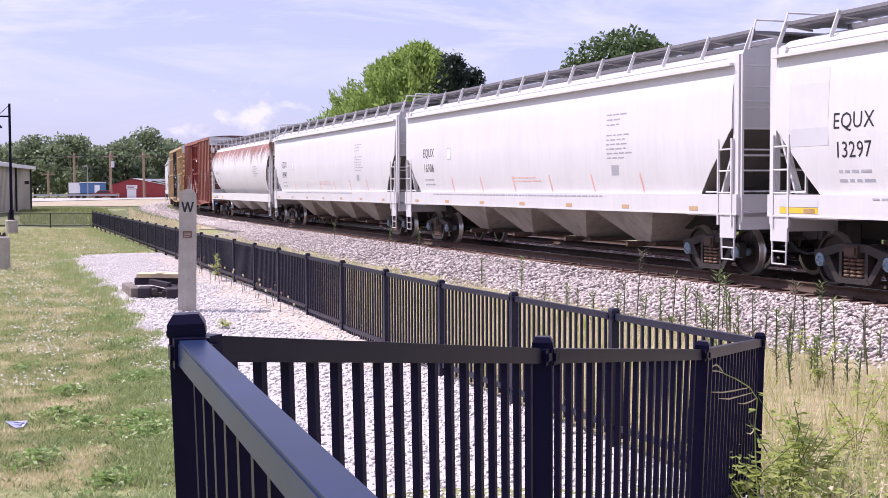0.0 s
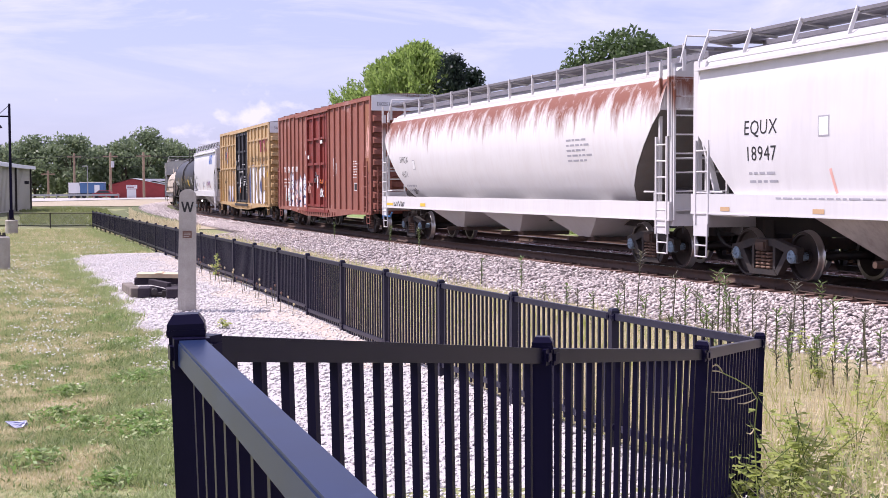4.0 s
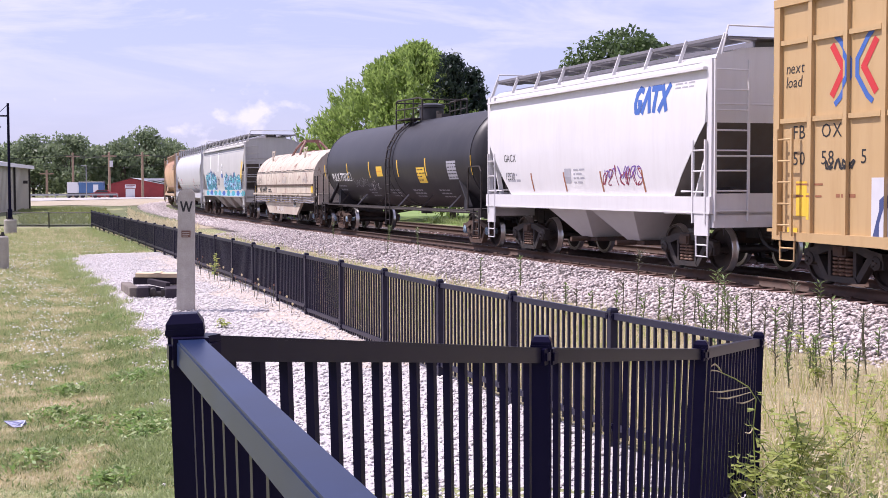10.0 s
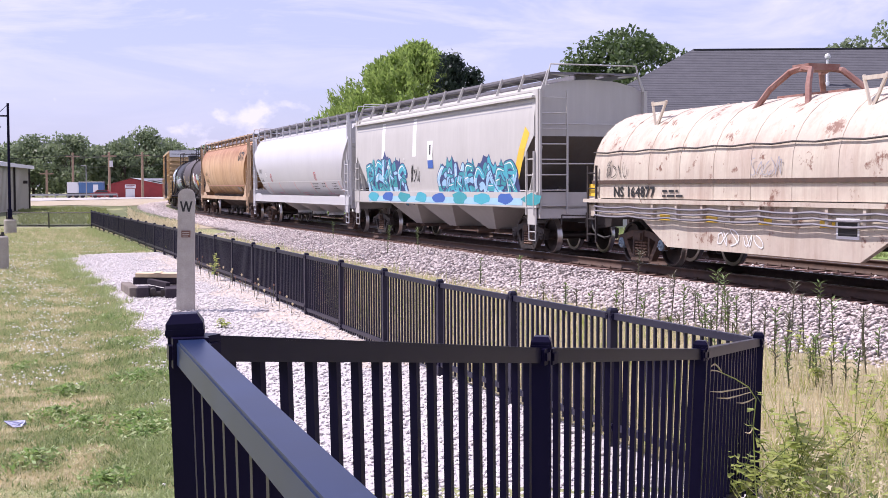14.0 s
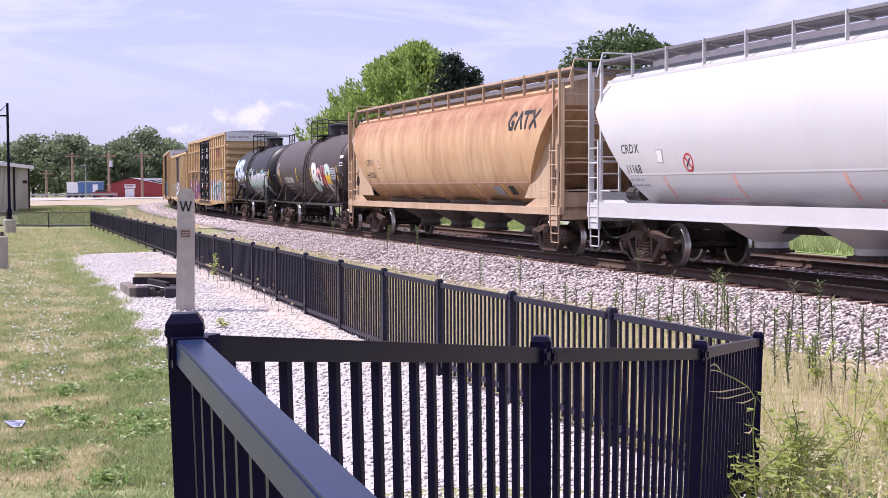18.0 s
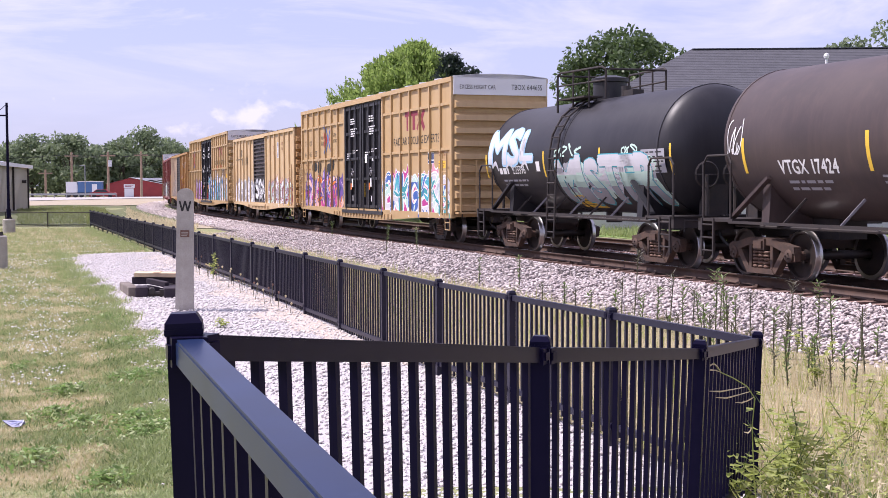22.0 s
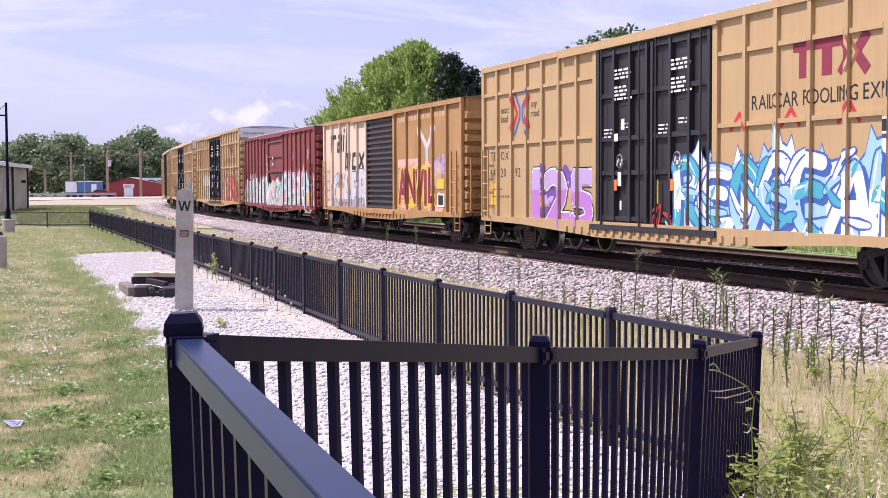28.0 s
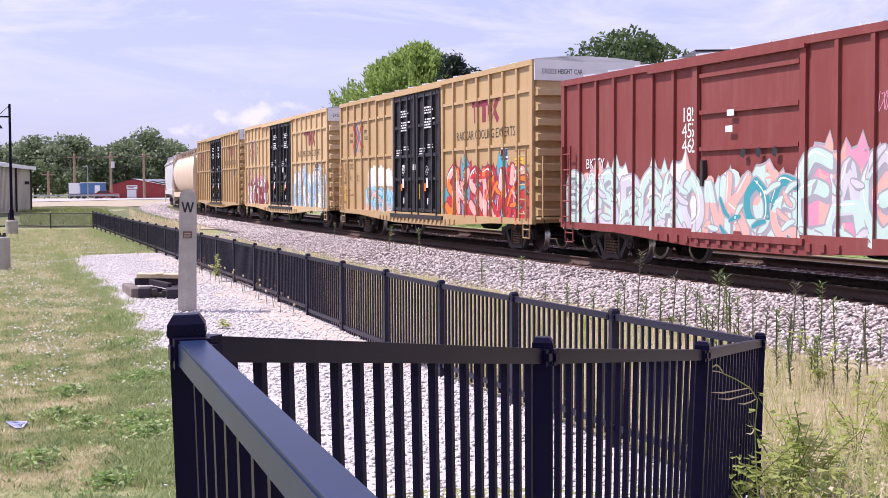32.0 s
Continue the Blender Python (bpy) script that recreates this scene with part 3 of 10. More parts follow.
def stones_on_ballast(n, s0, s1, u0, u1, size):
    s = s0 + (s1 - s0) * rng.uniform(0, 1, n) ** 1.35
    u = np.minimum(rng.uniform(u0, u1, n), np.interp(s, [30, 46], [99, 4.2]) - 1.5 * rng.random(n))
    th = np.interp(s, S_GRID, TH_GRID)
    x, y = np.interp(s, S_GRID, X_GRID) - np.sin(th) * u, np.interp(s, S_GRID, Y_GRID) + np.cos(th) * u
    z = np.interp(u, [-8.5, -6.3, -5.7, -2.9, -2.2, -1.5, 0, 1.45, 2, 3, 5.2, 6.2], [-0.16, -0.08, -0.09, -0.09, -0.06, -0.05, -0.06, -0.05, 0.01, -0.02, -0.06, -0.14])
    return np.stack([x, y, z + rng.uniform(-0.02, 0.045, n)], -1), rng.uniform(0.6, 1.35, n) * size


p1, z1 = stones_on_ballast(47000, -9, 70, 1.38, 6.0, 0.049)
p2, z2 = stones_on_ballast(7000, -9, 50, -6.6, 0.7, 0.05)
p4, z4 = stones_on_ballast(9000, 60, 190, 1.38, 4.8, 0.085)
p3, z3 = stones_on_ballast(15000, -9, 15, 1.3, 6.3, 0.045)
scatter_stones("ballast_stones", np.concatenate([p1, p2, p3, p4]), np.concatenate([z1, z2, z3, z4]), M_BSTONE, "loose pale grey and pinkish crushed ballast stones")

# the white gravel strip beside the fence
LAWN_EDGE = ([-14, -4, 0, 6, 12, 20, 25], [14.6, 13.9, 13.4, 12.85, 12.75, 12.85, 12.7])
v, f = [], []
ss = np.arange(-13, 26, 0.5)
for s in ss:
    e = float(np.interp(s, *LAWN_EDGE)) + 0.12 * math.sin(s * 3.1) + 0.08 * math.sin(s * 7.7 + 1) + 0.06 * math.sin(s * 13.3)
    e = max(10.5, e - max(0, s - 23.5) * 0.5)
    for k in range(9):
        x, y = from_line(s, 10.2 + (e - 10.2) * k / 8)
        v.append((x, y, 0.0))
v = np.array(v)
v[:, 2] = ground_z(v[:, 0], v[:, 1]) + 0.012
n = 9
f = [(k * n + i, k * n + i + 1, (k + 1) * n + i + 1, (k + 1) * n + i) for k in range(len(ss) - 1) for i in range(n - 1)]
tagged(new("gravel_strip", quick("gravel_strip", v, f, M_GRAVEL, True)), "bleached white crushed-stone strip beside the fence", kind="structure")
cnt = 42000
s = -12.5 + 37.5 * rng.uniform(0, 1, cnt) ** 1.25
e = np.interp(s, *LAWN_EDGE) + 0.15 * np.sin(s * 3.1) - np.maximum(0, s - 23.5) * 0.5
u = 10.3 + (e - 10.3 + np.abs(rng.normal(0, 0.12, cnt))) * rng.uniform(0, 1, cnt)
x = X0 + s * math.cos(TH0) - u * math.sin(TH0)
y = Y0 + s * math.sin(TH0) + u * math.cos(TH0)
scatter_stones("gravel_stones", np.stack([x, y, ground_z(x, y) + 0.012 + rng.uniform(-0.006, 0.012, cnt)], -1), rng.uniform(0.5, 1.4, cnt) * 0.023, M_STONE, "small bleached white gravel chips")

# bare pinkish dirt along the foot of the fence
v = []
ss = np.arange(4, 24, 0.4)
for s in ss:
    w = 0.35 + 0.35 * abs(math.sin(s * 0.9)) + 0.15 * math.sin(s * 3.7)
    for k in range(4):
        x, y = from_line(s, 10.42 + w * k / 3)
        v.append((x, y, float(ground_z(x, y)) + 0.02 - 0.006 * (k == 3)))
f = [(k * 4 + i, k * 4 + i + 1, k * 4 + 5 + i, k * 4 + 4 + i) for k in range(len(ss) - 1) for i in range(3)]
tagged(new("dirt_strip", quick("dirt_strip", v, f, M_DIRT, True)), "bare pinkish dirt along the fence foot", kind="structure")

# the crossing road far off, and the lane beyond
def quad_sheet(name, corners, lift, m, label, nx=24, ny=10):
    """A four-cornered sheet laid on the ground, with slightly wavering edges."""
    a, b, c, d = (np.array(p, float) for p in corners)
    p, q = np.meshgrid(np.linspace(0, 1, nx), np.linspace(0, 1, ny))
    p, q = p[..., None], q[..., None]
    xy = (a * (1 - p) + b * p) * (1 - q) + (d * (1 - p) + c * p) * q
    along = (b - a) / np.linalg.norm(b - a)
    wob = 0.6 * np.sin(xy[..., 0] * 0.9) + 0.4 * np.sin(xy[..., 0] * 2.3 + 1)
    xy = xy + np.stack([-along[1] * wob, along[0] * wob], -1) * 0.6
    z = ground_z(xy[..., 0], xy[..., 1]) + lift
    v = np.concatenate([xy, z[..., None]], -1).reshape(-1, 3)
    i = (np.arange(ny - 1)[:, None] * nx + np.arange(nx - 1)[None]).ravel()
    return tagged(new(name, quick(name, v, np.stack([i, i + 1, i + 1 + nx, i + nx], -1), m, True)), label, kind="structure")


quad_sheet("road", ((-57, 152), (-41, 222), (-44, 238), (-78, 190)), 0.16, M_ROAD, "pale sunlit concrete road")
quad_sheet("road", ((-41, 222), (60, 256), (60, 264), (-44, 238)), 0.16, M_ROAD, "pale sunlit concrete road")
quad_sheet("dirt_track", ((-44, 116), (-29, 146), (-41, 224), (-58, 153)), 0.10, M_DRY, "tan bare dirt beside the road")
quad_sheet("grass_bank", ((-26, 57), (-12.2, 57), (-27, 146), (-46, 117)), 0.06, M_BANK, "green rough grass bank behind the wire fence")
quad_sheet("dry_slope", ((-13.2, 62), (-9.6, 62), (-25.4, 128), (-28.4, 128)), 0.03, M_DRY, "dry tan slope between the grass bank and the ballast")
quad_sheet("grass_bank", ((-45, 61), (-26, 61), (-46, 113), (-70, 113)), 0.06, M_BANK, "green rough grass bank beside the shed")
lot = Geo().add([(-95, 196, 0.12), (60, 232, 0.12), (60, 262, 0.12), (-120, 230, 0.12)], [(0, 1, 2, 3)])
tagged(part("pavement", lot, M_ROAD), "pale concrete yard beyond the road", kind="structure")

# ---------------------------------------------------------------- black picket fence
POST, RAILW, PANEL = 0.058, 0.038, 1.88
post_mesh, cap_mesh = {}, None


def cap_geo():
    h = 0.0315
    g = Geo()
    lv = [(h, 0), (h, 0.022), (h * 0.72, 0.036), (h * 0.66, 0.038)]
    v = [(sx * r, sy * r, z) for r, z in lv for sx, sy in ((-1, -1), (1, -1), (1, 1), (-1, 1))]
    f = [(k * 4 + i, k * 4 + (i + 1) % 4, k * 4 + 4 + (i + 1) % 4, k * 4 + 4 + i) for k in range(3) for i in range(4)] + [(12, 13, 14, 15), (3, 2, 1, 0)]
    return g.add(v, f).box(-h * 1.04, h * 1.04, -h * 1.04, h * 1.04, 0.003, 0.012)


CAP = cap_geo().mesh("post_cap", M_FENCE)
POSTM = Geo().box(-POST / 2, POST / 2, -POST / 2, POST / 2, -1.15, 0.0).mesh("post", M_FENCE)
BRACKET = Geo().box(-0.012, 0.03, -0.03, 0.03, -0.025, 0.025).bar((0.03, -0.012, 0.0), (0.038, -0.012, 0.0), 0.006).box(-0.012, 0.022, -0.036, 0.036, -0.012, 0.012).mesh("bracket", M_FENCE)


fence = tagged(new("picket_fence"), "black steel picket fence with capped square posts", "fence")
FAR_PICKETS = Geo()


POSTM2 = Geo().box(-POST / 2, POST / 2, -POST / 2, POST / 2, -1.15, 0.0).mesh("post", M_HAZED)
CAP2 = cap_geo().mesh("post_cap", M_HAZED)


def fence_post(x, y, top, turn, lean=None, hazed=False):
    ob = part("post", POSTM2 if hazed else POSTM, None, fence, at=pose(x, y, top - 0.038) @ (lean or Matrix()) @ pose(0, 0, 0, 0, 0, turn))
    part("post_cap", CAP2 if hazed else CAP, None, ob)
    return ob


def fence_panel(a, b, height, singly=True, lean_a=(0, 0), lean_b=(0, 0), pickets=17, thick=0.0096, coat=None, hazed=False):
    """A panel between two post tops a and b: two rails and its pickets; thick: half a picket's width. lean: how far the foot is off plumb in x and y, per metre of height."""
    a, b = Vector(a), Vector(b)
    ob, o = fence, Vector((0, 0, 0))
    d = b - a
    run = Vector((d.x, d.y, 0)).normalized()
    e0, e1 = a + d * (POST * 0.5 / d.length), b - d * (POST * 0.5 / d.length)
    la, lb = Vector((*lean_a, 0)), Vector((*lean_b, 0))

    def down(p, q, h):
        return p + la * h - Vector((0, 0, h)) - o, q + lb * h - Vector((0, 0, h)) - o
    for h in (0.062, height - 0.12):
        p, q = down(e0, e1, h)
        part("top_rail" if h < 0.1 else "bottom_rail", Geo().beam(p, q, RAILW * (1.25 if coat else 1.0), 0.036 if coat else 0.042).beam(p + Vector((0, 0, 0.0205 if coat else 0.023)), q + Vector((0, 0, 0.0205 if coat else 0.023)), RAILW * (1.15 if coat else 0.9), 0.005), coat or (M_HAZED if hazed else M_SATIN), ob)
        if singly:
            ang = math.degrees(math.atan2(run.y, run.x))
            part("bracket", BRACKET, None, ob, at=Matrix.Translation(p) @ pose(0, 0, 0, 0, 0, ang))
            part("bracket", BRACKET, None, ob, at=Matrix.Translation(q) @ pose(0, 0, 0, 0, 0, ang + 180))
    for i in range(pickets):
        k = (i + 1) / (pickets + 1)
        top0, top1 = down(e0, e1, 0.08)
        bot0, bot1 = down(e0, e1, height - 0.05)
        p, q = top0.lerp(top1, k), bot0.lerp(bot1, k)
        g = Geo() if singly else FAR_PICKETS
        s = run * thick
        t = Vector((-run.y, run.x, 0)) * thick
        c = [p - s - t, p + s - t, p + s + t, p - s + t, q - s - t, q + s - t, q + s + t, q - s + t]
        g.add(c, [(0, 1, 2, 3), (7, 6, 5, 4), (0, 4, 5, 1), (1, 5, 6, 2), (2, 6, 7, 3), (3, 7, 4, 0)])
        if singly:
            part("picket", g, M_HAZED if hazed else M_FENCE, ob)


# corner posts of the descending run: x, y, top
P_NEAR = [(-0.443, 2.20, 1.705), (0.300, 3.92, 1.462), (1.128, 5.61, 1.242), (1.87, 7.60, 1.05)]
# foot offset per metre down, as the run leans a little with the bank
LEAN = [(0.03, 0.0), (0.0, 0.0), (-0.04, 0.0), (-0.025, 0.0)]
P_BACK = (0.20, 0.24, 1.68)
for i, (x, y, z) in enumerate(P_NEAR):
    nx, ny = P_NEAR[min(i + 1, 3)][:2]
    px, py = P_NEAR[max(i - 1, 0)][:2]
    turn = math.degrees(math.atan2(ny - py, nx - px))
    fence_post(x, y, z, (9, -8, -16, -13)[i], pose(0, 0, 0, 0, -math.degrees(math.atan(LEAN[i][0])), 0))
for i in range(3):
    fence_panel(P_NEAR[i], P_NEAR[i + 1], 0.97, True, LEAN[i], LEAN[i + 1])
fence_post(*P_BACK, 108)
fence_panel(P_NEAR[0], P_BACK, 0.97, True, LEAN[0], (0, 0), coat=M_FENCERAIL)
b2 = (P_BACK[0] + 0.62, P_BACK[1] - 1.77, 1.66)
fence_post(*b2, 108)
fence_panel(P_BACK, b2, 0.97)
# the long run beside the track
run_pts = []
s_c, u_c = line_coords(P_NEAR[3][0], P_NEAR[3][1])
for k in range(27):
    x, y = from_line(s_c + k * PANEL, u_c + 0.0 * k)
    run_pts.append((x, y, 1.05 - min(k, 3) * 0.02))
for k, (x, y, z) in enumerate(run_pts):
    if k:
        fence_post(x, y, z, math.degrees(TH0), hazed=True)
    if k + 1 < len(run_pts):
        h = float(np.interp(k, [0, 4, 8, 26], [0.99, 0.97, 0.8, 0.66]))
        fence_panel((x, y, z), run_pts[k + 1], h, k < 9, thick=float(np.interp(k, [4, 11], [0.0096, 0.0125])), hazed=True)
tagged(part("picket_rest", FAR_PICKETS, M_HAZED, fence), kind="stuff")

# ---------------------------------------------------------------- things on the lawn and beyond


def whistle_post(x, y, z):
    ob = tagged(new("whistle_post"), "weathered concrete railway whistle post with a black letter", "whistle post")
    ob.matrix_basis = pose(x, y, z, 0, 1.2, 8)
    w, d, h = 0.118, 0.09, 1.80
    out = [(-w * 1.12, -0.3), (w * 1.12, -0.3), (w, h - 0.1)] + [(w * math.cos(a), h - 0.1 + 0.1 * math.sin(a)) for a in np.linspace(0.2, math.pi - 0.2, 9)] + [(-w, h - 0.1)]
    part("shaft", Geo().slab(out, -d, d), M_CONC, ob, smooth=True)
    g = Geo()
    zc = h - 0.26
    st = 0.026
    for x0, x1 in ((-0.078, -0.039), (0.0, -0.039), (0.0, 0.039), (0.078, 0.039)):
        g.slab([(x0 - st / 2, zc + 0.075), (x0 + st / 2, zc + 0.075), (x1 + st / 2, zc - 0.075), (x1 - st / 2, zc - 0.075)], -d - 0.004, -d - 0.0005)
    part("letter", g, M_LETTER, ob, "recessed black letter W")
    p = part("plaque", Geo().box(-0.065, 0.065, -d - 0.012, -d - 0.001, h - 0.71, h - 0.61), M_PLAQUE, ob, "small brown plaque with lines of writing")
    part("writing", Geo().box(-0.05, 0.05, -d - 0.014, -d - 0.0125, h - 0.645, h - 0.635).box(-0.05, 0.05, -d - 0.014, -d - 0.0125, h - 0.67, h - 0.66).box(-0.05, 0.03, -d - 0.014, -d - 0.0125, h - 0.695, h - 0.685), M_CONC, p)


whistle_post(-3.78, 18.8, float(ground_z(-3.78, 18.8)))


def timber_pile(x, y, z):
    """Old switch timbers with iron fittings, thrown down on the gravel."""
    logs = ((-0.42, 0.40, 0.085, 1.30, 0.17, 0.15, -70, 0, M_WOOD), (0.35, 0.05, 0.08, 0.95, 0.24, 0.155, -77, 0, M_BURNT), (-0.08, -0.12, 0.085, 0.42, 0.2, 0.165, -80, 0, M_BURNT),
            (0.02, 0.48, 0.225, 0.78, 0.19, 0.12, 6, 0, M_BURNT), (0.10, 0.20, 0.20, 0.46, 0.09, 0.09, -35, 6, M_BURNT), (0.12, -0.05, 0.10, 0.3, 0.11, 0.11, 50, 14, M_BURNT))
    for dx, dy, dz, l, w, h, turn, tip, m in logs:
        ends = []
        for e in (-l / 2, -l / 2 + 0.012, l / 2 - 0.012, l / 2):
            k = 0.88 if abs(e) == l / 2 else 1.0
            ends.append([(e, sy * w / 2 * k, sz * h / 2 * k) for sy, sz in ((-1, -0.8), (-0.85, -1), (0.85, -1), (1, -0.8), (1, 0.8), (0.85, 1), (-0.85, 1), (-1, 0.8))])
        g = Geo().add([p for e in ends for p in e], [(r * 8 + i, r * 8 + (i + 1) % 8, r * 8 + 8 + (i + 1) % 8, r * 8 + 8 + i) for r in range(3) for i in range(8)] + [tuple(range(7, -1, -1)), tuple(range(24, 32))])
        tagged(part("old_timber", g, m, at=pose(x + dx, y + dy, z + dz, 0, tip, turn)), "dark weathered old railway timber lying on gravel", "timber", "pile of old timbers")
    g = Geo().box(-0.36, 0.36, -0.12, 0.12, 0, 0.065).box(-0.05, 0.05, -0.125, 0.125, 0.065, 0.08)
    tagged(part("faded_board", g, M_BOARD, at=pose(x + 0.04, y + 0.46, z + 0.288, 3, 1, 3)), "faded pinkish-yellow board lying on old timbers", "board")
    sp = Geo().bar((-0.16, 0, 0.05), (0.16, 0, 0.05), 0.045, 8).bar((0, -0.08, 0.1), (0, 0.1, 0.12), 0.05, 8).box(-0.2, -0.12, -0.07, 0.07, 0, 0.13).box(0.12, 0.2, -0.06, 0.06, 0, 0.12)
    tagged(part("iron_fitting", sp, M_STEEL, at=pose(x + 0.1, y - 0.22, z + 0.0, 0, 0, 12)), "black iron rail fitting beside old timbers", "fitting")


timber_pile(-4.78, 20.9, float(ground_z(-4.78, 20.9)) + 0.01)


def bollard(x, y, z, r, h):
    ob = tagged(new("lamp_footing"), "round weathered concrete lamp-post footing", "footing", "concrete footings on the lawn")
    ob.matrix_basis = pose(x, y, z)
    part("pier", Geo().lathe([(0.01, -0.2), (r, -0.2), (r, h - 0.03), (r - 0.03, h), (0.01, h)], axis="z", n=24), M_CONC, ob, smooth=True)
    part("base_ring", Geo().lathe([(0.01, h), (r * 0.55, h), (r * 0.55, h + 0.03), (0.01, h + 0.03)], axis="z", n=16), M_STEEL, ob)
    for k in range(4):
        a = math.pi / 4 + k * math.pi / 2
        part("bolt", Geo().bar((r * 0.42 * math.cos(a), r * 0.42 * math.sin(a), h + 0.03), (r * 0.42 * math.cos(a), r * 0.42 * math.sin(a), h + 0.08), 0.02), M_STEEL, ob)


def at_ground(px_ratio, d):
    return px_ratio * d, d, float(ground_z(px_ratio * d, d))


bx, by, bz = at_ground(-0.3366, 47.5)
bollard(bx, by, bz, 0.225, 0.52)
cx, cy, cz = at_ground(-0.3445, 27.3)
bollard(cx, cy, cz, 0.165, 0.72)
lp = tagged(new("lamp_post"), "tall slim black steel lamp post with a side arm and lantern", "lamp post")
lp.matrix_basis = pose(bx, by, bz + 0.55)
part("pole", Geo().bar((0, 0, 0), (0, 0, 4.25), 0.055, 10, r2=0.045).bar((0, 0, 0), (0, 0, 0.35), 0.085, 10), M_FENCE, lp)
part("arm", Geo().pipe([(0, 0, 3.78), (-1.1, 0.0, 3.80)], 0.03).pipe([(0, 0, 4.2), (-0.45, 0, 3.8)], 0.012), M_FENCE, lp)
part("lantern", Geo().lathe([(0.02, 0.0), (0.09, -0.03), (0.12, -0.2), (0.26, -0.38), (0.28, -0.42), (0.02, -0.42)], (-0.55, 0, 3.78), "z", 14), M_FENCE, lp)

# low wire fence from the end of the black fence
ex, ey, ez = run_pts[-1]
wire = tagged(new("wire_fence"), "low chain-link fence with thin steel posts", "wire fence")
wire.matrix_basis = pose(ex, ey, float(ground_z(ex, ey)))
for k in range(3):
    part("post", Geo().bar((-k * 1.9, 0.4 * k, 0), (-k * 1.9, 0.4 * k, 0.66), 0.03), M_STEEL, wire)
part("rail", Geo().bar((0, 0, 0.64), (-3.8, 0.8, 0.64), 0.02).bar((0, 0, 0.05), (-3.8, 0.8, 0.05), 0.012), M_STEEL, wire)
g = Geo()
for k in range(48):
    for sgn in (1, -1):
        a0, a1 = k / 48, (k + sgn * 5) / 48
        if 0 <= a1 <= 1:
            g.beam((-3.8 * a0, 0.8 * a0, 0.05), (-3.8 * a1, 0.8 * a1, 0.64), 0.006, 0.006)
part("mesh", g, M_LAWNMETAL, wire)


def metal_building():
    """Long shed with ribbed walls, roof edge and downpipes."""
    a, b = Vector((-30.5, 84.0, 0.08)), Vector((-34.9, 108.5, 0.08))
    d = (b - a).normalized()
    n = Vector((-d.y, d.x, 0))
    ob = tagged(new("metal_shed"), "long beige ribbed-metal shed with a low roof", "shed")
    L, W, H = 75.0, 18.0, 3.55
    org = b - d * L
    ob.matrix_basis = Matrix.Translation(org) @ pose(0, 0, 0, 0, 0, math.degrees(math.atan2(d.y, d.x)))
    part("wall", Geo().box(0, L, 0, 0.15, 0, H), M_BEIGE, ob)
    part("wall", Geo().box(L - 0.15, L, 0.15, W, 0, H), M_BEIGE, ob)
    part("wall", Geo().box(0, L, W - 0.15, W, 0, H), M_BEIGE, ob)
    part("wall", Geo().box(0, 0.15, 0.15, W - 0.15, 0, H), M_BEIGE, ob)
    g = Geo()
    for k in range(int(L / 0.6)):
        g.box(k * 0.6, k * 0.6 + 0.06, -0.03, 0.0, 0.15, H - 0.1)
    tagged(part("wall_ribs", g, M_BEIGE, ob), kind="stuff")
    part("roof", Geo().add([(-.3, -.4, H), (L + .3, -.4, H), (L + .3, W / 2, H + 1.5), (-.3, W / 2, H + 1.5), (-.3, W + .4, H), (L + .3, W + .4, H),
                            (-.3, -.4, H + .12), (L + .3, -.4, H + .12), (L + .3, W / 2, H + 1.62), (-.3, W / 2, H + 1.62), (-.3, W + .4, H + .12), (L + .3, W + .4, H + .12)],
                           [(0, 1, 2, 3), (3, 2, 5, 4), (6, 7, 8, 9), (9, 8, 11, 10), (0, 1, 7, 6), (4, 5, 11, 10), (1, 2, 8, 7), (2, 5, 11, 8), (0, 3, 9, 6), (3, 4, 10, 9)]), M_TIN, ob)
    part("fascia", Geo().box(-.3, L + .3, -.44, -.4, H - 0.12, H + .16), M_WHITE, ob)
    for x in (L - 0.3, L - 8.5, L - 17.0, L - 25.5, L - 34):
        part("downpipe", Geo().box(x, x + 0.12, -0.16, -0.03, 0, H - 0.05), M_STEEL, ob)
    part("wall_lamp", Geo().box(L - 3.4, L - 3.1, -0.35, -0.03, 2.2, 2.45), M_STEEL, ob)
    return ob


metal_building()


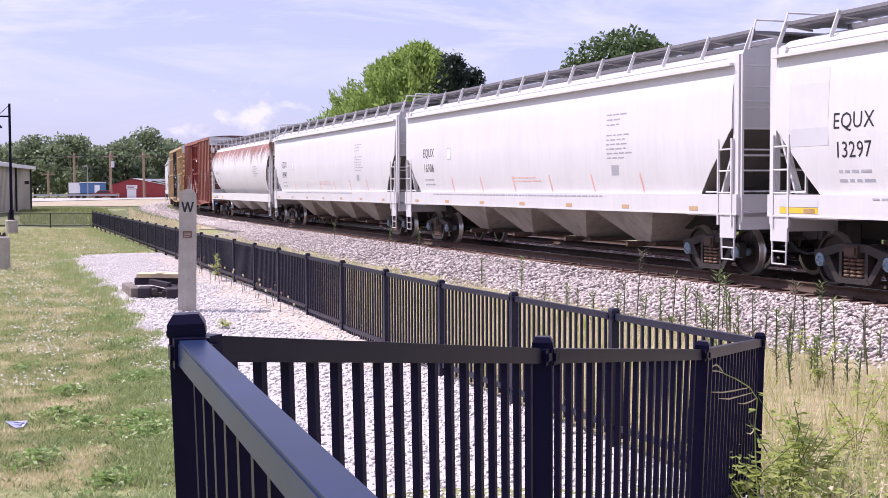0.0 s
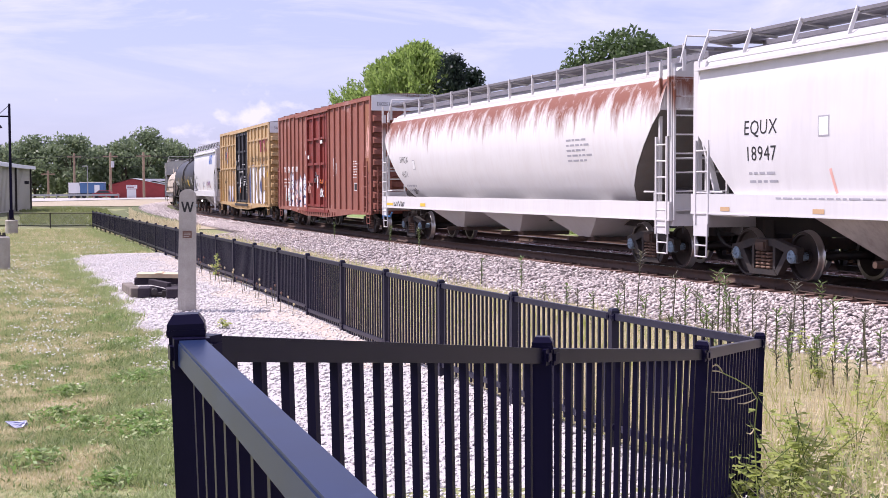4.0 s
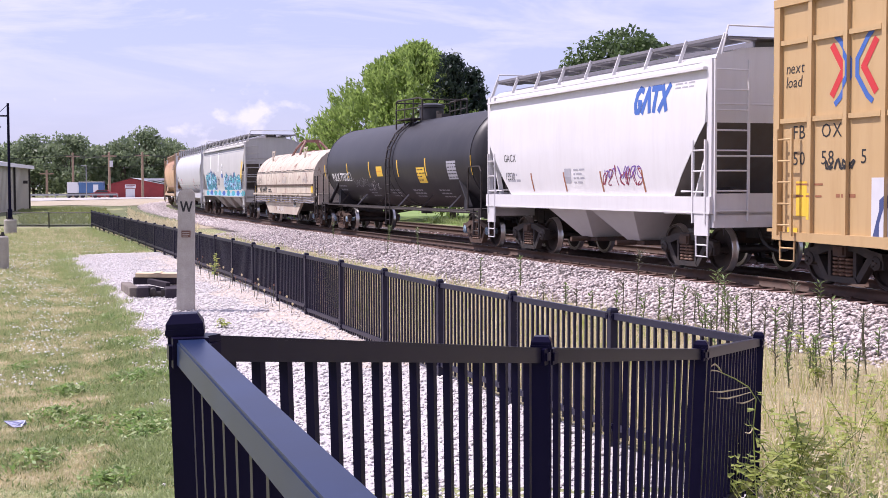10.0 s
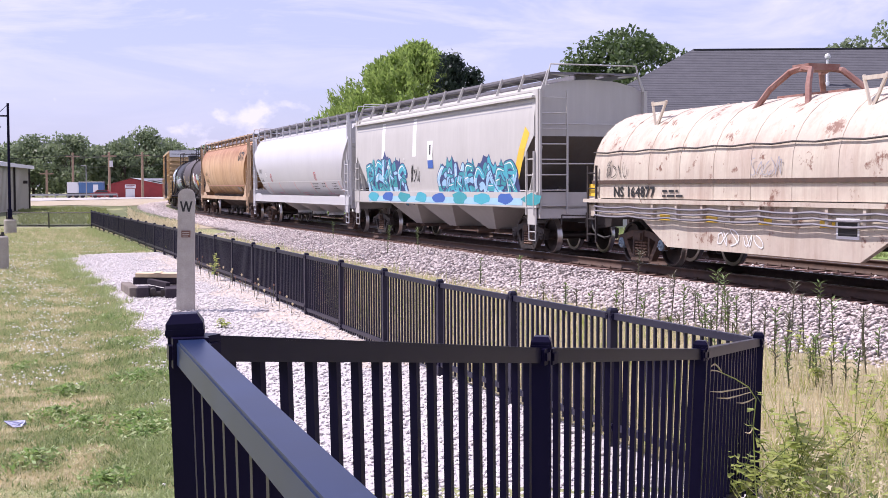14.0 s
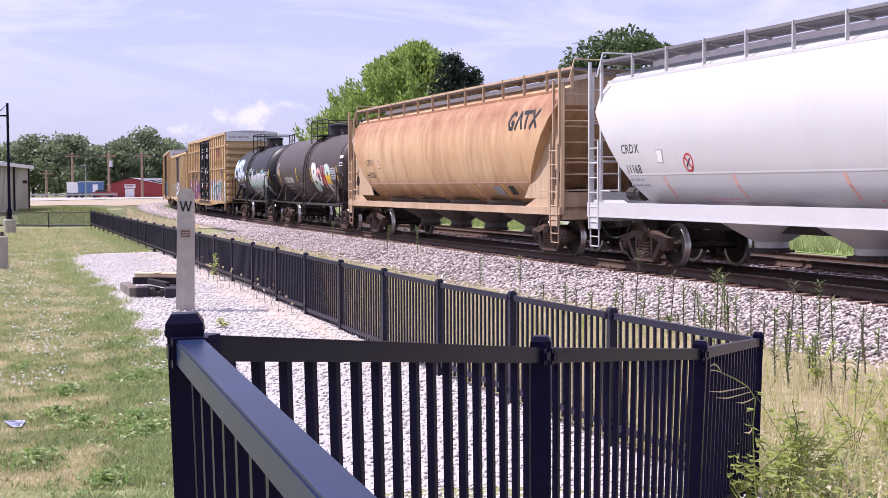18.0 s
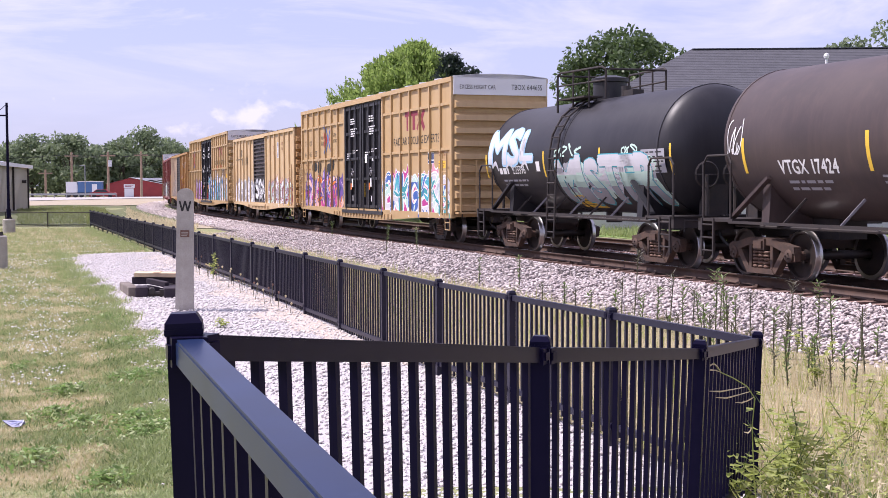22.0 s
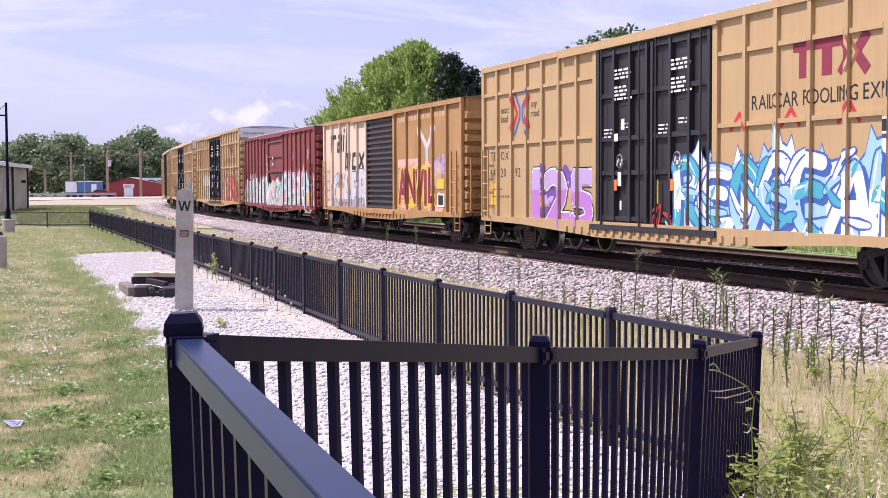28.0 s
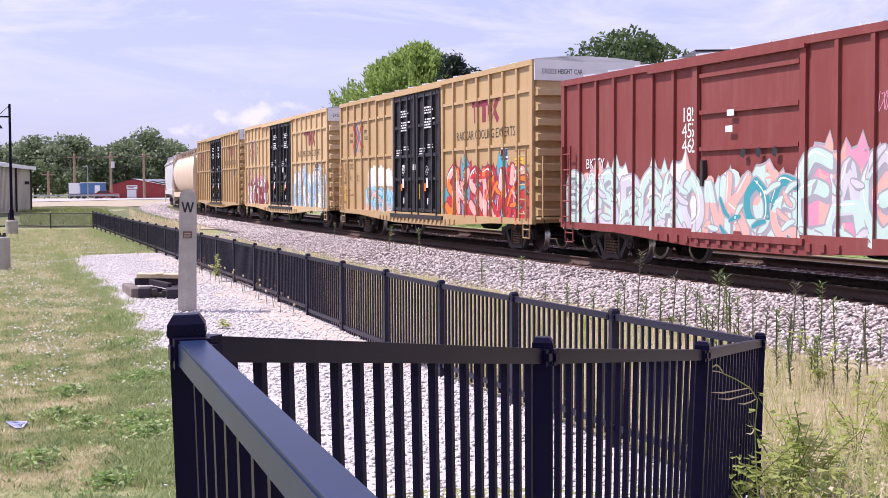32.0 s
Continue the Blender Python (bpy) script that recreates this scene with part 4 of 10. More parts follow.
def red_barn():
    ob = tagged(new("red_shed"), "low barn-red shed with a pale metal roof and a wide door", "shed")
    ob.matrix_basis = pose(-62.5, 240, 0.1, 0, 0, 4)
    L, W, H = 10.2, 9.0, 2.4
    part("wall", Geo().slab([(0, 0), (L, 0), (L, H), (L * 0.42, H + 1.15), (0, H)], 0, 0.2), M_BARNRED, ob)
    part("wall", Geo().box(L - .2, L, 0.2, W + 8, 0, H), M_BARNRED, ob)
    part("wall", Geo().box(0, .2, 0.2, W + 8, 0, H), M_BARNRED, ob)
    part("wing_wall", Geo().box(L, L + 8.2, 3.0, 3.2, 0, H + 0.75), M_BARNRED, ob)
    part("roof", Geo().add([(-.3, -.3, H), (L * .42, -.3, H + 1.25), (L + .3, -.3, H), (-.3, W + 8, H), (L * .42, W + 8, H + 1.25), (L + .3, W + 8, H)], [(0, 1, 4, 3), (1, 2, 5, 4)]), M_TIN, ob)
    part("wing_roof", Geo().box(L * 0.6, L + 8.4, 2.7, 12, H + 0.75, H + 1.15), M_TIN, ob)
    part("door", Geo().box(3.3, 5.0, -0.05, 0.0, 0, 1.6), M_WHITE, ob, "white roller door")
    part("sign", Geo().box(3.2, 5.2, -0.05, 0.0, 1.7, 2.4), M_WHITE, ob, "white board with faded bars of writing")
    part("sign_writing", Geo().box(3.4, 5.0, -0.06, -0.051, 2.15, 2.25).box(3.4, 4.6, -0.06, -0.051, 1.9, 2.0), INK["wine"], ob)


red_barn()


def trailer_box(name, label, x, y, l, w, h, m):
    ob = tagged(new(name), label, "trailer" if "trailer" in name else "vehicle")
    ob.matrix_basis = pose(x, y, 0.1, 0, 0, 6)
    part("body", Geo().box(0, l, 0, w, 0.9, h), m, ob)
    part("roof", Geo().box(-.05, l + .05, -.05, w + .05, h, h + 0.12), M_WHITE, ob)
    part("door", Geo().box(l * .6, l * .6 + 0.9, -0.04, 0, 1.0, h - .4), M_WHITE, ob)
    for k in (0.15, 0.85):
        part("wheel", Geo().bar((l * k, -0.05, 0.45), (l * k, 0.3, 0.45), 0.45, 14), M_RUBBER, ob)
    part("chassis", Geo().box(0, l, 0.2, w - .2, 0.6, 0.9), M_STEEL, ob)
    return ob


trailer_box("white_trailer", "white box trailer parked in the yard", -67.7, 232, 1.9, 1.9, 2.72, M_WHITE)
trailer_box("blue_trailer", "blue metal site trailer parked in the yard", -65.6, 232, 4.2, 2.3, 2.8, M_BLUE)


def car_small(x, y, m, label, turn=5):
    ob = tagged(new("parked_car"), label, "car", "cars parked in the yard")
    ob.matrix_basis = pose(x, y, 0.1, 0, 0, turn)
    part("body", Geo().slab([(0, .3), (4.4, .3), (4.45, .75), (4.2, .95), (3.3, 1.0), (2.8, 1.45), (1.2, 1.45), (.6, 1.0), (0.05, .9)], 0, 1.75), m, ob)
    part("windscreen", Geo().slab([(.8, 1.02), (3.1, 1.02), (2.72, 1.38), (1.28, 1.38)], -0.01, 1.76), M_GLASS, ob)
    for k in (0.85, 3.5):
        part("wheel", Geo().bar((k, -0.03, 0.33), (k, 0.2, 0.33), 0.33, 14), M_RUBBER, ob)


car_small(-60.0, 219, M_BARNRED, "dark red car parked in the yard")
car_small(-48.2, 232, INK["orange"], "orange and yellow machine-coloured car beside the red shed")
car_small(-82.0, 222, M_SIDING, "white car parked in the yard")


def utility_pole(x, y, h, transformer=False):
    ob = tagged(new("utility_pole"), "wooden utility pole with crossarm and insulators", "utility pole", "poles along the road")
    ob.matrix_basis = pose(x, y, 0.05, 0, 0, 12)
    part("pole", Geo().bar((0, 0, -0.5), (0, 0, h), 0.24, 8, r2=0.19), M_POLE, ob)
    part("crossarm", Geo().box(-1.25, 1.25, -0.25, -0.13, h - 0.8, h - 0.58), M_POLE, ob)
    for k in (-1.1, -0.5, 0.5, 1.1):
        part("insulator", Geo().bar((k, -0.19, h - 0.6), (k, -0.19, h - 0.4), 0.05), M_STEEL, ob)
    if transformer:
        part("transformer", Geo().bar((0.35, -0.2, h - 2.6), (0.35, -0.2, h - 1.5), 0.3, 12), M_TIN, ob)
    return ob


POLES = ((-58.5, 226, 8.1, True), (-54.1, 232, 8.3, False), (-68.9, 240, 8.4, False), (-73.8, 240, 5.2, False), (-32, 250, 7.5, False), (-110, 236, 7.5, False))
for p in POLES:
    utility_pole(*p)
for a, b in ((0, 1), (2, 0), (1, 4), (5, 2)):
    for off, drop in ((-1.1, .4), (1.1, .4), (-.5, .4), (0, 2.2)):
        pa, pb = Vector((POLES[a][0] + off, POLES[a][1], POLES[a][2] - drop)), Vector((POLES[b][0] + off, POLES[b][1], POLES[b][2] - drop))
        pts = [pa.lerp(pb, k / 8) - Vector((0, 0, 0.5 * (1 - (k / 4 - 1) ** 2))) for k in range(9)]
        tagged(part("overhead_cable", Geo().pipe(pts, 0.03, 4), M_RUBBER), "thin black overhead cable between poles", "cable", "cables along the road")
sl = tagged(new("street_lamp"), "slim grey street lamp with a short arm", "street lamp")
sl.matrix_basis = pose(-62.3, 225, 0.1)
part("pole", Geo().bar((0, 0, 0), (0, 0, 5.7), 0.1, 8, r2=0.07), M_LAWNMETAL, sl)
part("lamp_head", Geo().box(-0.9, 0.05, -0.12, 0.12, 5.6, 5.75), M_LAWNMETAL, sl)


def station_house():
    """The house behind the tracks, of which mostly the hipped roof shows."""
    ob = tagged(new("depot_building"), "white-sided depot building under a broad grey hipped shingle roof", "building")
    ob.matrix_basis = pose(4.45, 53.5, 0.0, 0, 0, -2)
    L, W, H, R = 36.0, 13.0, 4.3, 8.2
    part("wall", Geo().box(0.9, L - .9, 0.9, 1.15, 0, H), M_SIDING, ob)
    part("wall", Geo().box(0.9, L - .9, W - 1.15, W - .9, 0, H), M_SIDING, ob)
    part("wall", Geo().box(0.9, 1.15, 1.15, W - 1.15, 0, H), M_SIDING, ob)
    part("wall", Geo().box(L - 1.15, L - .9, 1.15, W - 1.15, 0, H), M_SIDING, ob)
    rid = 6.9
    rf = Geo().add([(0, 0, H), (L, 0, H), (L, W, H), (0, W, H), (rid, W / 2, R), (L - rid, W / 2, R), (0, 0, H + .12), (L, 0, H + .12), (L, W, H + .12), (0, W, H + .12)],
                   [(6, 7, 5, 4), (7, 8, 5), (8, 9, 4, 5), (9, 6, 4), (0, 1, 7, 6), (1, 2, 8, 7), (2, 3, 9, 8), (3, 0, 6, 9), (3, 2, 1, 0)])
    roof = part("roof", rf, M_SHINGLE, ob, "grey asphalt shingle roof")
    g = Geo()
    for k in range(1, 44):
        t = k / 44
        z = H + .12 + (R - H - .12) * t
        g.beam((rid * t, W / 2 * t - 0.005, z - 0.006), (L - rid * t, W / 2 * t - 0.005, z - 0.006), 0.012, 0.018)
        g.beam((rid * t - 0.005, W / 2 * t, z - 0.006), (rid * t - 0.005, W - W / 2 * t, z - 0.006), 0.012, 0.018)
    tagged(part("shingle_course", g, M_SHINGLE, roof), kind="stuff")
    part("ridge_cap", Geo().beam((rid, W / 2, R - .01), (L - rid, W / 2, R - .01), 0.3, 0.04), M_SHINGLE, roof)
    part("vent_pipe", Geo().bar((12.2, 3.2, 5.9), (12.2, 3.2, 7.45), 0.055, 10).lathe([(0.01, 0), (0.11, 0.02), (0.13, 0.1), (0.1, 0.2), (0.01, 0.24)], (12.2, 3.2, 7.4), "z", 12).bar((12.2, 3.2, 5.9), (12.2, 3.2, 6.4), 0.09, 10), M_WHITE, roof, "white roof vent with a round cowl")
    part("vent_pipe", Geo().bar((5.9, 4.6, 5.2), (5.9, 4.6, 5.75), 0.05), M_WHITE, roof)
    for k in range(6):
        w = part("window", Geo().box(3 + k * 3.8, 4.2 + k * 3.8, 0.86, 0.9, 1.0, 2.4), M_GLASS, ob)
        part("frame", Geo().box(2.9 + k * 3.8, 3.0 + k * 3.8, 0.84, 0.9, .9, 2.5).box(4.2 + k * 3.8, 4.3 + k * 3.8, 0.84, 0.9, .9, 2.5).box(3.0 + k * 3.8, 4.2 + k * 3.8, 0.84, 0.9, 2.4, 2.5).box(3.0 + k * 3.8, 4.2 + k * 3.8, 0.84, 0.9, .9, 1.0), M_WHITE, w)


station_house()

# ---------------------------------------------------------------- trees


def leaf_cloud(centres, radii, n, size, flat=0.75):
    """Many small leaf sprays, spread over the skin of overlapping clumps."""
    k = rng.integers(0, len(centres), n)
    d = rng.normal(0, 1, (n, 3))
    d /= np.linalg.norm(d, axis=1)[:, None]
    r = radii[k] * rng.uniform(0.55, 1.12, n) ** 0.5
    c = centres[k] + d * r[:, None] * np.array([1, 1, flat])
    a = rng.normal(0, 1, (n, 3))
    a /= np.linalg.norm(a, axis=1)[:, None]
    b = np.cross(a, d + rng.normal(0, 0.4, (n, 3)))
    b /= np.linalg.norm(b, axis=1)[:, None] + 1e-6
    s = size * rng.uniform(0.6, 1.4, (n, 1))
    v = np.stack([c - a * s, c + b * s * 0.5, c + a * s, c - b * s * 0.5], 1).reshape(-1, 3)
    return v, np.arange(4 * n).reshape(n, 4)


def tree(name, label, x, y, z, h, width, leaves, size, m, crown_from=0.25, clumps=34, trunk=0.3, group="", ragged=1.0):
    ob = tagged(new(name), label, "tree", group)
    ob.matrix_basis = pose(x, y, z, 0, 0, rng.uniform(0, 360))
    hc = h * (1 - crown_from)
    cs, rs = [], []
    for i in range(clumps):
        t = rng.uniform(0, 1)
        zz = h * crown_from + hc * (0.1 + 0.8 * t)
        prof = math.sin(math.pi * min(1, 0.18 + 0.78 * t)) ** 0.7
        a, q = rng.uniform(0, 2 * math.pi), math.sqrt(rng.uniform(0.05, 1))
        rad = width / 2 * prof * q * 0.8
        cs.append((rad * math.cos(a), rad * math.sin(a), zz))
        rs.append(width * rng.uniform(0.11, 0.19) * ragged)
    cs, rs = np.array(cs), np.array(rs)
    g = Geo()
    g.bar((0, 0, -0.3), (0, 0, h * crown_from), trunk, 8, r2=trunk * 0.75)
    g.bar((0, 0, h * crown_from), (0.1, 0.05, h * 0.75), trunk * 0.75, 8, r2=trunk * 0.2)
    for i in range(0, len(cs), 2):
        st = Vector((0, 0, h * (crown_from + 0.35 * rng.uniform(0, 1))))
        st.z = min(st.z, cs[i][2] - 0.05 * h)
        mid = st.lerp(Vector(cs[i]), 0.55) + Vector((0, 0, -0.02 * h))
        g.bar(st, mid, trunk * 0.3, 5, r2=trunk * 0.18)
        g.bar(mid, Vector(cs[i]), trunk * 0.18, 5, r2=trunk * 0.05)
    part("trunk", g, M_BARK, ob)
    v, f = leaf_cloud(cs, rs, leaves, size)
    part("crown", quick("crown", v, f, m), None, ob)
    return ob


def conifer(x, y, z, h, width, n=9000):
    ob = tagged(new("conifer"), "dark ragged conifer beside a bright green tree", "tree", "conifers behind the tracks")
    ob.matrix_basis = pose(x, y, z)
    g = Geo().bar((0, 0, 0), (0, 0, h), 0.2, 8, r2=0.03)
    nb = 110
    t = np.linspace(0.08, 0.99, nb) + rng.normal(0, 0.01, nb)
    az = np.arange(nb) * 2.4 + rng.normal(0, 0.3, nb)
    ln = np.clip(1.02 - t, 0.03, 1) ** 0.75 * width / 2 * rng.uniform(0.6, 1.12, nb)
    for i in range(0, nb, 2):
        g.bar((0, 0, t[i] * h), (ln[i] * math.cos(az[i]), ln[i] * math.sin(az[i]), t[i] * h + 0.35 * ln[i]), 0.035, 4, r2=0.012)
    part("trunk", g, M_BARK, ob)
    k = rng.integers(0, nb, n)
    q = rng.uniform(0.1, 1, n) ** 0.8
    w = 0.16 * (1.15 - q) * width / 4 + 0.05
    c = np.stack([q * ln[k] * np.cos(az[k]), q * ln[k] * np.sin(az[k]), t[k] * h + 0.45 * q ** 1.5 * ln[k]], -1) + rng.normal(0, 1, (n, 3)) * w[:, None]
    d = np.stack([np.cos(az[k]), np.sin(az[k]), np.full(n, 0.75)], -1) + rng.normal(0, 0.5, (n, 3))
    e = rng.normal(0, 1, (n, 3))
    s = 0.15 * rng.uniform(0.6, 1.3, (n, 1))
    v = np.stack([c - d * s * .6, c + e * s * .28, c + d * s * .8, c - e * s * .28], 1).reshape(-1, 3)
    part("crown", quick("crown", v, np.arange(4 * n).reshape(n, 4), M_NEEDLE), None, ob)


def plume_tree(x, y, z, h, width, lean, n):
    """A broad, pointed tree of upright feathery sprays."""
    ob = tagged(new("broadleaf_tree"), "large bright green feathery tree behind the tracks", "tree")
    ob.matrix_basis = pose(x, y, z)
    nb = 620
    t = rng.uniform(0.02, 1, nb) ** 0.85
    az = rng.uniform(0, 2 * np.pi, nb)
    rad = width / 2 * np.clip(1 - t ** 1.75, 0.02, 1) ** 0.8 * rng.uniform(0.55, 1.05, nb)
    tips = np.stack([lean * t + rad * np.cos(az), rad * np.sin(az), h * (0.06 + 0.92 * t)], -1)
    g = Geo().bar((0, 0, -0.2), (lean * 0.5, 0, h * 0.55), 0.32, 8, r2=0.16).bar((lean * 0.5, 0, h * 0.55), (lean, 0, h * 0.95), 0.16, 8, r2=0.03)
    for i in range(0, nb, 4):
        zz = max(0.3, tips[i][2] - 0.35 * rad[i] - 0.4)
        g.bar((lean * zz / h, 0, zz), tips[i], 0.05, 4, r2=0.012)
    part("trunk", g, M_BARK, ob)
    k = rng.integers(0, nb, n)
    up = np.stack([np.cos(az[k]) * 0.55, np.sin(az[k]) * 0.55, np.full(n, 1.0)], -1)
    q = rng.uniform(-1.0, 0.75, n)
    c = tips[k] + up * (q * 0.62)[:, None] + rng.normal(0, 1, (n, 3)) * (0.30 * (0.95 - q * 0.75))[:, None] * 0.75
    d = up + rng.normal(0, 0.55, (n, 3))
    e = rng.normal(0, 1, (n, 3))
    s = 0.12 * rng.uniform(0.6, 1.3, (n, 1))
    v = np.stack([c - d * s * .5, c + e * s * .35, c + d * s, c - e * s * .35], 1).reshape(-1, 3)
    part("crown", quick("crown", v, np.arange(4 * n).reshape(n, 4), M_LEAF), None, ob)


def px_place(x, d):
    """Place at depth d on the sight line that leaves the eye x to the side per metre."""
    return x * d, d


plume_tree(-3.3, 76, 0, 10.1, 14.6, 1.8, 62000)
conifer(0.55, 73.5, 0, 9.2, 6.6, 11000)
conifer(1.75, 74.5, 0, 8.4, 6.4, 9000)
tree("broadleaf_tree", "open-crowned dark green tree behind the depot roof", 9.5, 66, 0, 9.9, 11.5, 12000, 0.14, M_LEAFMID, 0.45, 90, 0.2, ragged=0.45)
tree("broadleaf_tree", "green treetop behind the depot roof", 21.8, 70, 0, 9.9, 5.5, 3500, 0.15, M_LEAFHAZE, 0.3, 18, 0.2)
tree("broadleaf_tree", "green treetop behind the depot roof", 24.4, 70, 0, 10.9, 6.5, 3500, 0.15, M_LEAFHAZE, 0.3, 18, 0.2)
FARTREES = ((-0.345, 255, 9.5, 13), (-0.318, 262, 12.6, 17), (-0.289, 258, 12.8, 16), (-0.262, 268, 11.5, 13), (-0.247, 262, 12.2, 13), (-0.231, 268, 14.2, 18), (-0.21, 275, 12.6, 15),
            (-0.275, 290, 12.6, 14), (-0.30, 285, 12.0, 15), (-0.195, 300, 11.0, 14), (-0.182, 310, 11.5, 16), (-0.168, 330, 12.0, 16), (-0.155, 320, 12.6, 13), (-0.136, 320, 11.5, 15),
            (-0.118, 318, 12.4, 14), (-0.10, 312, 13, 16), (-0.36, 240, 12.0, 16), (-0.38, 250, 12.0, 16), (-0.33, 285, 13.0, 15), (-0.225, 300, 13.5, 15), (-0.08, 310, 12, 16))
for i, (r, d, h, w) in enumerate(FARTREES):
    x, y = px_place(r, d)
    tree("roadside_tree", "dense dark green broadleaf tree in a distant row", x, y, 0, h, w, 4200, 0.42, M_LEAFHAZE, 0.06, 44, 0.35, "distant row of trees", 0.82)

# low pale barrier along the yard
bar_ob = tagged(new("guard_rail"), "low pale steel guard rail along the yard", "guard rail")
bar_ob.matrix_basis = pose(-70, 212, 0.1, 0, 0, 6)
part("beam", Geo().box(0, 16, -0.05, 0.05, 0.55, 0.85), M_LAWNMETAL, bar_ob)
for k in range(9):
    part("post", Geo().box(k * 2 - 0.06, k * 2 + 0.06, 0.05, 0.17, 0, 0.8), M_LAWNMETAL, bar_ob)

# ---------------------------------------------------------------- lettering and spray paint
CHARS = "ABCDEFGHIJKLMNOPQRSTUVWXYZabcdefghijklmnopqrstuvwxyz0123456789"
GLYPH = {}
_made = []
for ch in CHARS:
    cu = bpy.data.curves.new("glyph", "FONT")
    cu.body, cu.resolution_u = ch, 2
    _made.append((ch, new("glyph", cu)))
_dg = bpy.context.evaluated_depsgraph_get()
for ch, ob in _made:
    me = bpy.data.meshes.new_from_object(ob.evaluated_get(_dg))
    me.calc_loop_triangles()
    co = np.array([v.co[:2] for v in me.vertices])
    GLYPH[ch] = (co, [tuple(t.vertices) for t in me.loop_triangles], co[:, 0].min(), co[:, 0].max())
    cu = ob.data
    bpy.data.objects.remove(ob)
    bpy.data.curves.remove(cu)
    bpy.data.meshes.remove(me)


def clip(poly, axis, lo, hi):
    for sgn, lim in ((1, lo), (-1, -hi)):
        out = []
        for i in range(len(poly)):
            p, q = poly[i], poly[(i + 1) % len(poly)]
            a, b = sgn * p[axis] - lim, sgn * q[axis] - lim
            if a >= 0:
                out.append(p)
            if (a >= 0) != (b >= 0):
                t = a / (a - b)
                out.append((p[0] + (q[0] - p[0]) * t, p[1] + (q[1] - p[1]) * t))
        poly = out
        if len(poly) < 3:
            return []
    return poly


class Decal:
    """Paint laid over the camera side of a car: flat pieces that follow its ribs and curves. strips: (x0, x1, depth); rows: heights at which the side bends; depth(z) for the curve."""

    def __init__(self, strips=None, rows=None, depth=None):
        self.g, self.strips, self.rows, self.depth, self.layer = Geo(), strips or [(-99, 99, 0.0)], rows or [-99, 99], depth or (lambda z: 0.0), 0
        self.plates = []

    def piece(self, poly, ink, lift=0.004):
        m = INDEX[ink]
        # each piece lies a hair above the one before
        self.layer += 1
        lift += (self.layer % 16) * 3e-5
        xs, zs = [p[0] for p in poly], [p[1] for p in poly]
        for x0, x1, d in self.strips:
            if x1 < min(xs) or x0 > max(xs):
                continue
            a = clip(poly, 0, x0, x1)
            if not a:
                continue
            for z0, z1 in zip(self.rows, self.rows[1:]):
                if z1 < min(zs) or z0 > max(zs):
                    continue
                b = clip(a, 1, z0, z1)
                if len(b) >= 3:
                    self.g.add([(x, -(d + self.depth(z) + lift), z) for x, z in b], [tuple(range(len(b)))], m)

    def text(self, s, x, z, size, ink, gap=0.1, slant=0.0, wide=1.0, lift=0.004, bold=0.0):
        """Letters that start at x, with their feet at z."""
        cx = x
        for ch in s:
            if ch not in GLYPH:
                cx += size * 0.42 * wide
                continue
            co, tris, a, b = GLYPH[ch]
            k = size / 0.72
            if b - a < 0.3 and ch.isdigit():
                a, b = (a + b) / 2 - 0.19, (a + b) / 2 + 0.19
            for ox, oz in ((-bold, 0), (bold, 0), (0, -bold), (0, bold)) if bold else ((0, 0),):
                for t in tris:
                    self.piece([(cx + ox + (co[i][0] - a) * k * wide + slant * co[i][1] * k, z + oz + co[i][1] * k) for i in t], ink, lift)
            cx += (b - a) * k * wide + gap * size
        return cx

    def fit_text(self, s, x0, x1, z, size, ink, gap=0.1, bold=0.0, lift=0.004):
        """Letters spread from x0 to x1."""
        k, total = size / 0.72, 0.0
        for ch in s:
            total += (GLYPH[ch][3] - GLYPH[ch][2]) * k + gap * size if ch in GLYPH else size * 0.42
        return self.text(s, x0, z, size, ink, gap * (x1 - x0) / total, 0.0, (x1 - x0) / total, lift, bold)

    def slant_sign(self, x, z, w, h, ink):
        """An owner's sign as four slanting shapes: an open ring, a wedge, a tee and a cross."""
        u, wd, lean = w / 4.1, h * 0.24, h * 0.22

        def at(px, pz):
            return x + px * u + lean * pz, z + pz * h
        ring = [at(.85, .86), at(.5, .95), at(.2, .75), at(.12, .4), at(.3, .08), at(.62, .08), at(.78, .4), at(.5, .42)]
        for pts in (ring, [at(1.05, .03), at(1.5, .93), at(1.9, .03)], [at(1.9, .9), at(2.85, .9)], [at(2.4, .9), at(2.4, .03)], [at(3.0, .03), at(3.85, .95)], [at(3.05, .95), at(3.8, .03)]):
            for p, q in zip(pts, pts[1:]):
                self.stroke(p, q, wd, ink, 0.005)

    def bars(self, x, z, w, rows, ink, h=0.05, pitch=0.1, seed=0):
        """Lines of writing too small to read."""
        r = random.Random(seed)
        for i in range(rows):
            cx, zz = x, z - i * pitch
            while cx < x + w * r.uniform(0.7, 1.0):
                ww = r.uniform(0.08, 0.3)
                self.piece([(cx, zz), (cx + ww, zz), (cx + ww, zz + h), (cx, zz + h)], ink)
                cx += ww + 0.06

    def rect(self, x0, x1, z0, z1, ink, lift=0.004):
        if ink in ("yellow", "tan"):
            one = Decal(self.strips, self.rows, self.depth)
            one.piece([(x0, z0), (x1, z0), (x1, z1), (x0, z1)], ink, lift)
            self.plates.append(one)
            return
        self.piece([(x0, z0), (x1, z0), (x1, z1), (x0, z1)], ink, lift)

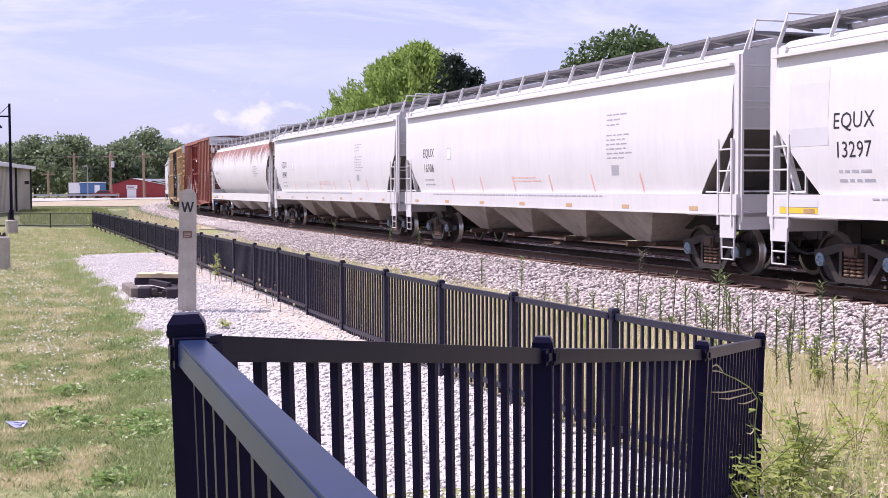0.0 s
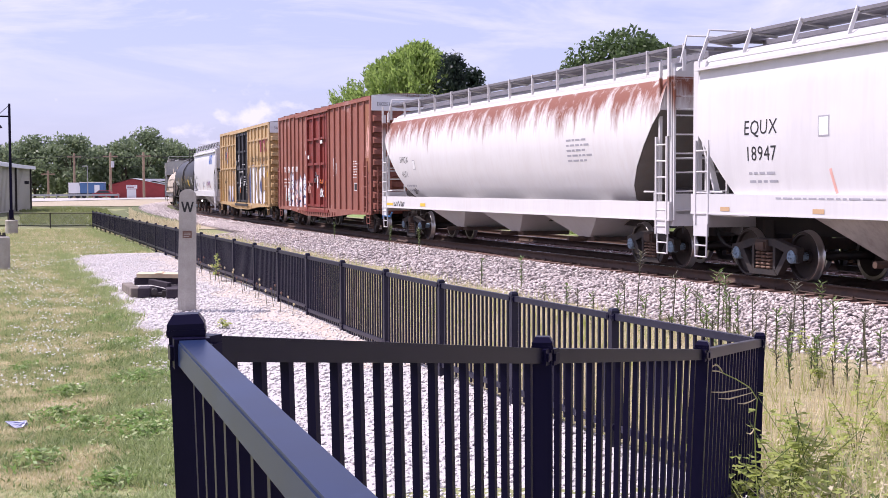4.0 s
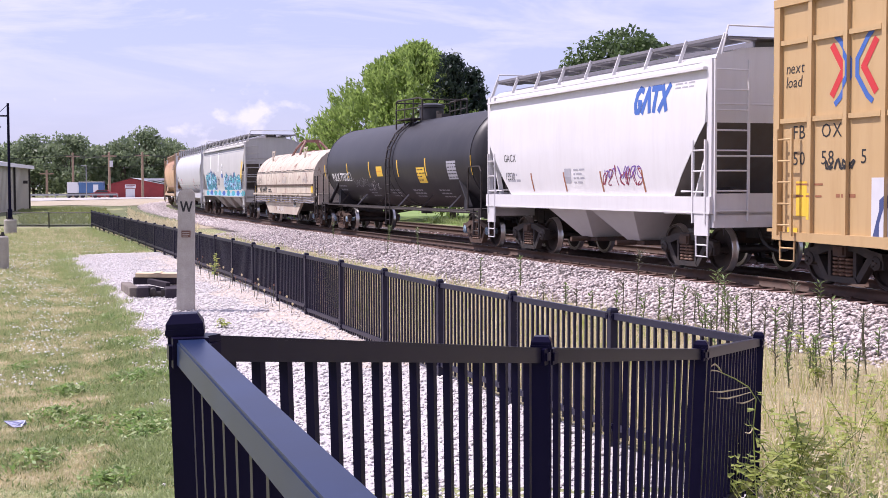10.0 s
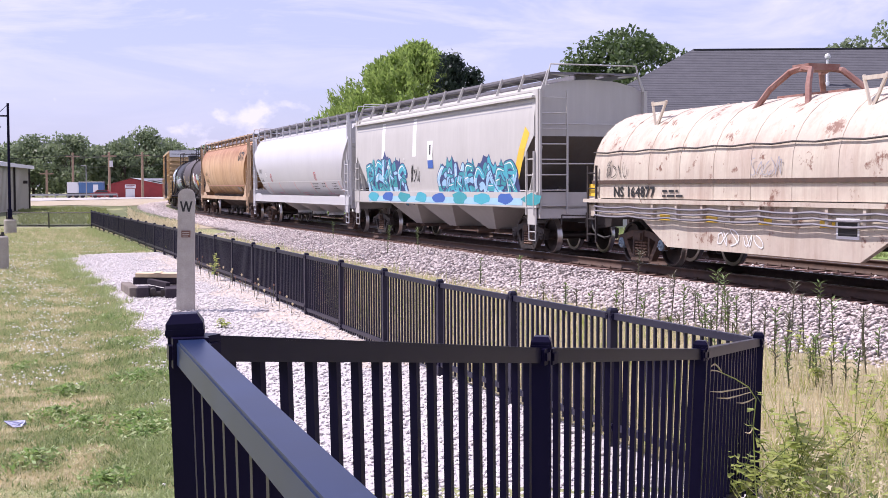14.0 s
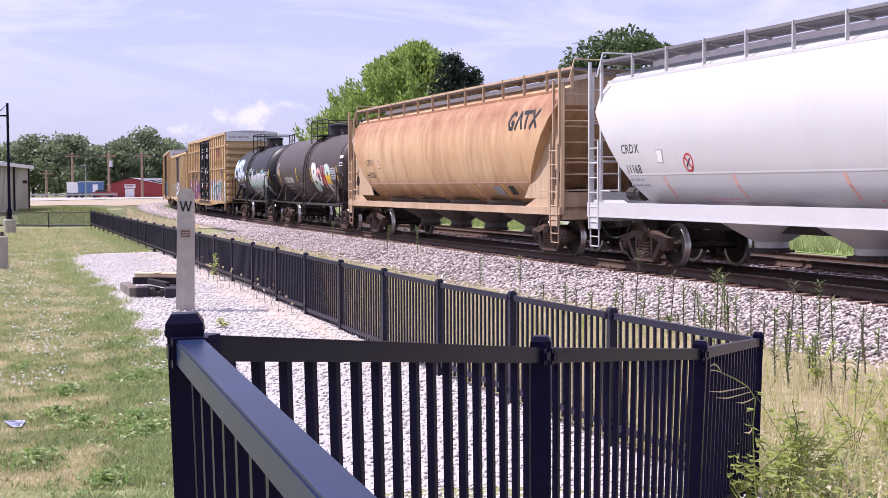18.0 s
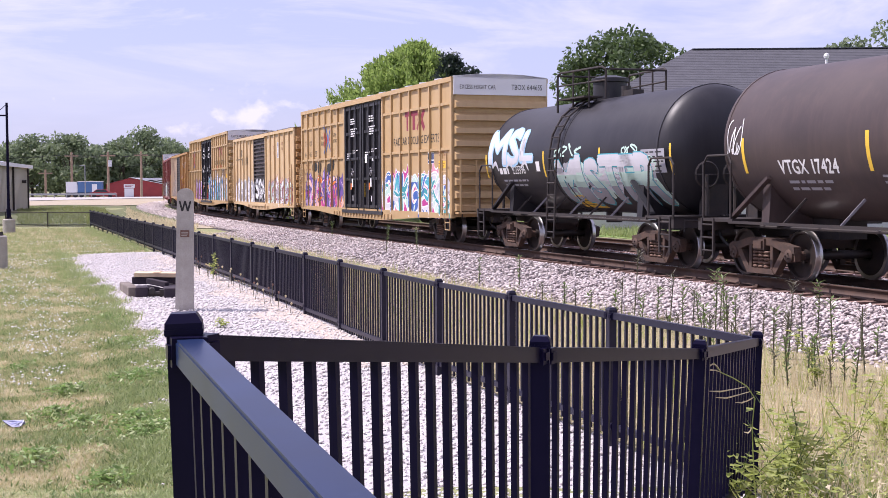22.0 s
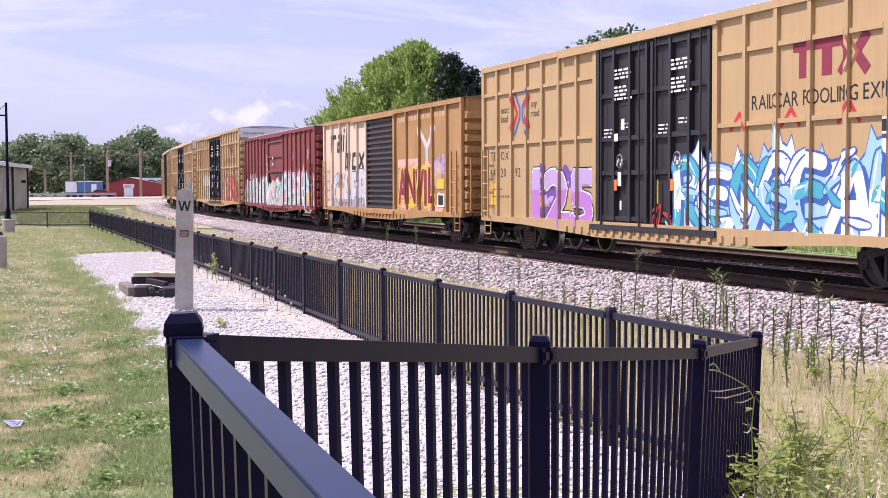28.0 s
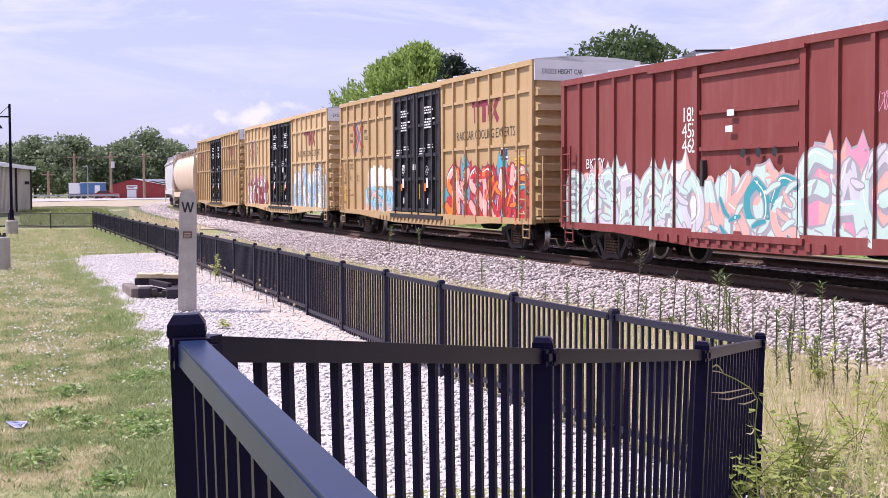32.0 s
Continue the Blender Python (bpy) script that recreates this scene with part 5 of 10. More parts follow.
    def stroke(self, p, q, w, ink, lift=0.004):
        dx, dz = q[0] - p[0], q[1] - p[1]
        n = math.hypot(dx, dz) or 1
        ox, oz = -dz / n * w / 2, dx / n * w / 2
        ex, ez = dx / n * w * 0.25, dz / n * w * 0.25
        self.piece([(p[0] - ex + ox, p[1] - ez + oz), (p[0] - ex - ox, p[1] - ez - oz), (q[0] + ex - ox, q[1] + ez - oz), (q[0] + ex + ox, q[1] + ez + oz)], ink, lift)

    def blob(self, x, z, rx, rz, ink, r, n=11, lift=0.004, spiky=0.25):
        k = [1 + r.uniform(-spiky, spiky) for _ in range(n)]
        pts = [(x + rx * k[i] * math.cos(2 * math.pi * i / n), z + rz * k[i] * math.sin(2 * math.pi * i / n)) for i in range(n)]
        for i in range(n):
            self.piece([(x, z), pts[i], pts[(i + 1) % n]], ink, lift)

    def banded(self, poly, inks, z0, z1, lift):
        """One convex piece, its colour changing with height."""
        n = len(inks)
        for i, ink in enumerate(inks):
            lo = z0 + (z1 - z0) * i / n if i else -99
            hi = z0 + (z1 - z0) * (i + 1) / n if i < n - 1 else 99
            c = clip(poly, 1, lo, hi)
            if len(c) >= 3:
                self.piece(c, ink, lift)

    def ribbon_line(self, pts, w, inks, z0, z1, lift, taper=0.0):
        """A smooth fat line with round joints, its colour changing with height."""
        q = [pts[0]] + list(pts) + [pts[-1]]
        sm = []
        for a, b, c, d in zip(q, q[1:], q[2:], q[3:]):
            for k in range(5):
                t = k / 5
                sm.append(tuple(0.5 * (2 * b[i] + (c[i] - a[i]) * t + (2 * a[i] - 5 * b[i] + 4 * c[i] - d[i]) * t * t + (3 * b[i] - a[i] - 3 * c[i] + d[i]) * t ** 3) for i in (0, 1)))
        sm.append(tuple(pts[-1]))
        n = len(sm)
        side = []
        for i in range(n):
            a, b = sm[max(i - 1, 0)], sm[min(i + 1, n - 1)]
            dx, dz = b[0] - a[0], b[1] - a[1]
            m = math.hypot(dx, dz) or 1
            ww = w / 2 * (1 - taper * abs(2 * i / (n - 1) - 1))
            side.append((-dz / m * ww, dx / m * ww))
        for i in range(n - 1):
            (ax, az), (bx, bz), (sa, ta), (sb, tb) = sm[i], sm[i + 1], side[i], side[i + 1]
            self.banded([(ax + sa, az + ta), (ax - sa, az - ta), (bx - sb, bz - tb), (bx + sb, bz + tb)], inks, z0, z1, lift)
        for k in (0, n - 1):
            rr = math.hypot(*side[k])
            self.banded([(sm[k][0] + rr * math.cos(a), sm[k][1] + rr * math.sin(a)) for a in np.linspace(0, 2 * math.pi, 9)[:-1]], inks, z0, z1, lift + 0.0002)

    def graffiti(self, x0, x1, z0, z1, seed, back, fill, edge, letters=5, shine=None, cloud=True):
        """A sprayed piece: a flaming cloud, then bulging interlocked forms with a drop shade, an outline, graded fill and gleams."""
        r = random.Random(seed)
        W, H = x1 - x0, z1 - z0
        if cloud:
            n = max(6, int(W / 0.14))
            top, ph = [], [r.uniform(0, 6) for _ in range(3)]
            for i in range(n + 1):
                q = i / n
                bump = 0.10 * math.sin(q * W * 2.1 + ph[0]) + 0.07 * math.sin(q * W * 4.7 + ph[1])
                ends = min(1, 6 * q + 0.35, 6 * (1 - q) + 0.35)
                top.append(z0 + H * (0.84 + bump + (r.uniform(0.04, 0.2) if i % 3 == 1 else 0)) * (0.55 + 0.45 * ends))
            foot = [z0 + H * r.uniform(0, 0.08) for _ in range(n + 1)]
            for i in range(n):
                a, b = x0 + W * i / n, x0 + W * (i + 1) / n
                self.piece([(a, foot[i]), (b, foot[i + 1]), (b, top[i + 1] + 0.05), (a, top[i] + 0.05)], edge if len(back) > 1 else back[0], 0.0035)
                self.piece([(a, foot[i]), (b, foot[i + 1]), (b, top[i + 1]), (a, top[i])], back[(i // 5) % len(back)], 0.0045)
            for i in range(int(W * 6)):
                self.blob(x0 + W * r.uniform(.04, .96), z0 + H * r.uniform(.1, .85), r.uniform(.1, .3), r.uniform(.08, .24), r.choice(back), r, 10, 0.0052, 0.1)
        shapes = (
            (((.95, .84), (.6, 1.), (.14, .84), (.2, .6), (.75, .44), (.92, .18), (.5, .0), (.05, .14)),),
            (((.98, .92), (.35, 1.), (.06, .55), (.25, .04), (1., .06)), ((.1, .52), (.5, .6), (.85, .54))),
            (((.1, .0), (.16, .5), (.08, .95)), ((.08, .95), (.65, 1.), (.92, .76), (.6, .5), (.16, .48)), ((.45, .5), (.7, .22), (1.08, -.02))),
            (((.0, .0), (.28, .62), (.52, 1.), (.74, .6), (.98, .0)), ((.2, .34), (.8, .38))),
            (((.12, 1.), (.06, .5), (.12, .0)), ((.98, 1.), (.55, .64), (.14, .5)), ((.16, .5), (.62, .32), (1.02, -.02))),
            (((.95, .8), (.55, 1.), (.08, .68), (.12, .22), (.55, .0), (.98, .22), (.85, .45), (.55, .42))),
            (((.5, 1.), (.92, .7), (.9, .25), (.5, .0), (.1, .25), (.08, .7), (.5, 1.)),),
            (((.04, .0), (.14, .98), (.45, .5), (.8, .04), (.94, 1.02)),))
        letters = max(letters, int(W / (H * 0.56)))
        lw = W / (letters + 0.12)
        w = min(lw * 0.27, H * 0.17)
        forms = []
        last = -1
        for k in range(letters):
            kind = r.choice([i for i in range(len(shapes)) if i != last])
            last = kind
            a, b = x0 + k * lw + w * 0.35, x0 + (k + 1.12) * lw - w * 0.35
            lo, hi = z0 + H * r.uniform(0.05, 0.14) + w / 2, z0 + H * r.uniform(0.82, 0.94) - w / 2
            tilt = r.uniform(-.12, .22) * lw
            ls = shapes[kind] if isinstance(shapes[kind][0][0], tuple) else (shapes[kind],)
            forms.append([[(a + (b - a) * px + tilt * pz + r.uniform(-.03, .03) * lw, lo + (hi - lo) * pz + r.uniform(-.02, .02) * H) for px, pz in l] for l in ls])
        sx, sz = w * 0.30, -w * 0.26
        for ls in forms:
            for l in ls:
                self.ribbon_line([(x + sx, z + sz) for x, z in l], w * 1.35, [edge], z0, z1, 0.006)
        for k, ls in enumerate(forms):
            up = 0.0006 * k
            for l in ls:
                self.ribbon_line(l, w * 1.34, [edge], z0, z1, 0.0068 + up)
            for l in ls:
                pair = r.sample(list(fill), 2) if len(fill) > 1 else list(fill) * 2
                cut = z0 + H * r.uniform(0.3, 0.75)
                self.ribbon_line(l, w, pair, cut - 0.5, cut + 0.5, 0.0078 + up)
                mid = l[len(l) // 2]
                self.ribbon_line([(mid[0] - w * .25, mid[1] - w * .5), mid, (mid[0] + w * .3, mid[1] + w * .4)], w * 0.42, [r.choice(list(fill) + [edge])], z0, z1, 0.0083 + up, 0.6)
                self.ribbon_line([(x - w * .22, z + w * .22) for x, z in l[:max(2, (len(l) + 1) // 2)]], w * 0.2, [shine or "white"], z0, z1, 0.0088 + up, 0.7)
        # shards that lock the forms together
        for i in range(letters * 3):
            a, b = x0 + W * r.uniform(.03, .95), z0 + H * r.uniform(.12, .72)
            dx, dz = r.uniform(.25, .6) * lw, r.uniform(-.28, .28) * H
            self.ribbon_line([(a, b), (a + dx * .5, b + dz * .7), (a + dx, b + dz)], w * 0.85, [edge], z0, z1, 0.0118, 0.4)
            self.ribbon_line([(a, b), (a + dx * .5, b + dz * .7), (a + dx, b + dz)], w * 0.5, [r.choice(fill)], z0, z1, 0.0126, 0.4)
        for i in range(int(W * 3)):
            a, b = x0 + W * r.random(), z0 + H * r.uniform(0.08, 0.95)
            self.blob(a, b, r.uniform(.015, .045), r.uniform(.015, .045), r.choice([shine or "white", edge, r.choice(fill)]), r, 7, 0.014, 0.1)
        for i in range(int(W * 0.8)):
            a = x0 + W * r.random()
            self.ribbon_line([(a, z0 + H * .15), (a + r.uniform(-.25, .25), z0 + H * .05), (a + r.uniform(-.4, .4), z0 + H * r.uniform(.05, .22))], w * 0.4, [r.choice(fill)], z0, z1, 0.0135, 0.5)

    def tag(self, word, x0, x1, z0, z1, inks, edge, seed=0, fat=0.06, lift=0.01, fill_fat=0.35):
        """Readable sprayed letters, stretched to a box, with a fat outline."""
        r = random.Random(seed)
        widths = [max(0.28, GLYPH[ch][3] - GLYPH[ch][2] + 0.06) for ch in word]
        unit = (x1 - x0) / sum(widths)
        cx = x0
        for k, ch in enumerate(word):
            co, tris, a, b = GLYPH[ch]
            lw, x_at = widths[k] * unit, cx
            cx += lw
            lo, hi = z0 + (z1 - z0) * r.uniform(0, .12), z1 - (z1 - z0) * r.uniform(0, .12)
            top, bot = co[:, 1].max(), co[:, 1].min()
            sl = r.uniform(-.1, .15) * lw
            P = [(x_at + (c[0] - a) / (b - a) * lw * (0.9 if b - a > 0.2 else 0.4) + sl * (c[1] - bot) / (top - bot), lo + (c[1] - bot) / (top - bot) * (hi - lo)) for c in co]
            fillink = inks[k % len(inks)]
            for i in range(10):
                q = 2 * math.pi * i / 10
                for t in tris:
                    self.piece([(P[j][0] + fat * math.cos(q), P[j][1] + fat * math.sin(q)) for j in t], edge, lift)
            for i in range(6):
                q = 2 * math.pi * i / 6
                for t in tris:
                    tri = [(P[j][0] + fat * fill_fat * math.cos(q), P[j][1] + fat * fill_fat * math.sin(q)) for j in t]
                    if isinstance(fillink, tuple):
                        self.banded(tri, fillink, lo, hi, lift + 0.004)
                    else:
                        self.piece(tri, fillink, lift + 0.004)

    def scribble(self, x, z, w, h, ink, seed, n=9, thick=0.03):
        """Looping handwriting that cannot be read."""
        r = random.Random(seed)
        m = max(2, n // 3)
        for k in range(m):
            cx, cw = x + w * k / m, w / m
            fa, fb, pa, pb, t1 = r.choice((1, 1.5, 2)), r.choice((1, 2, 2.5, 3)), r.uniform(0, 6), r.uniform(0, 6), r.uniform(3.5, 6)
            hh = h * r.uniform(0.6, 1.0)
            pts = [(cx + cw * (0.45 + 0.42 * math.sin(fa * t + pa)) + 0.12 * hh * math.sin(fb * t + pb), z + hh * (0.5 + 0.5 * math.sin(fb * t + pb))) for t in np.linspace(0, t1, 10)]
            for p, q in zip(pts, pts[1:]):
                self.stroke(p, q, thick * 0.8, ink, 0.006)

    def cross_logo(self, x, z, w, h, a="red", b="blue"):
        """A crossing of bent bands: two red chevrons and two blue ones with turned tips."""
        for sx in (-1, 1):
            red = [(sx * .52, .36), (sx * .24, 0.0), (sx * .52, -.36)]
            blue = [(sx * .44, .50), (sx * .33, .42), (sx * .085, .12), (sx * .085, -.12), (sx * .33, -.42), (sx * .44, -.50)]
            for pts, ink, wd, lift in ((red, a, h * 0.12, 0.005), (blue, b, h * 0.085, 0.006)):
                for p, q in zip(pts, pts[1:]):
                    self.stroke((x + p[0] * w, z + p[1] * h), (x + q[0] * w, z + q[1] * h), wd, ink, lift)

    def done(self, parent, name="lettering", label="painted lettering and spray paint"):
        for one in self.plates:
            one.done(parent, "reflector_plate", "flat yellow reflector or notice plate")
        if self.g.f:
            me = bpy.data.meshes.new(name)
            me.from_pydata(self.g.v, [], self.g.f)
            for m in INK_MATS:
                me.materials.append(m)
            me.polygons.foreach_set("material_index", self.g.m)
            me.update()
            part(name, me, None, parent, label)


# ---------------------------------------------------------------- running gear
WHEEL_R = 0.457
g = Geo()
for sgn in (-1, 1):
    t = 0.7175 * sgn
    g.lathe([(0.10, t + 0.05 * sgn), (0.115, t - 0.02 * sgn), (0.27, t + 0.03 * sgn), (0.385, t + 0.045 * sgn), (0.40, t + 0.10 * sgn), (WHEEL_R - 0.012, t + 0.105 * sgn)], n=28)
    g.lathe([(WHEEL_R - 0.012, t + 0.105 * sgn), (WHEEL_R, t + 0.09 * sgn), (WHEEL_R + 0.002, t + 0.03 * sgn), (WHEEL_R + 0.028, t - 0.005 * sgn), (WHEEL_R + 0.02, t - 0.03 * sgn), (0.40, t - 0.03 * sgn)], n=28, m=1)
    g.lathe([(0.40, t - 0.03 * sgn), (0.11, t - 0.06 * sgn)], n=28)
    e = 1.09 * sgn
    g.lathe([(0.08, 0.76 * sgn), (0.08, 0.92 * sgn), (0.12, 0.93 * sgn), (0.12, e), (0.085, e + 0.02 * sgn), (0.001, e + 0.02 * sgn)], n=14, m=2)
    for k in range(3):
        a = k * 2.094
        g.bar((0.05 * math.cos(a), e, 0.05 * math.sin(a)), (0.05 * math.cos(a), e + 0.045 * sgn, 0.05 * math.sin(a)), 0.016, 6, 2)
g.bar((0, -0.8, 0), (0, 0.8, 0), 0.08, 12)
WHEELSET = {k: g.mesh("wheelset", [M_WHEEL, M_TREAD, c], True) for k, c in (("steel", M_STEEL), ("blue", M_CAPBLUE), ("brown", M_TRUCKBROWN))}


def side_frame(h):
    """Half the outline of a cast side frame mirrored: a bow over the springs with two windows."""
    s = Geo()
    top = [(-h - 0.17, 0.50), (-h - 0.15, 0.62), (-h + 0.12, 0.66), (-0.45, 0.74), (-0.30, 0.76), (0.30, 0.76), (0.45, 0.74), (h - 0.12, 0.66), (h + 0.15, 0.62), (h + 0.17, 0.50)]
    inner = [(-h + 0.12, 0.50), (-0.42, 0.60), (-0.34, 0.62), (0.34, 0.62), (0.42, 0.60), (h - 0.12, 0.50)]
    s.slab(top + inner[::-1], -0.08, 0.08)
    for k in (-1, 1):
        s.slab([(k * (h - 0.02), 0.60), (k * (h - 0.22), 0.56), (k * 0.34, 0.14), (k * 0.46, 0.10)], -0.07, 0.07)
        s.slab([(k * 0.30, 0.66), (k * 0.38, 0.66), (k * 0.38, 0.14), (k * 0.30, 0.14)], -0.07, 0.07)
        s.slab([(k * (h + 0.17), 0.58), (k * (h + 0.13), 0.58), (k * (h + 0.12), 0.36), (k * (h + 0.16), 0.36)], -0.06, 0.06)
        s.slab([(k * (h - 0.17), 0.58), (k * (h - 0.13), 0.58), (k * (h - 0.12), 0.38), (k * (h - 0.16), 0.38)], -0.06, 0.06)
    s.slab([(-0.44, 0.09), (0.44, 0.09), (0.36, 0.19), (-0.36, 0.19)], -0.09, 0.09)
    return s


AXLE = 0.889
SIDEFRAME = {k: side_frame(AXLE).mesh("side_frame", m) for k, m in (("steel", M_STEEL), ("brown", M_TRUCKBROWN))}
g = Geo()
for k in range(5):
    g.lathe([(0.062, 0), (0.082, 0.016), (0.082, 0.034), (0.062, 0.05)], (0, 0, 0.20 + k * 0.066), "z", 10)
SPRING = g.mesh("spring", M_SPRING)
BOLSTER = Geo().box(-0.17, 0.17, -1.12, 1.12, 0.53, 0.74).box(-0.2, 0.2, -0.3, 0.3, 0.6, 0.80).box(-0.13, 0.13, -1.16, -1.1, 0.56, 0.70).box(-0.13, 0.13, 1.1, 1.16, 0.56, 0.70).mesh("bolster", M_TRUCKBROWN)
BRAKE = Geo().bar((-0.36, -0.75, 0.38), (-0.36, 0.75, 0.38), 0.04).bar((0.36, -0.75, 0.38), (0.36, 0.75, 0.38), 0.04).box(-0.43, -0.37, -0.80, -0.66, 0.28, 0.52).box(0.37, 0.43, -0.80, -0.66, 0.28, 0.52).box(-0.43, -0.37, 0.66, 0.80, 0.28, 0.52).box(0.37, 0.43, 0.66, 0.80, 0.28, 0.52).mesh("brake_beam", M_STEEL)
WHEELSETS, TRUCKS, CARS = [], [], []


def truck(car, x, tone="steel", caps="steel"):
    t = part("truck", BOLSTER, None, car, at=pose(x, 0, 0))
    for sy in (-1, 1):
        part("side_frame", SIDEFRAME[tone], None, t, at=pose(0, sy * 1.0, 0))
        for dx in (-0.17, 0.0, 0.17):
            part("spring", SPRING, None, t, at=pose(dx, sy * 1.03, 0))
    part("brake_rigging", BRAKE, None, t)
    for dx in (-AXLE, AXLE):
        w = part("wheelset", WHEELSET[caps], None, t, at=pose(dx, 0, WHEEL_R))
        WHEELSETS.append((w, dx))
    TRUCKS.append((t, car, x))
    return t


COUPLER = Geo().box(-0.7, 0.25, -0.09, 0.09, 0.76, 0.98).slab([(0.2, 0.72), (0.52, 0.74), (0.55, 1.0), (0.2, 1.02)], -0.13, 0.10).box(0.38, 0.5, 0.08, 0.2, 0.74, 1.0).box(-0.75, -0.35, -0.22, 0.22, 0.68, 1.06).bar((0.05, -0.14, 0.98), (0.05, -1.25, 1.02), 0.018).bar((0.05, -1.25, 1.02), (0.05, -1.25, 0.78), 0.018).mesh("coupler", M_STEEL)
HOSE = Geo().pipe([(-0.15, -0.33, 0.85), (0.0, -0.35, 0.66), (0.2, -0.33, 0.52), (0.45, -0.28, 0.46), (0.62, -0.2, 0.5)], 0.028).mesh("air_hose", M_RUBBER)


def new_car(name, label, L, centre, a, tone="steel", caps="steel", over=0.55):
    """The root of a railcar: trucks, couplers and hoses. over: how far the coupler stands out past the end."""
    car = tagged(new(name), label, "railcar", "cars of the freight train")
    for x in (a, -a):
        truck(car, x, tone, caps)
    for x, turn in ((L / 2 + over - 0.5, 0), (-L / 2 - over + 0.5, 180)):
        part("coupler", COUPLER, None, car, at=pose(x, 0, 0, 0, 0, turn))
        part("air_hose", HOSE, None, car, at=pose(x, 0, 0, 0, 0, turn))
    CARS.append((car, centre, a))
    return car


def ladder(car, x, y, z0, z1, m, rungs, width=0.42, along="x", name="ladder"):
    g = Geo()
    r = 0.017
    for k in (-width / 2, width / 2):
        p = (x + k, y) if along == "x" else (x, y + k)
        g.box(p[0] - 0.022, p[0] + 0.022, p[1] - 0.022, p[1] + 0.022, z0, z1)
    ob = part(name, g, m, car)
    for i in range(rungs):
        z = z0 + (i + 0.5) * (z1 - z0) / rungs
        p, q = ((x - width / 2, y, z), (x + width / 2, y, z)) if along == "x" else ((x, y - width / 2, z), (x, y + width / 2, z))
        part("rung", Geo().bar(p, q, r), m, ob)
    return ob


def stirrup(car, x, y, m, z=0.55):
    return part("sill_step", Geo().pipe([(x - 0.22, y, z + 0.45), (x - 0.2, y, z), (x + 0.2, y, z), (x + 0.22, y, z + 0.45)], 0.02).bar((x - 0.21, y, z + 0.22), (x + 0.21, y, z + 0.22), 0.016), m, car)


# ---------------------------------------------------------------- boxcars


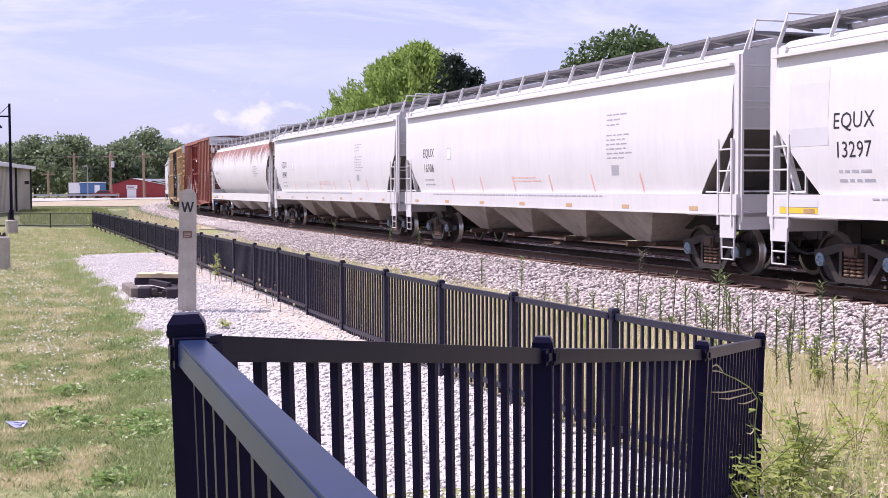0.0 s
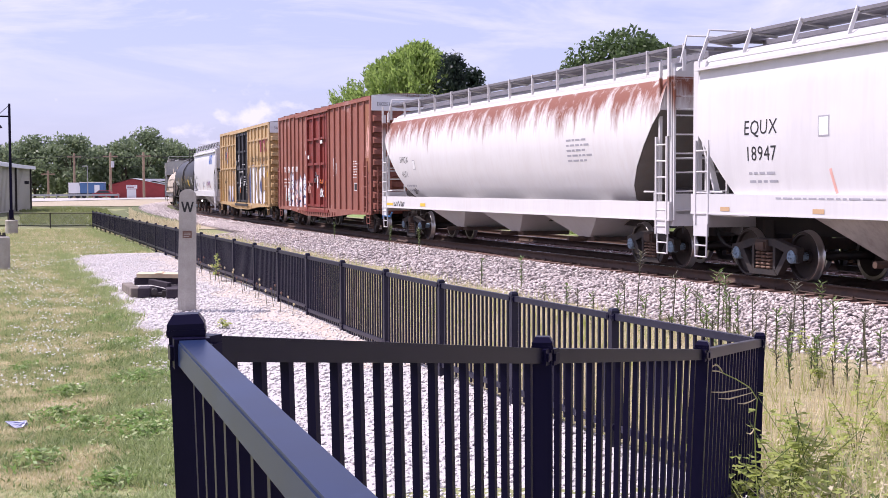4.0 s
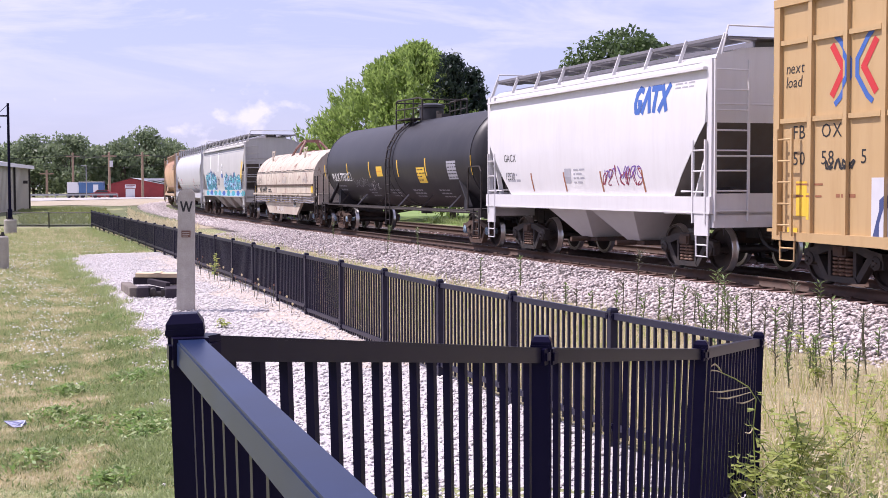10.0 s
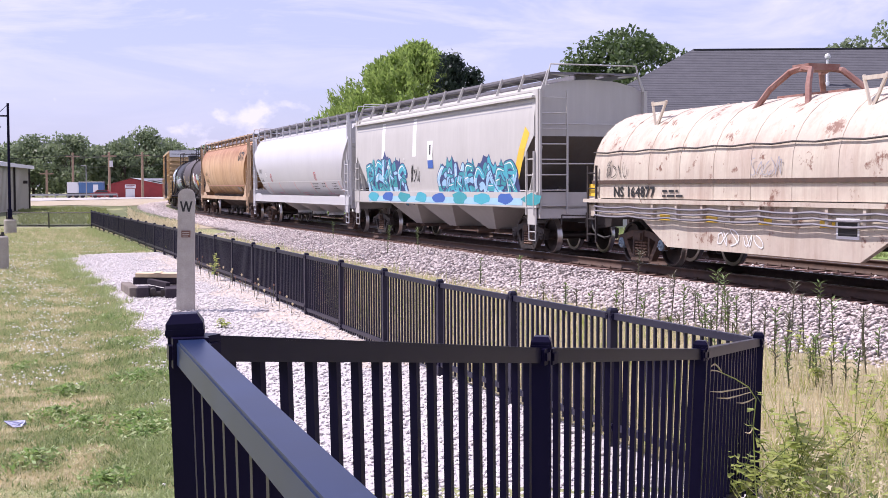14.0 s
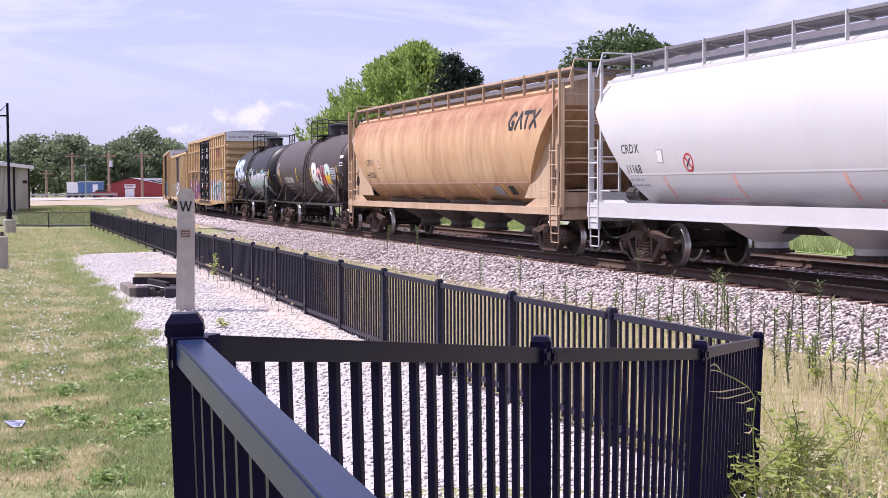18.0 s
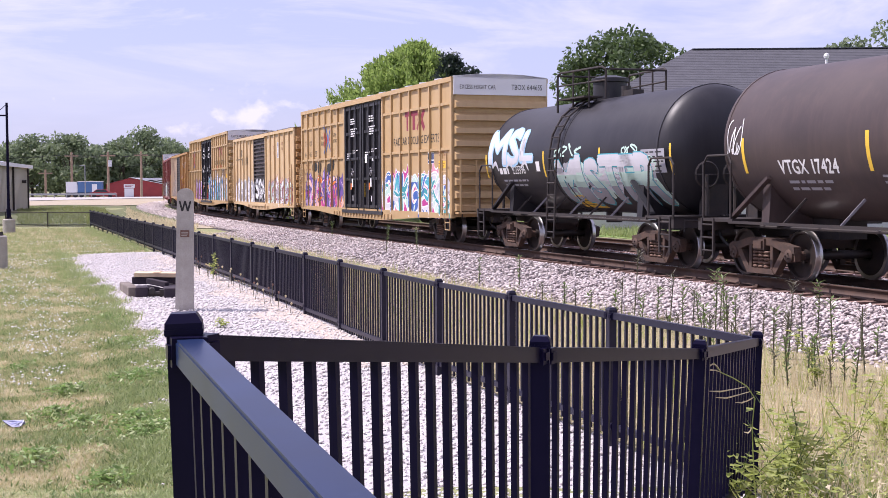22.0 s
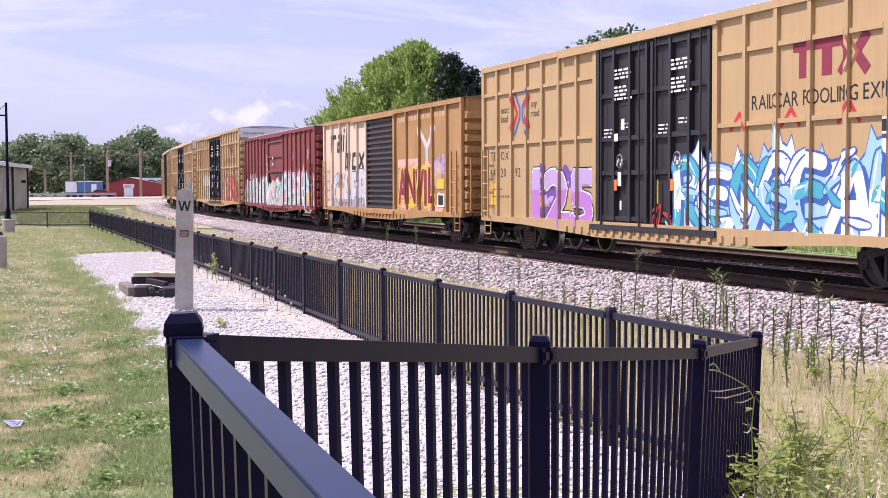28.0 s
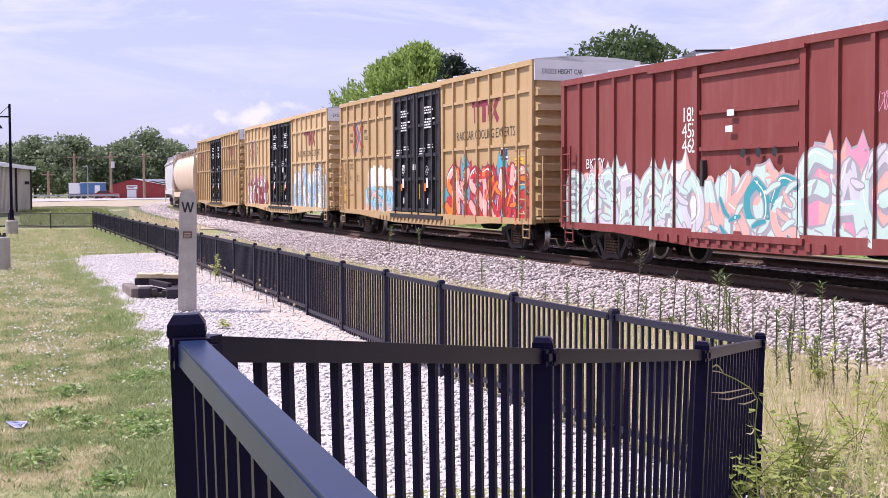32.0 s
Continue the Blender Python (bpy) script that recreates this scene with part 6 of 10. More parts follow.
def boxcar(label, right, left, paint, eave=4.97, sill=0.80, post=0.10, ribs=7, doors=((-2.4, 2.4),), door_paint=C_DOORBLACK, door_style="plug", belts=(), roof=None, end_white=False,
           lettering=None, paint_front=None, end_paint=None, a=None, tone="steel", name="boxcar"):
    """A steel boxcar: posted sides, plug or ribbed doors, corrugated ends, ladders, roof and underframe. doors: x ranges."""
    L, centre = left - right, (left + right) / 2
    car = new_car(name, label, L, centre, a or L / 2 - 1.75, tone)
    h, y = L / 2, 1.48
    yp = y + post
    end_paint = end_paint or paint
    d0, d1 = min(d[0] for d in doors), max(d[1] for d in doors)
    front = paint_front or paint
    strips = []
    for sy in (-1, 1):
        for x0, x1, pm in ((-h, d0, front), (d1, h, paint)):
            part("side_wall", Geo().box(x0, x1, sy * (y - 0.06) if sy > 0 else -y, y if sy > 0 else -(y - 0.06), sill + 0.05, eave - 0.02), pm, car)
        for x0, x1, pm in ((-h, d0, front), (d1, h, paint)):
            n = ribs
            for i in range(n + 1):
                xc = x0 + 0.09 + (x1 - x0 - 0.18) * i / n
                w = 0.052 if 0 < i < n else 0.085
                part("side_post", Geo().slab([(xc - w, sill + 0.1), (xc + w, sill + 0.1), (xc + w, eave - 0.12), (xc - w, eave - 0.12)], *((-yp, -y) if sy < 0 else (y, yp))), pm, car)
                if sy < 0:
                    strips.append((xc - w, xc + w, yp))
            for z in belts:
                if sy < 0:
                    for i in range(n):
                        xa, xb = x0 + 0.09 + (x1 - x0 - 0.18) * i / n + 0.08, x0 + 0.09 + (x1 - x0 - 0.18) * (i + 1) / n - 0.08
                        part("belt_rail", Geo().box(xa, xb, -yp + 0.015, -y, z - 0.04, z + 0.045), pm, car)
        ys = (-yp - 0.01, -y + 0.05) if sy < 0 else (y - 0.05, yp + 0.01)
        part("top_chord", Geo().slab([(-h, eave - 0.14), (h, eave - 0.14), (h, eave), (-h, eave)], *ys), paint, car)
        part("side_sill", Geo().slab([(-h, sill + 0.02), (-h + 2.9, sill - 0.02), (d0, sill - 0.2), (d1, sill - 0.2), (h - 2.9, sill - 0.02), (h, sill + 0.02), (h, sill + 0.16), (-h, sill + 0.16)], *ys), paint, car)
        tab = Geo().box(0, 0.14, -yp - 0.045, -yp, sill - 0.12, sill + 0.02).mesh("sill_tab", paint)
        for i in range(int((d1 - d0) / 0.4) + 8 if sy < 0 else 0):
            part("sill_tab", tab, None, car, at=pose(d0 - 1.6 + i * 0.4, 0, 0))
        for k, (x0, x1) in enumerate(doors):
            yd = y - 0.02
            door = part("door", Geo().box(x0 + 0.02, x1 - 0.02, *((-yd, -yd + 0.08) if sy < 0 else (yd - 0.08, yd)), sill + 0.12, eave - 0.2), door_paint, car)
            if sy > 0:
                continue
            g = Geo()
            if door_style == "plug":
                for i in range(4):
                    xc = x0 + 0.12 + (x1 - x0 - 0.24) * i / 3
                    g.box(xc - 0.045, xc + 0.045, -yd - 0.10, -yd, sill + 0.18, eave - 0.26)
                for z in (sill + 0.25, sill + 1.25, sill + 2.0, eave - 1.25, eave - 0.32):
                    g.box(x0 + 0.05, x1 - 0.05, -yd - 0.075, -yd, z - 0.05, z + 0.05)
                part("door_frame", g, door_paint, door)
                for xc in (x0 + 0.35, x1 - 0.35):
                    part("lock_bar", Geo().bar((xc, -yd - 0.13, sill + 0.0), (xc, -yd - 0.13, eave - 0.2), 0.022), door_paint, door)
                part("door_handle", Geo().lathe([(0.13, -0.01), (0.16, 0.0), (0.13, 0.01)], ((x0 + x1) / 2, -yd - 0.13, sill + 1.5), "y", 14).bar(((x0 + x1) / 2, -yd, sill + 1.5), ((x0 + x1) / 2, -yd - 0.14, sill + 1.5), 0.03), C_GALV, door)
            elif door_style == "ribbed":
                n = 17
                for i in range(n):
                    z = sill + 0.22 + (eave - sill - 0.5) * i / (n - 1)
                    g.slab([(x0 + 0.06, z - 0.045), (x1 - 0.06, z - 0.045), (x1 - 0.06, z + 0.03), (x0 + 0.06, z + 0.03)], -yd - 0.07, -yd)
                g.box(x0 + 0.02, x0 + 0.1, -yd - 0.08, -yd, sill + 0.14, eave - 0.22).box(x1 - 0.1, x1 - 0.02, -yd - 0.08, -yd, sill + 0.14, eave - 0.22)
                part("door_ribs", g, door_paint, door)
            else:
                for z in np.linspace(sill + 0.3, eave - 0.4, 5):
                    g.box(x0 + 0.05, x1 - 0.05, -yd - 0.06, -yd, z - 0.04, z + 0.04)
                part("door_bands", g, door_paint, door)
                part("door_handle", Geo().box(x0 + 0.15, x0 + 0.25, -yd - 0.1, -yd, sill + 1.0, sill + 1.5), M_STEEL, door)
        part("door_track", Geo().box(d0 - 0.2, d1 + 0.2, *((-yp - 0.06, -y) if sy < 0 else (y, yp + 0.06)), sill - 0.02, sill + 0.1), door_paint if door_style == "plug" else paint, car)
        part("upper_door_track", Geo().box(d0 - 1.9, d1 + 0.2, *((-yp - 0.05, -y) if sy < 0 else (y, yp + 0.05)), eave - 0.2, eave - 0.13), paint, car)
    # ends with deep horizontal corrugations
    for sx in (-1, 1):
        xe = sx * h
        part("end_wall", Geo().box(min(xe, xe - sx * 0.08), max(xe, xe - sx * 0.08), -y, y, sill + 0.05, eave + 0.0), end_paint, car)
        top = eave - (0.55 if end_white else 0.25)
        n = 9
        for i in range(n):
            z = sill + 0.35 + (top - sill - 0.6) * i / (n - 1)
            v = [(xe, yy, z - 0.13) if j == 0 else (xe + sx * 0.16, yy * 0.985, z - 0.11) if j == 1 else (xe + sx * 0.13, yy * 0.985, z + 0.05) if j == 2 else (xe, yy, z + 0.13) for yy in (-1.47, 1.47) for j in range(4)]
            part("end_corrugation", Geo().add(v, [(0, 1, 5, 4), (1, 2, 6, 5), (2, 3, 7, 6), (0, 3, 2, 1), (4, 5, 6, 7)]), end_paint, car)
        if end_white:
            part("end_panel", Geo().slab([(-1.5, 0.17), (1.5, 0.17), (1.5, 0.72), (0.75, 0.79), (-0.75, 0.79), (-1.5, 0.72)], 0, 0.05), C_ROOFWHITE, car, "white warning panel across the top of the end", at=pose(xe, 0, eave - 0.70, 0, 0, -90 if sx > 0 else 90))
            if sx > 0:
                lines = [("EXCESS HEIGHT CAR", -1.3, -0.15, 0.13)] + ([(end_white, 0.35, 1.36, 0.16)] if end_white is not True else [])
                for words, y0, y1, size in lines:
                    w, k, cy = Geo(), size / 0.72, 0.0
                    wide = sum((GLYPH[c][3] - GLYPH[c][2]) * k + 0.12 * size if c in GLYPH else 0.45 * size for c in words)
                    for c in words:
                        if c not in GLYPH:
                            cy += 0.45 * size
                            continue
                        co, tris, ga, gb = GLYPH[c]
                        w.add([(xe + 0.056, y0 + (cy + (q[0] - ga) * k) * (y1 - y0) / wide, eave - 0.36 + q[1] * k) for q in co], [tuple(t) for t in tris])
                        cy += (gb - ga) * k + 0.12 * size
                    part("end_writing", w, INK["black"], car)
        ladder(car, xe - sx * 0.45, -yp - 0.07, sill + 0.1, sill + 1.95, paint, 5)
        ladder(car, xe - sx * 0.45, yp + 0.07, sill + 0.1, sill + 1.95, paint, 5)
        ladder(car, xe + sx * 0.24, -1.1, sill + 0.2, sill + 1.75, paint, 4, 0.5, "y", "end_ladder")
        part("end_platform", Geo().box(min(xe, xe + sx * 0.32), max(xe, xe + sx * 0.32), -1.45, 1.45, sill + 0.15, sill + 0.2), paint, car)
        part("end_sill", Geo().box(min(xe, xe + sx * 0.3), max(xe, xe + sx * 0.3), -0.35, 0.35, 0.65, sill + 0.15), C_UNDER, car)
        stirrup(car, xe - sx * 0.42, -yp + 0.02, paint, 0.42)
        part("brake_wheel", Geo().lathe([(0.26, -0.02), (0.29, 0.0), (0.26, 0.02)], (xe + sx * 0.26, 0.75, sill + 1.1), "x", 16).bar((xe, 0.75, sill + 1.1), (xe + sx * 0.28, 0.75, sill + 1.1), 0.04).bar((xe + sx * 0.26, 0.48, sill + 1.1), (xe + sx * 0.26, 1.02, sill + 1.1), 0.014).bar((xe + sx * 0.26, 0.75, sill + 0.83), (xe + sx * 0.26, 0.75, sill + 1.37), 0.014), M_STEEL, car)
    # roof: shallow gable with standing ribs
    roof = roof or C_ROOFWHITE
    rg = Geo()
    rise = 0.11
    v = []
    for x in (-h - 0.05, h + 0.05):
        v += [(x, -yp, eave), (x, -y * 0.5, eave + rise * 0.8), (x, 0, eave + rise), (x, y * 0.5, eave + rise * 0.8), (x, yp, eave), (x, 0, eave - 0.04)]
    rg.add(v, [(0, 1, 7, 6), (1, 2, 8, 7), (2, 3, 9, 8), (3, 4, 10, 9), (4, 5, 11, 10), (5, 0, 6, 11), (0, 5, 4, 3, 2, 1), (6, 7, 8, 9, 10, 11)])
    part("roof", rg, roof, car)
    for i in range(1, 13):
        x = -h + L * i / 13
        q = Geo()
        q.pipe([(x, -yp, eave + 0.02), (x, -y * 0.5, eave + rise * 0.8 + 0.02), (x, 0, eave + rise + 0.02), (x, y * 0.5, eave + rise * 0.8 + 0.02), (x, yp, eave + 0.02)], 0.03, 4)
        part("roof_rib", q, roof, car)
    # underframe
    part("floor", Geo().box(-h + 0.05, h - 0.05, -1.4, 1.4, sill + 0.1, sill + 0.2), C_UNDER, car)
    part("centre_sill", Geo().box(-h, h, -0.22, 0.22, 0.68, sill + 0.1), C_UNDER, car)
    cb = Geo()
    for i in range(7):
        x = -h * 0.5 + h * i / 6
        cb.slab([(x - 0.05, 0.7), (x + 0.05, 0.7), (x + 0.05, sill + 0.1), (x - 0.05, sill + 0.1)], -1.35, 1.35)
    part("cross_bearers", cb, C_UNDER, car)
    part("air_tank", Geo().lathe([(0.01, -0.5), (0.2, -0.45), (0.2, 0.45), (0.01, 0.5)], (1.2, 0.6, 0.6), "x", 12), C_UNDER, car)
    part("brake_pipe", Geo().pipe([(-h, -0.5, 0.72), (h, -0.5, 0.72)], 0.025), C_UNDER, car)
    for dd in doors:
        strips.append((dd[0] + 0.02, dd[1] - 0.02, y + 0.065))
    strips.sort()
    full, x = [], -h
    for s0, s1, d in strips:
        if s0 > x:
            full.append((x, s0, y))
        full.append((max(s0, x), s1, d))
        x = max(x, s1)
    full.append((x, h, y))
    dec = Decal(full, [sill - 0.02, eave - 0.14])
    if lettering:
        lettering(dec, h, sill, eave)
    dec.done(car)
    return car


# ---------------------------------------------------------------- covered hoppers

PROFILES = {
    "flat": [(1.30, 1.32), (1.46, 1.40), (1.55, 1.95), (1.595, 2.7), (1.57, 3.45), (1.52, 3.98), (1.43, 4.16), (1.28, 4.27), (0.75, 4.40), (0.0, 4.45)],
    "round": [(0.85, 1.30), (1.14, 1.45), (1.36, 1.75), (1.51, 2.15), (1.59, 2.6), (1.62, 3.0), (1.58, 3.4), (1.46, 3.78), (1.24, 4.08), (0.9, 4.3), (0.5, 4.40), (0.0, 4.43)]}


def hopper(label, right, left, paint, profile="flat", bays=3, over=0.3, end_paint=None, slope_paint=None, lettering=None, cut=1.5, cut_z=2.8, top=0.0, a=None, tone="steel", caps="steel", sill_paint=None, walk_paint=None, sill_h=0.36, round_bays=False, end_in=0.5, rails=True, bay_paint=None, end_plate=False):
    """A covered hopper: lofted body, slope sheets, end cage, side sill, outlet bays, running boards."""
    L, centre = left - right, (left + right) / 2
    car = new_car("covered_hopper", label, L, centre, a or L / 2 - 1.85, tone, caps, over)
    h = L / 2
    end_paint, slope_paint, sill_paint = end_paint or paint, slope_paint or end_paint or paint, sill_paint or paint
    prof = [(y, z + top * (z - 1.3) / 3.1) for y, z in PROFILES[profile]]
    k = next(i for i, p in enumerate(prof) if p[1] >= cut_z)
    (ya, za), (yb, zb) = prof[k - 1], prof[k]
    if zb - cut_z > 0.02 and cut_z - za > 0.02:
        prof.insert(k, (ya + (yb - ya) * (cut_z - za) / (zb - za), cut_z))
    zt = prof[-1][1]
    if profile == "flat":
        end_in = min(end_in, 0.3)

    def xe(z):
        return h - end_in - (max(0.0, (cut_z - z) / (cut_z - 1.3)) * cut)
    g = Geo()
    rows = prof + [(-y, z) for y, z in prof[-2::-1]]
    n = len(rows)
    v = [(sx * xe(z), y, z) for sx in (-1, 1) for y, z in rows]
    g.add(v, [(i, i + 1, n + i + 1, n + i) for i in range(n - 1)] + [(n - 1, 0, n, 2 * n - 1)])
    part("body", g, paint, car, smooth=True)
    for sx in (-1, 1):
        # upright end sheet above, slope sheet below
        pts = [(sx * xe(z), y, z) for y, z in rows]
        m = len(prof)
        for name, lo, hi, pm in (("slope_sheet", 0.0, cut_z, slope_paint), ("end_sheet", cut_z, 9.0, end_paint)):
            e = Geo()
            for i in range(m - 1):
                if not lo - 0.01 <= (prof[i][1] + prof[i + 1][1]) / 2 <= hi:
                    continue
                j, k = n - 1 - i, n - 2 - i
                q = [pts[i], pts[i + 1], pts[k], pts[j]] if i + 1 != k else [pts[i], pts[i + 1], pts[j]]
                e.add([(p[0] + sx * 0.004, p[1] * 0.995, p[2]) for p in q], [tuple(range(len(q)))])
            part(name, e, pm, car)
        # end frame: corner posts, platform, ladders
        xo = sx * (h - 0.12)
        part("end_platform", Geo().box(min(xo, xo - sx * 1.9), max(xo, xo - sx * 1.9), -1.5, 1.5, 1.16, 1.22), end_paint, car)
        part("end_sill", Geo().box(min(xo, xo - sx * 0.16), max(xo, xo - sx * 0.16), -1.5, 1.5, 0.92, 1.22), end_paint, car)
        for sy in (-1, 1):
            if profile == "flat":
                a0, a1 = sorted((xo - sx * 0.02, xo - sx * 0.19))
                part("corner_post", Geo().box(a0, a1, sy * 1.5 - 0.045, sy * 1.5 + 0.045, 1.22, zt - 0.28), end_paint, car)
                part("corner_gusset", Geo().slab([(xo - sx * 0.19, zt - 0.95), (xo - sx * 0.19, zt - 0.3), (xo - sx * 0.42, zt - 0.3)], sy * 1.5 - 0.02, sy * 1.5 + 0.02), end_paint, car)
                part("inner_brace", Geo().beam((xo - sx * 0.15, sy * 1.42, 2.75), (xo - sx * 0.85, sy * 1.42, 1.25), 0.05, 0.12, up=(0, 1, 0)), end_paint, car)
            else:
                part("corner_post", Geo().box(min(xo, xo - sx * 0.1), max(xo, xo - sx * 0.1), sy * 1.5 - 0.04, sy * 1.5 + 0.04, 1.22, zt - 0.2).box(min(xo - sx * 0.5, xo - sx * 0.56), max(xo - sx * 0.5, xo - sx * 0.56), sy * 1.5 - 0.03, sy * 1.5 + 0.03, 1.22, zt - 0.15), end_paint, car)
            if end_plate:
                part("end_side_plate", Geo().slab([(sx * (xe(1.45) - 0.1), 1.42), (sx * (xe(2.4) - 0.06), 2.4), (sx * (xe(cut_z) - 0.05), cut_z), (sx * (h - 0.42), cut_z + 0.3), (sx * (h - 0.42), 1.42)], sy * 1.36 - 0.01, sy * 1.36 + 0.01), end_paint, car, "pale plate closing the side of the car end")
                # solid black disc in place of the shade inside a round hole
                part("jacking_hole", Geo().bar((sx * (h - 0.75), sy * 1.34, 1.95), (sx * (h - 0.75), sy * 1.376, 1.95), 0.2, 14), M_RUBBER, car)
            part("shear_plate", Geo().slab([(xo - sx * 0.02, 1.2), (xo - sx * 2.3, 1.2), (xo - sx * 1.6, 1.42), (xo - sx * 0.02, 1.42)], sy * 1.5 - 0.01, sy * 1.5 + 0.01), sill_paint, car)
            if profile == "flat":
                ladder(car, xo - sx * 0.40, sy * 1.585, 1.0, 2.62, end_paint, 4, 0.46)
            else:
                ladder(car, xo - sx * 0.33, sy * 1.585, 0.75, 2.75, end_paint, 6, 0.44)
                part("grab_post", Geo().box(min(xo - sx * 0.04, xo - sx * 0.1), max(xo - sx * 0.04, xo - sx * 0.1), sy * 1.56 - 0.03, sy * 1.56 + 0.03, 2.75, zt + 0.12), end_paint, car)
            stirrup(car, xo - sx * 0.33, sy * 1.56, end_paint, 0.36)
            part("stirrup_hanger", Geo().box(xo - sx * 0.33 - 0.25, xo - sx * 0.33 + 0.25, sy * 1.56 - 0.02, sy * 1.56 + 0.02, 0.76, 1.22), end_paint, car)
        ladder(car, xo + sx * 0.03, -1.12, 1.05, zt - 0.3, end_paint, 8, 0.74, "y", "end_ladder")
        part("end_kickplate", Geo().box(min(xo, xo - sx * 0.05), max(xo, xo - sx * 0.05), -1.45, 1.45, 1.22, 1.58), end_paint, car)
        part("handrail", Geo().pipe([(xo - sx * 0.66, -1.56, 1.25), (xo - sx * 0.66, -1.56, 1.62), (xo - sx * 1.1, -1.56, 1.62)], 0.02).pipe([(xo, -1.5, 2.3), (xo, 1.5, 2.3)], 0.02).pipe([(xo, -1.5, 3.3), (xo, 1.5, 3.3)], 0.02), end_paint, car)
        part("brake_wheel", Geo().lathe([(0.26, -0.02), (0.29, 0.0), (0.26, 0.02)], (xo + sx * 0.12, 0.5, 1.9), "x", 16).bar((xo, 0.5, 1.9), (xo + sx * 0.14, 0.5, 1.9), 0.04).bar((xo + sx * 0.12, 0.23, 1.9), (xo + sx * 0.12, 0.77, 1.9), 0.014), M_STEEL, car)
        part("end_chute", Geo().bar((xo - sx * 1.1, -0.7, 1.55), (xo - sx * 0.5, -0.7, 1.55), 0.16, 12), M_STEEL, car)
        part("brake_cylinder", Geo().bar((xo - sx * 1.3, 0.2, 1.4), (xo - sx * 0.5, 0.2, 1.4), 0.14, 12), C_UNDER, car)
    for sy in (-1, 1):
        zs0 = 1.22 if profile == "flat" else 1.06
        part("side_sill", Geo().box(-h + 0.12, h - 0.12, sy * 1.53 - 0.06, sy * 1.53 + 0.06, zs0, zs0 + sill_h).box(-h + 0.12, h - 0.12, sy * 1.5 - 0.1, sy * 1.5 + 0.1, zs0 - 0.03, zs0), sill_paint, car)
    # eave moulding and roof furniture
    for sy in (-1, 1):
        part("roof_moulding", Geo().box(-h + end_in, h - end_in, sy * prof[-4][0] - 0.03, sy * prof[-4][0] + 0.03, prof[-4][1] - 0.03, prof[-4][1] + 0.03), paint, car)
        if profile == "flat":
            part("eave_lip", Geo().slab([(-h + end_in, 3.965), (h - end_in, 3.965), (h - end_in, 4.02), (-h + end_in, 4.02)], sy * 1.575 - 0.06, sy * 1.575 + 0.06), paint, car)
        if rails:
            part("running_board", Geo().box(-h + 0.1, h - 0.1, sy * 0.9 - 0.33, sy * 0.9 + 0.33, zt + 0.09, zt + 0.14), C_GALV, car)
            nb = int(L / 1.45)
            for i in range(nb + 1):
                x = -h + 0.15 + (L - 0.3) * i / nb
                part("walkway_bracket", Geo().beam((x, sy * prof[-4][0], prof[-4][1]), (x, sy * 1.24, zt + 0.2), 0.07, 0.03, up=(1, 0, 0)).beam((x, sy * 0.7, zt + 0.05), (x, sy * 1.24, zt + 0.12), 0.05, 0.04), walk_paint or end_paint, car)
            part("walkway_rail", Geo().beam((-h + 0.1, sy * 1.24, zt + 0.15), (h - 0.1, sy * 1.24, zt + 0.15), 0.03, 0.06), walk_paint or C_GALV, car)
    part("hatch_trough", Geo().box(-h + end_in + 0.3, h - end_in - 0.3, -0.28, 0.28, zt - 0.02, zt + 0.13), C_GALV if rails else paint, car)
    for sx in (-1, 1):
        part("end_walkway", Geo().box(min(sx * (h - 0.1), sx * (h - 0.7)), max(sx * (h - 0.1), sx * (h - 0.7)), -1.2, 1.2, zt + 0.12, zt + 0.15), C_GALV, car)
        part("grab_rail", Geo().pipe([(sx * (h - 0.12), -1.35, zt - 0.2), (sx * (h - 0.12), -1.2, zt + 0.35), (sx * (h - 0.12), 1.2, zt + 0.35), (sx * (h - 0.12), 1.35, zt - 0.2)], 0.022), end_paint, car)
    # outlet bays under the sill
    span = 2 * (h - 3.55)
    for i in range(bays):
        xc = -h + 3.55 + span * (i + 0.5) / bays
        w = span / bays / 2
        b = Geo()
        if round_bays:
            b.lathe([(w * 0.92, 1.34), (w * 0.88, 1.2), (0.34, 0.62), (0.34, 0.5), (0.01, 0.5)], (xc, 0, 0), "z", 16)
            part("outlet_bay", b, bay_paint or end_paint, car, smooth=True)
            part("outlet_gate", Geo().bar((xc, 0, 0.5), (xc, 0, 0.4), 0.36, 14).box(xc - 0.5, xc + 0.5, -0.2, 0.2, 0.42, 0.47), M_STEEL, car)
        else:
            b.add([(xc - w, -1.42, 1.3), (xc + w, -1.42, 1.3), (xc + w, 1.42, 1.3), (xc - w, 1.42, 1.3), (xc - 0.3, -0.75, 0.5), (xc + 0.3, -0.75, 0.5), (xc + 0.3, 0.75, 0.5), (xc - 0.3, 0.75, 0.5)],
                  [(0, 1, 5, 4), (1, 2, 6, 5), (2, 3, 7, 6), (3, 0, 4, 7), (4, 5, 6, 7)])
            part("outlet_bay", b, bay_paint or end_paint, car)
            part("outlet_gate", Geo().box(xc - 0.42, xc + 0.42, -0.7, 0.7, 0.40, 0.5).bar((xc, -1.2, 0.45), (xc, -0.7, 0.45), 0.06, 8), M_TRUCKBROWN, car)
    part("centre_sill", Geo().box(-h + 0.2, h - 0.2, -0.2, 0.2, 0.8, 1.2), C_UNDER, car)

    def depth(z):
        return float(np.interp(z, [p[1] for p in prof[:-1]], [p[0] for p in prof[:-1]]))
    zs = sorted({1.0, 1.22} | {round(p[1], 3) for p in prof} | {1.22 + sill_h})
    dec = Decal(None, zs, depth)
    low = Decal(None, None, lambda z: 1.592)
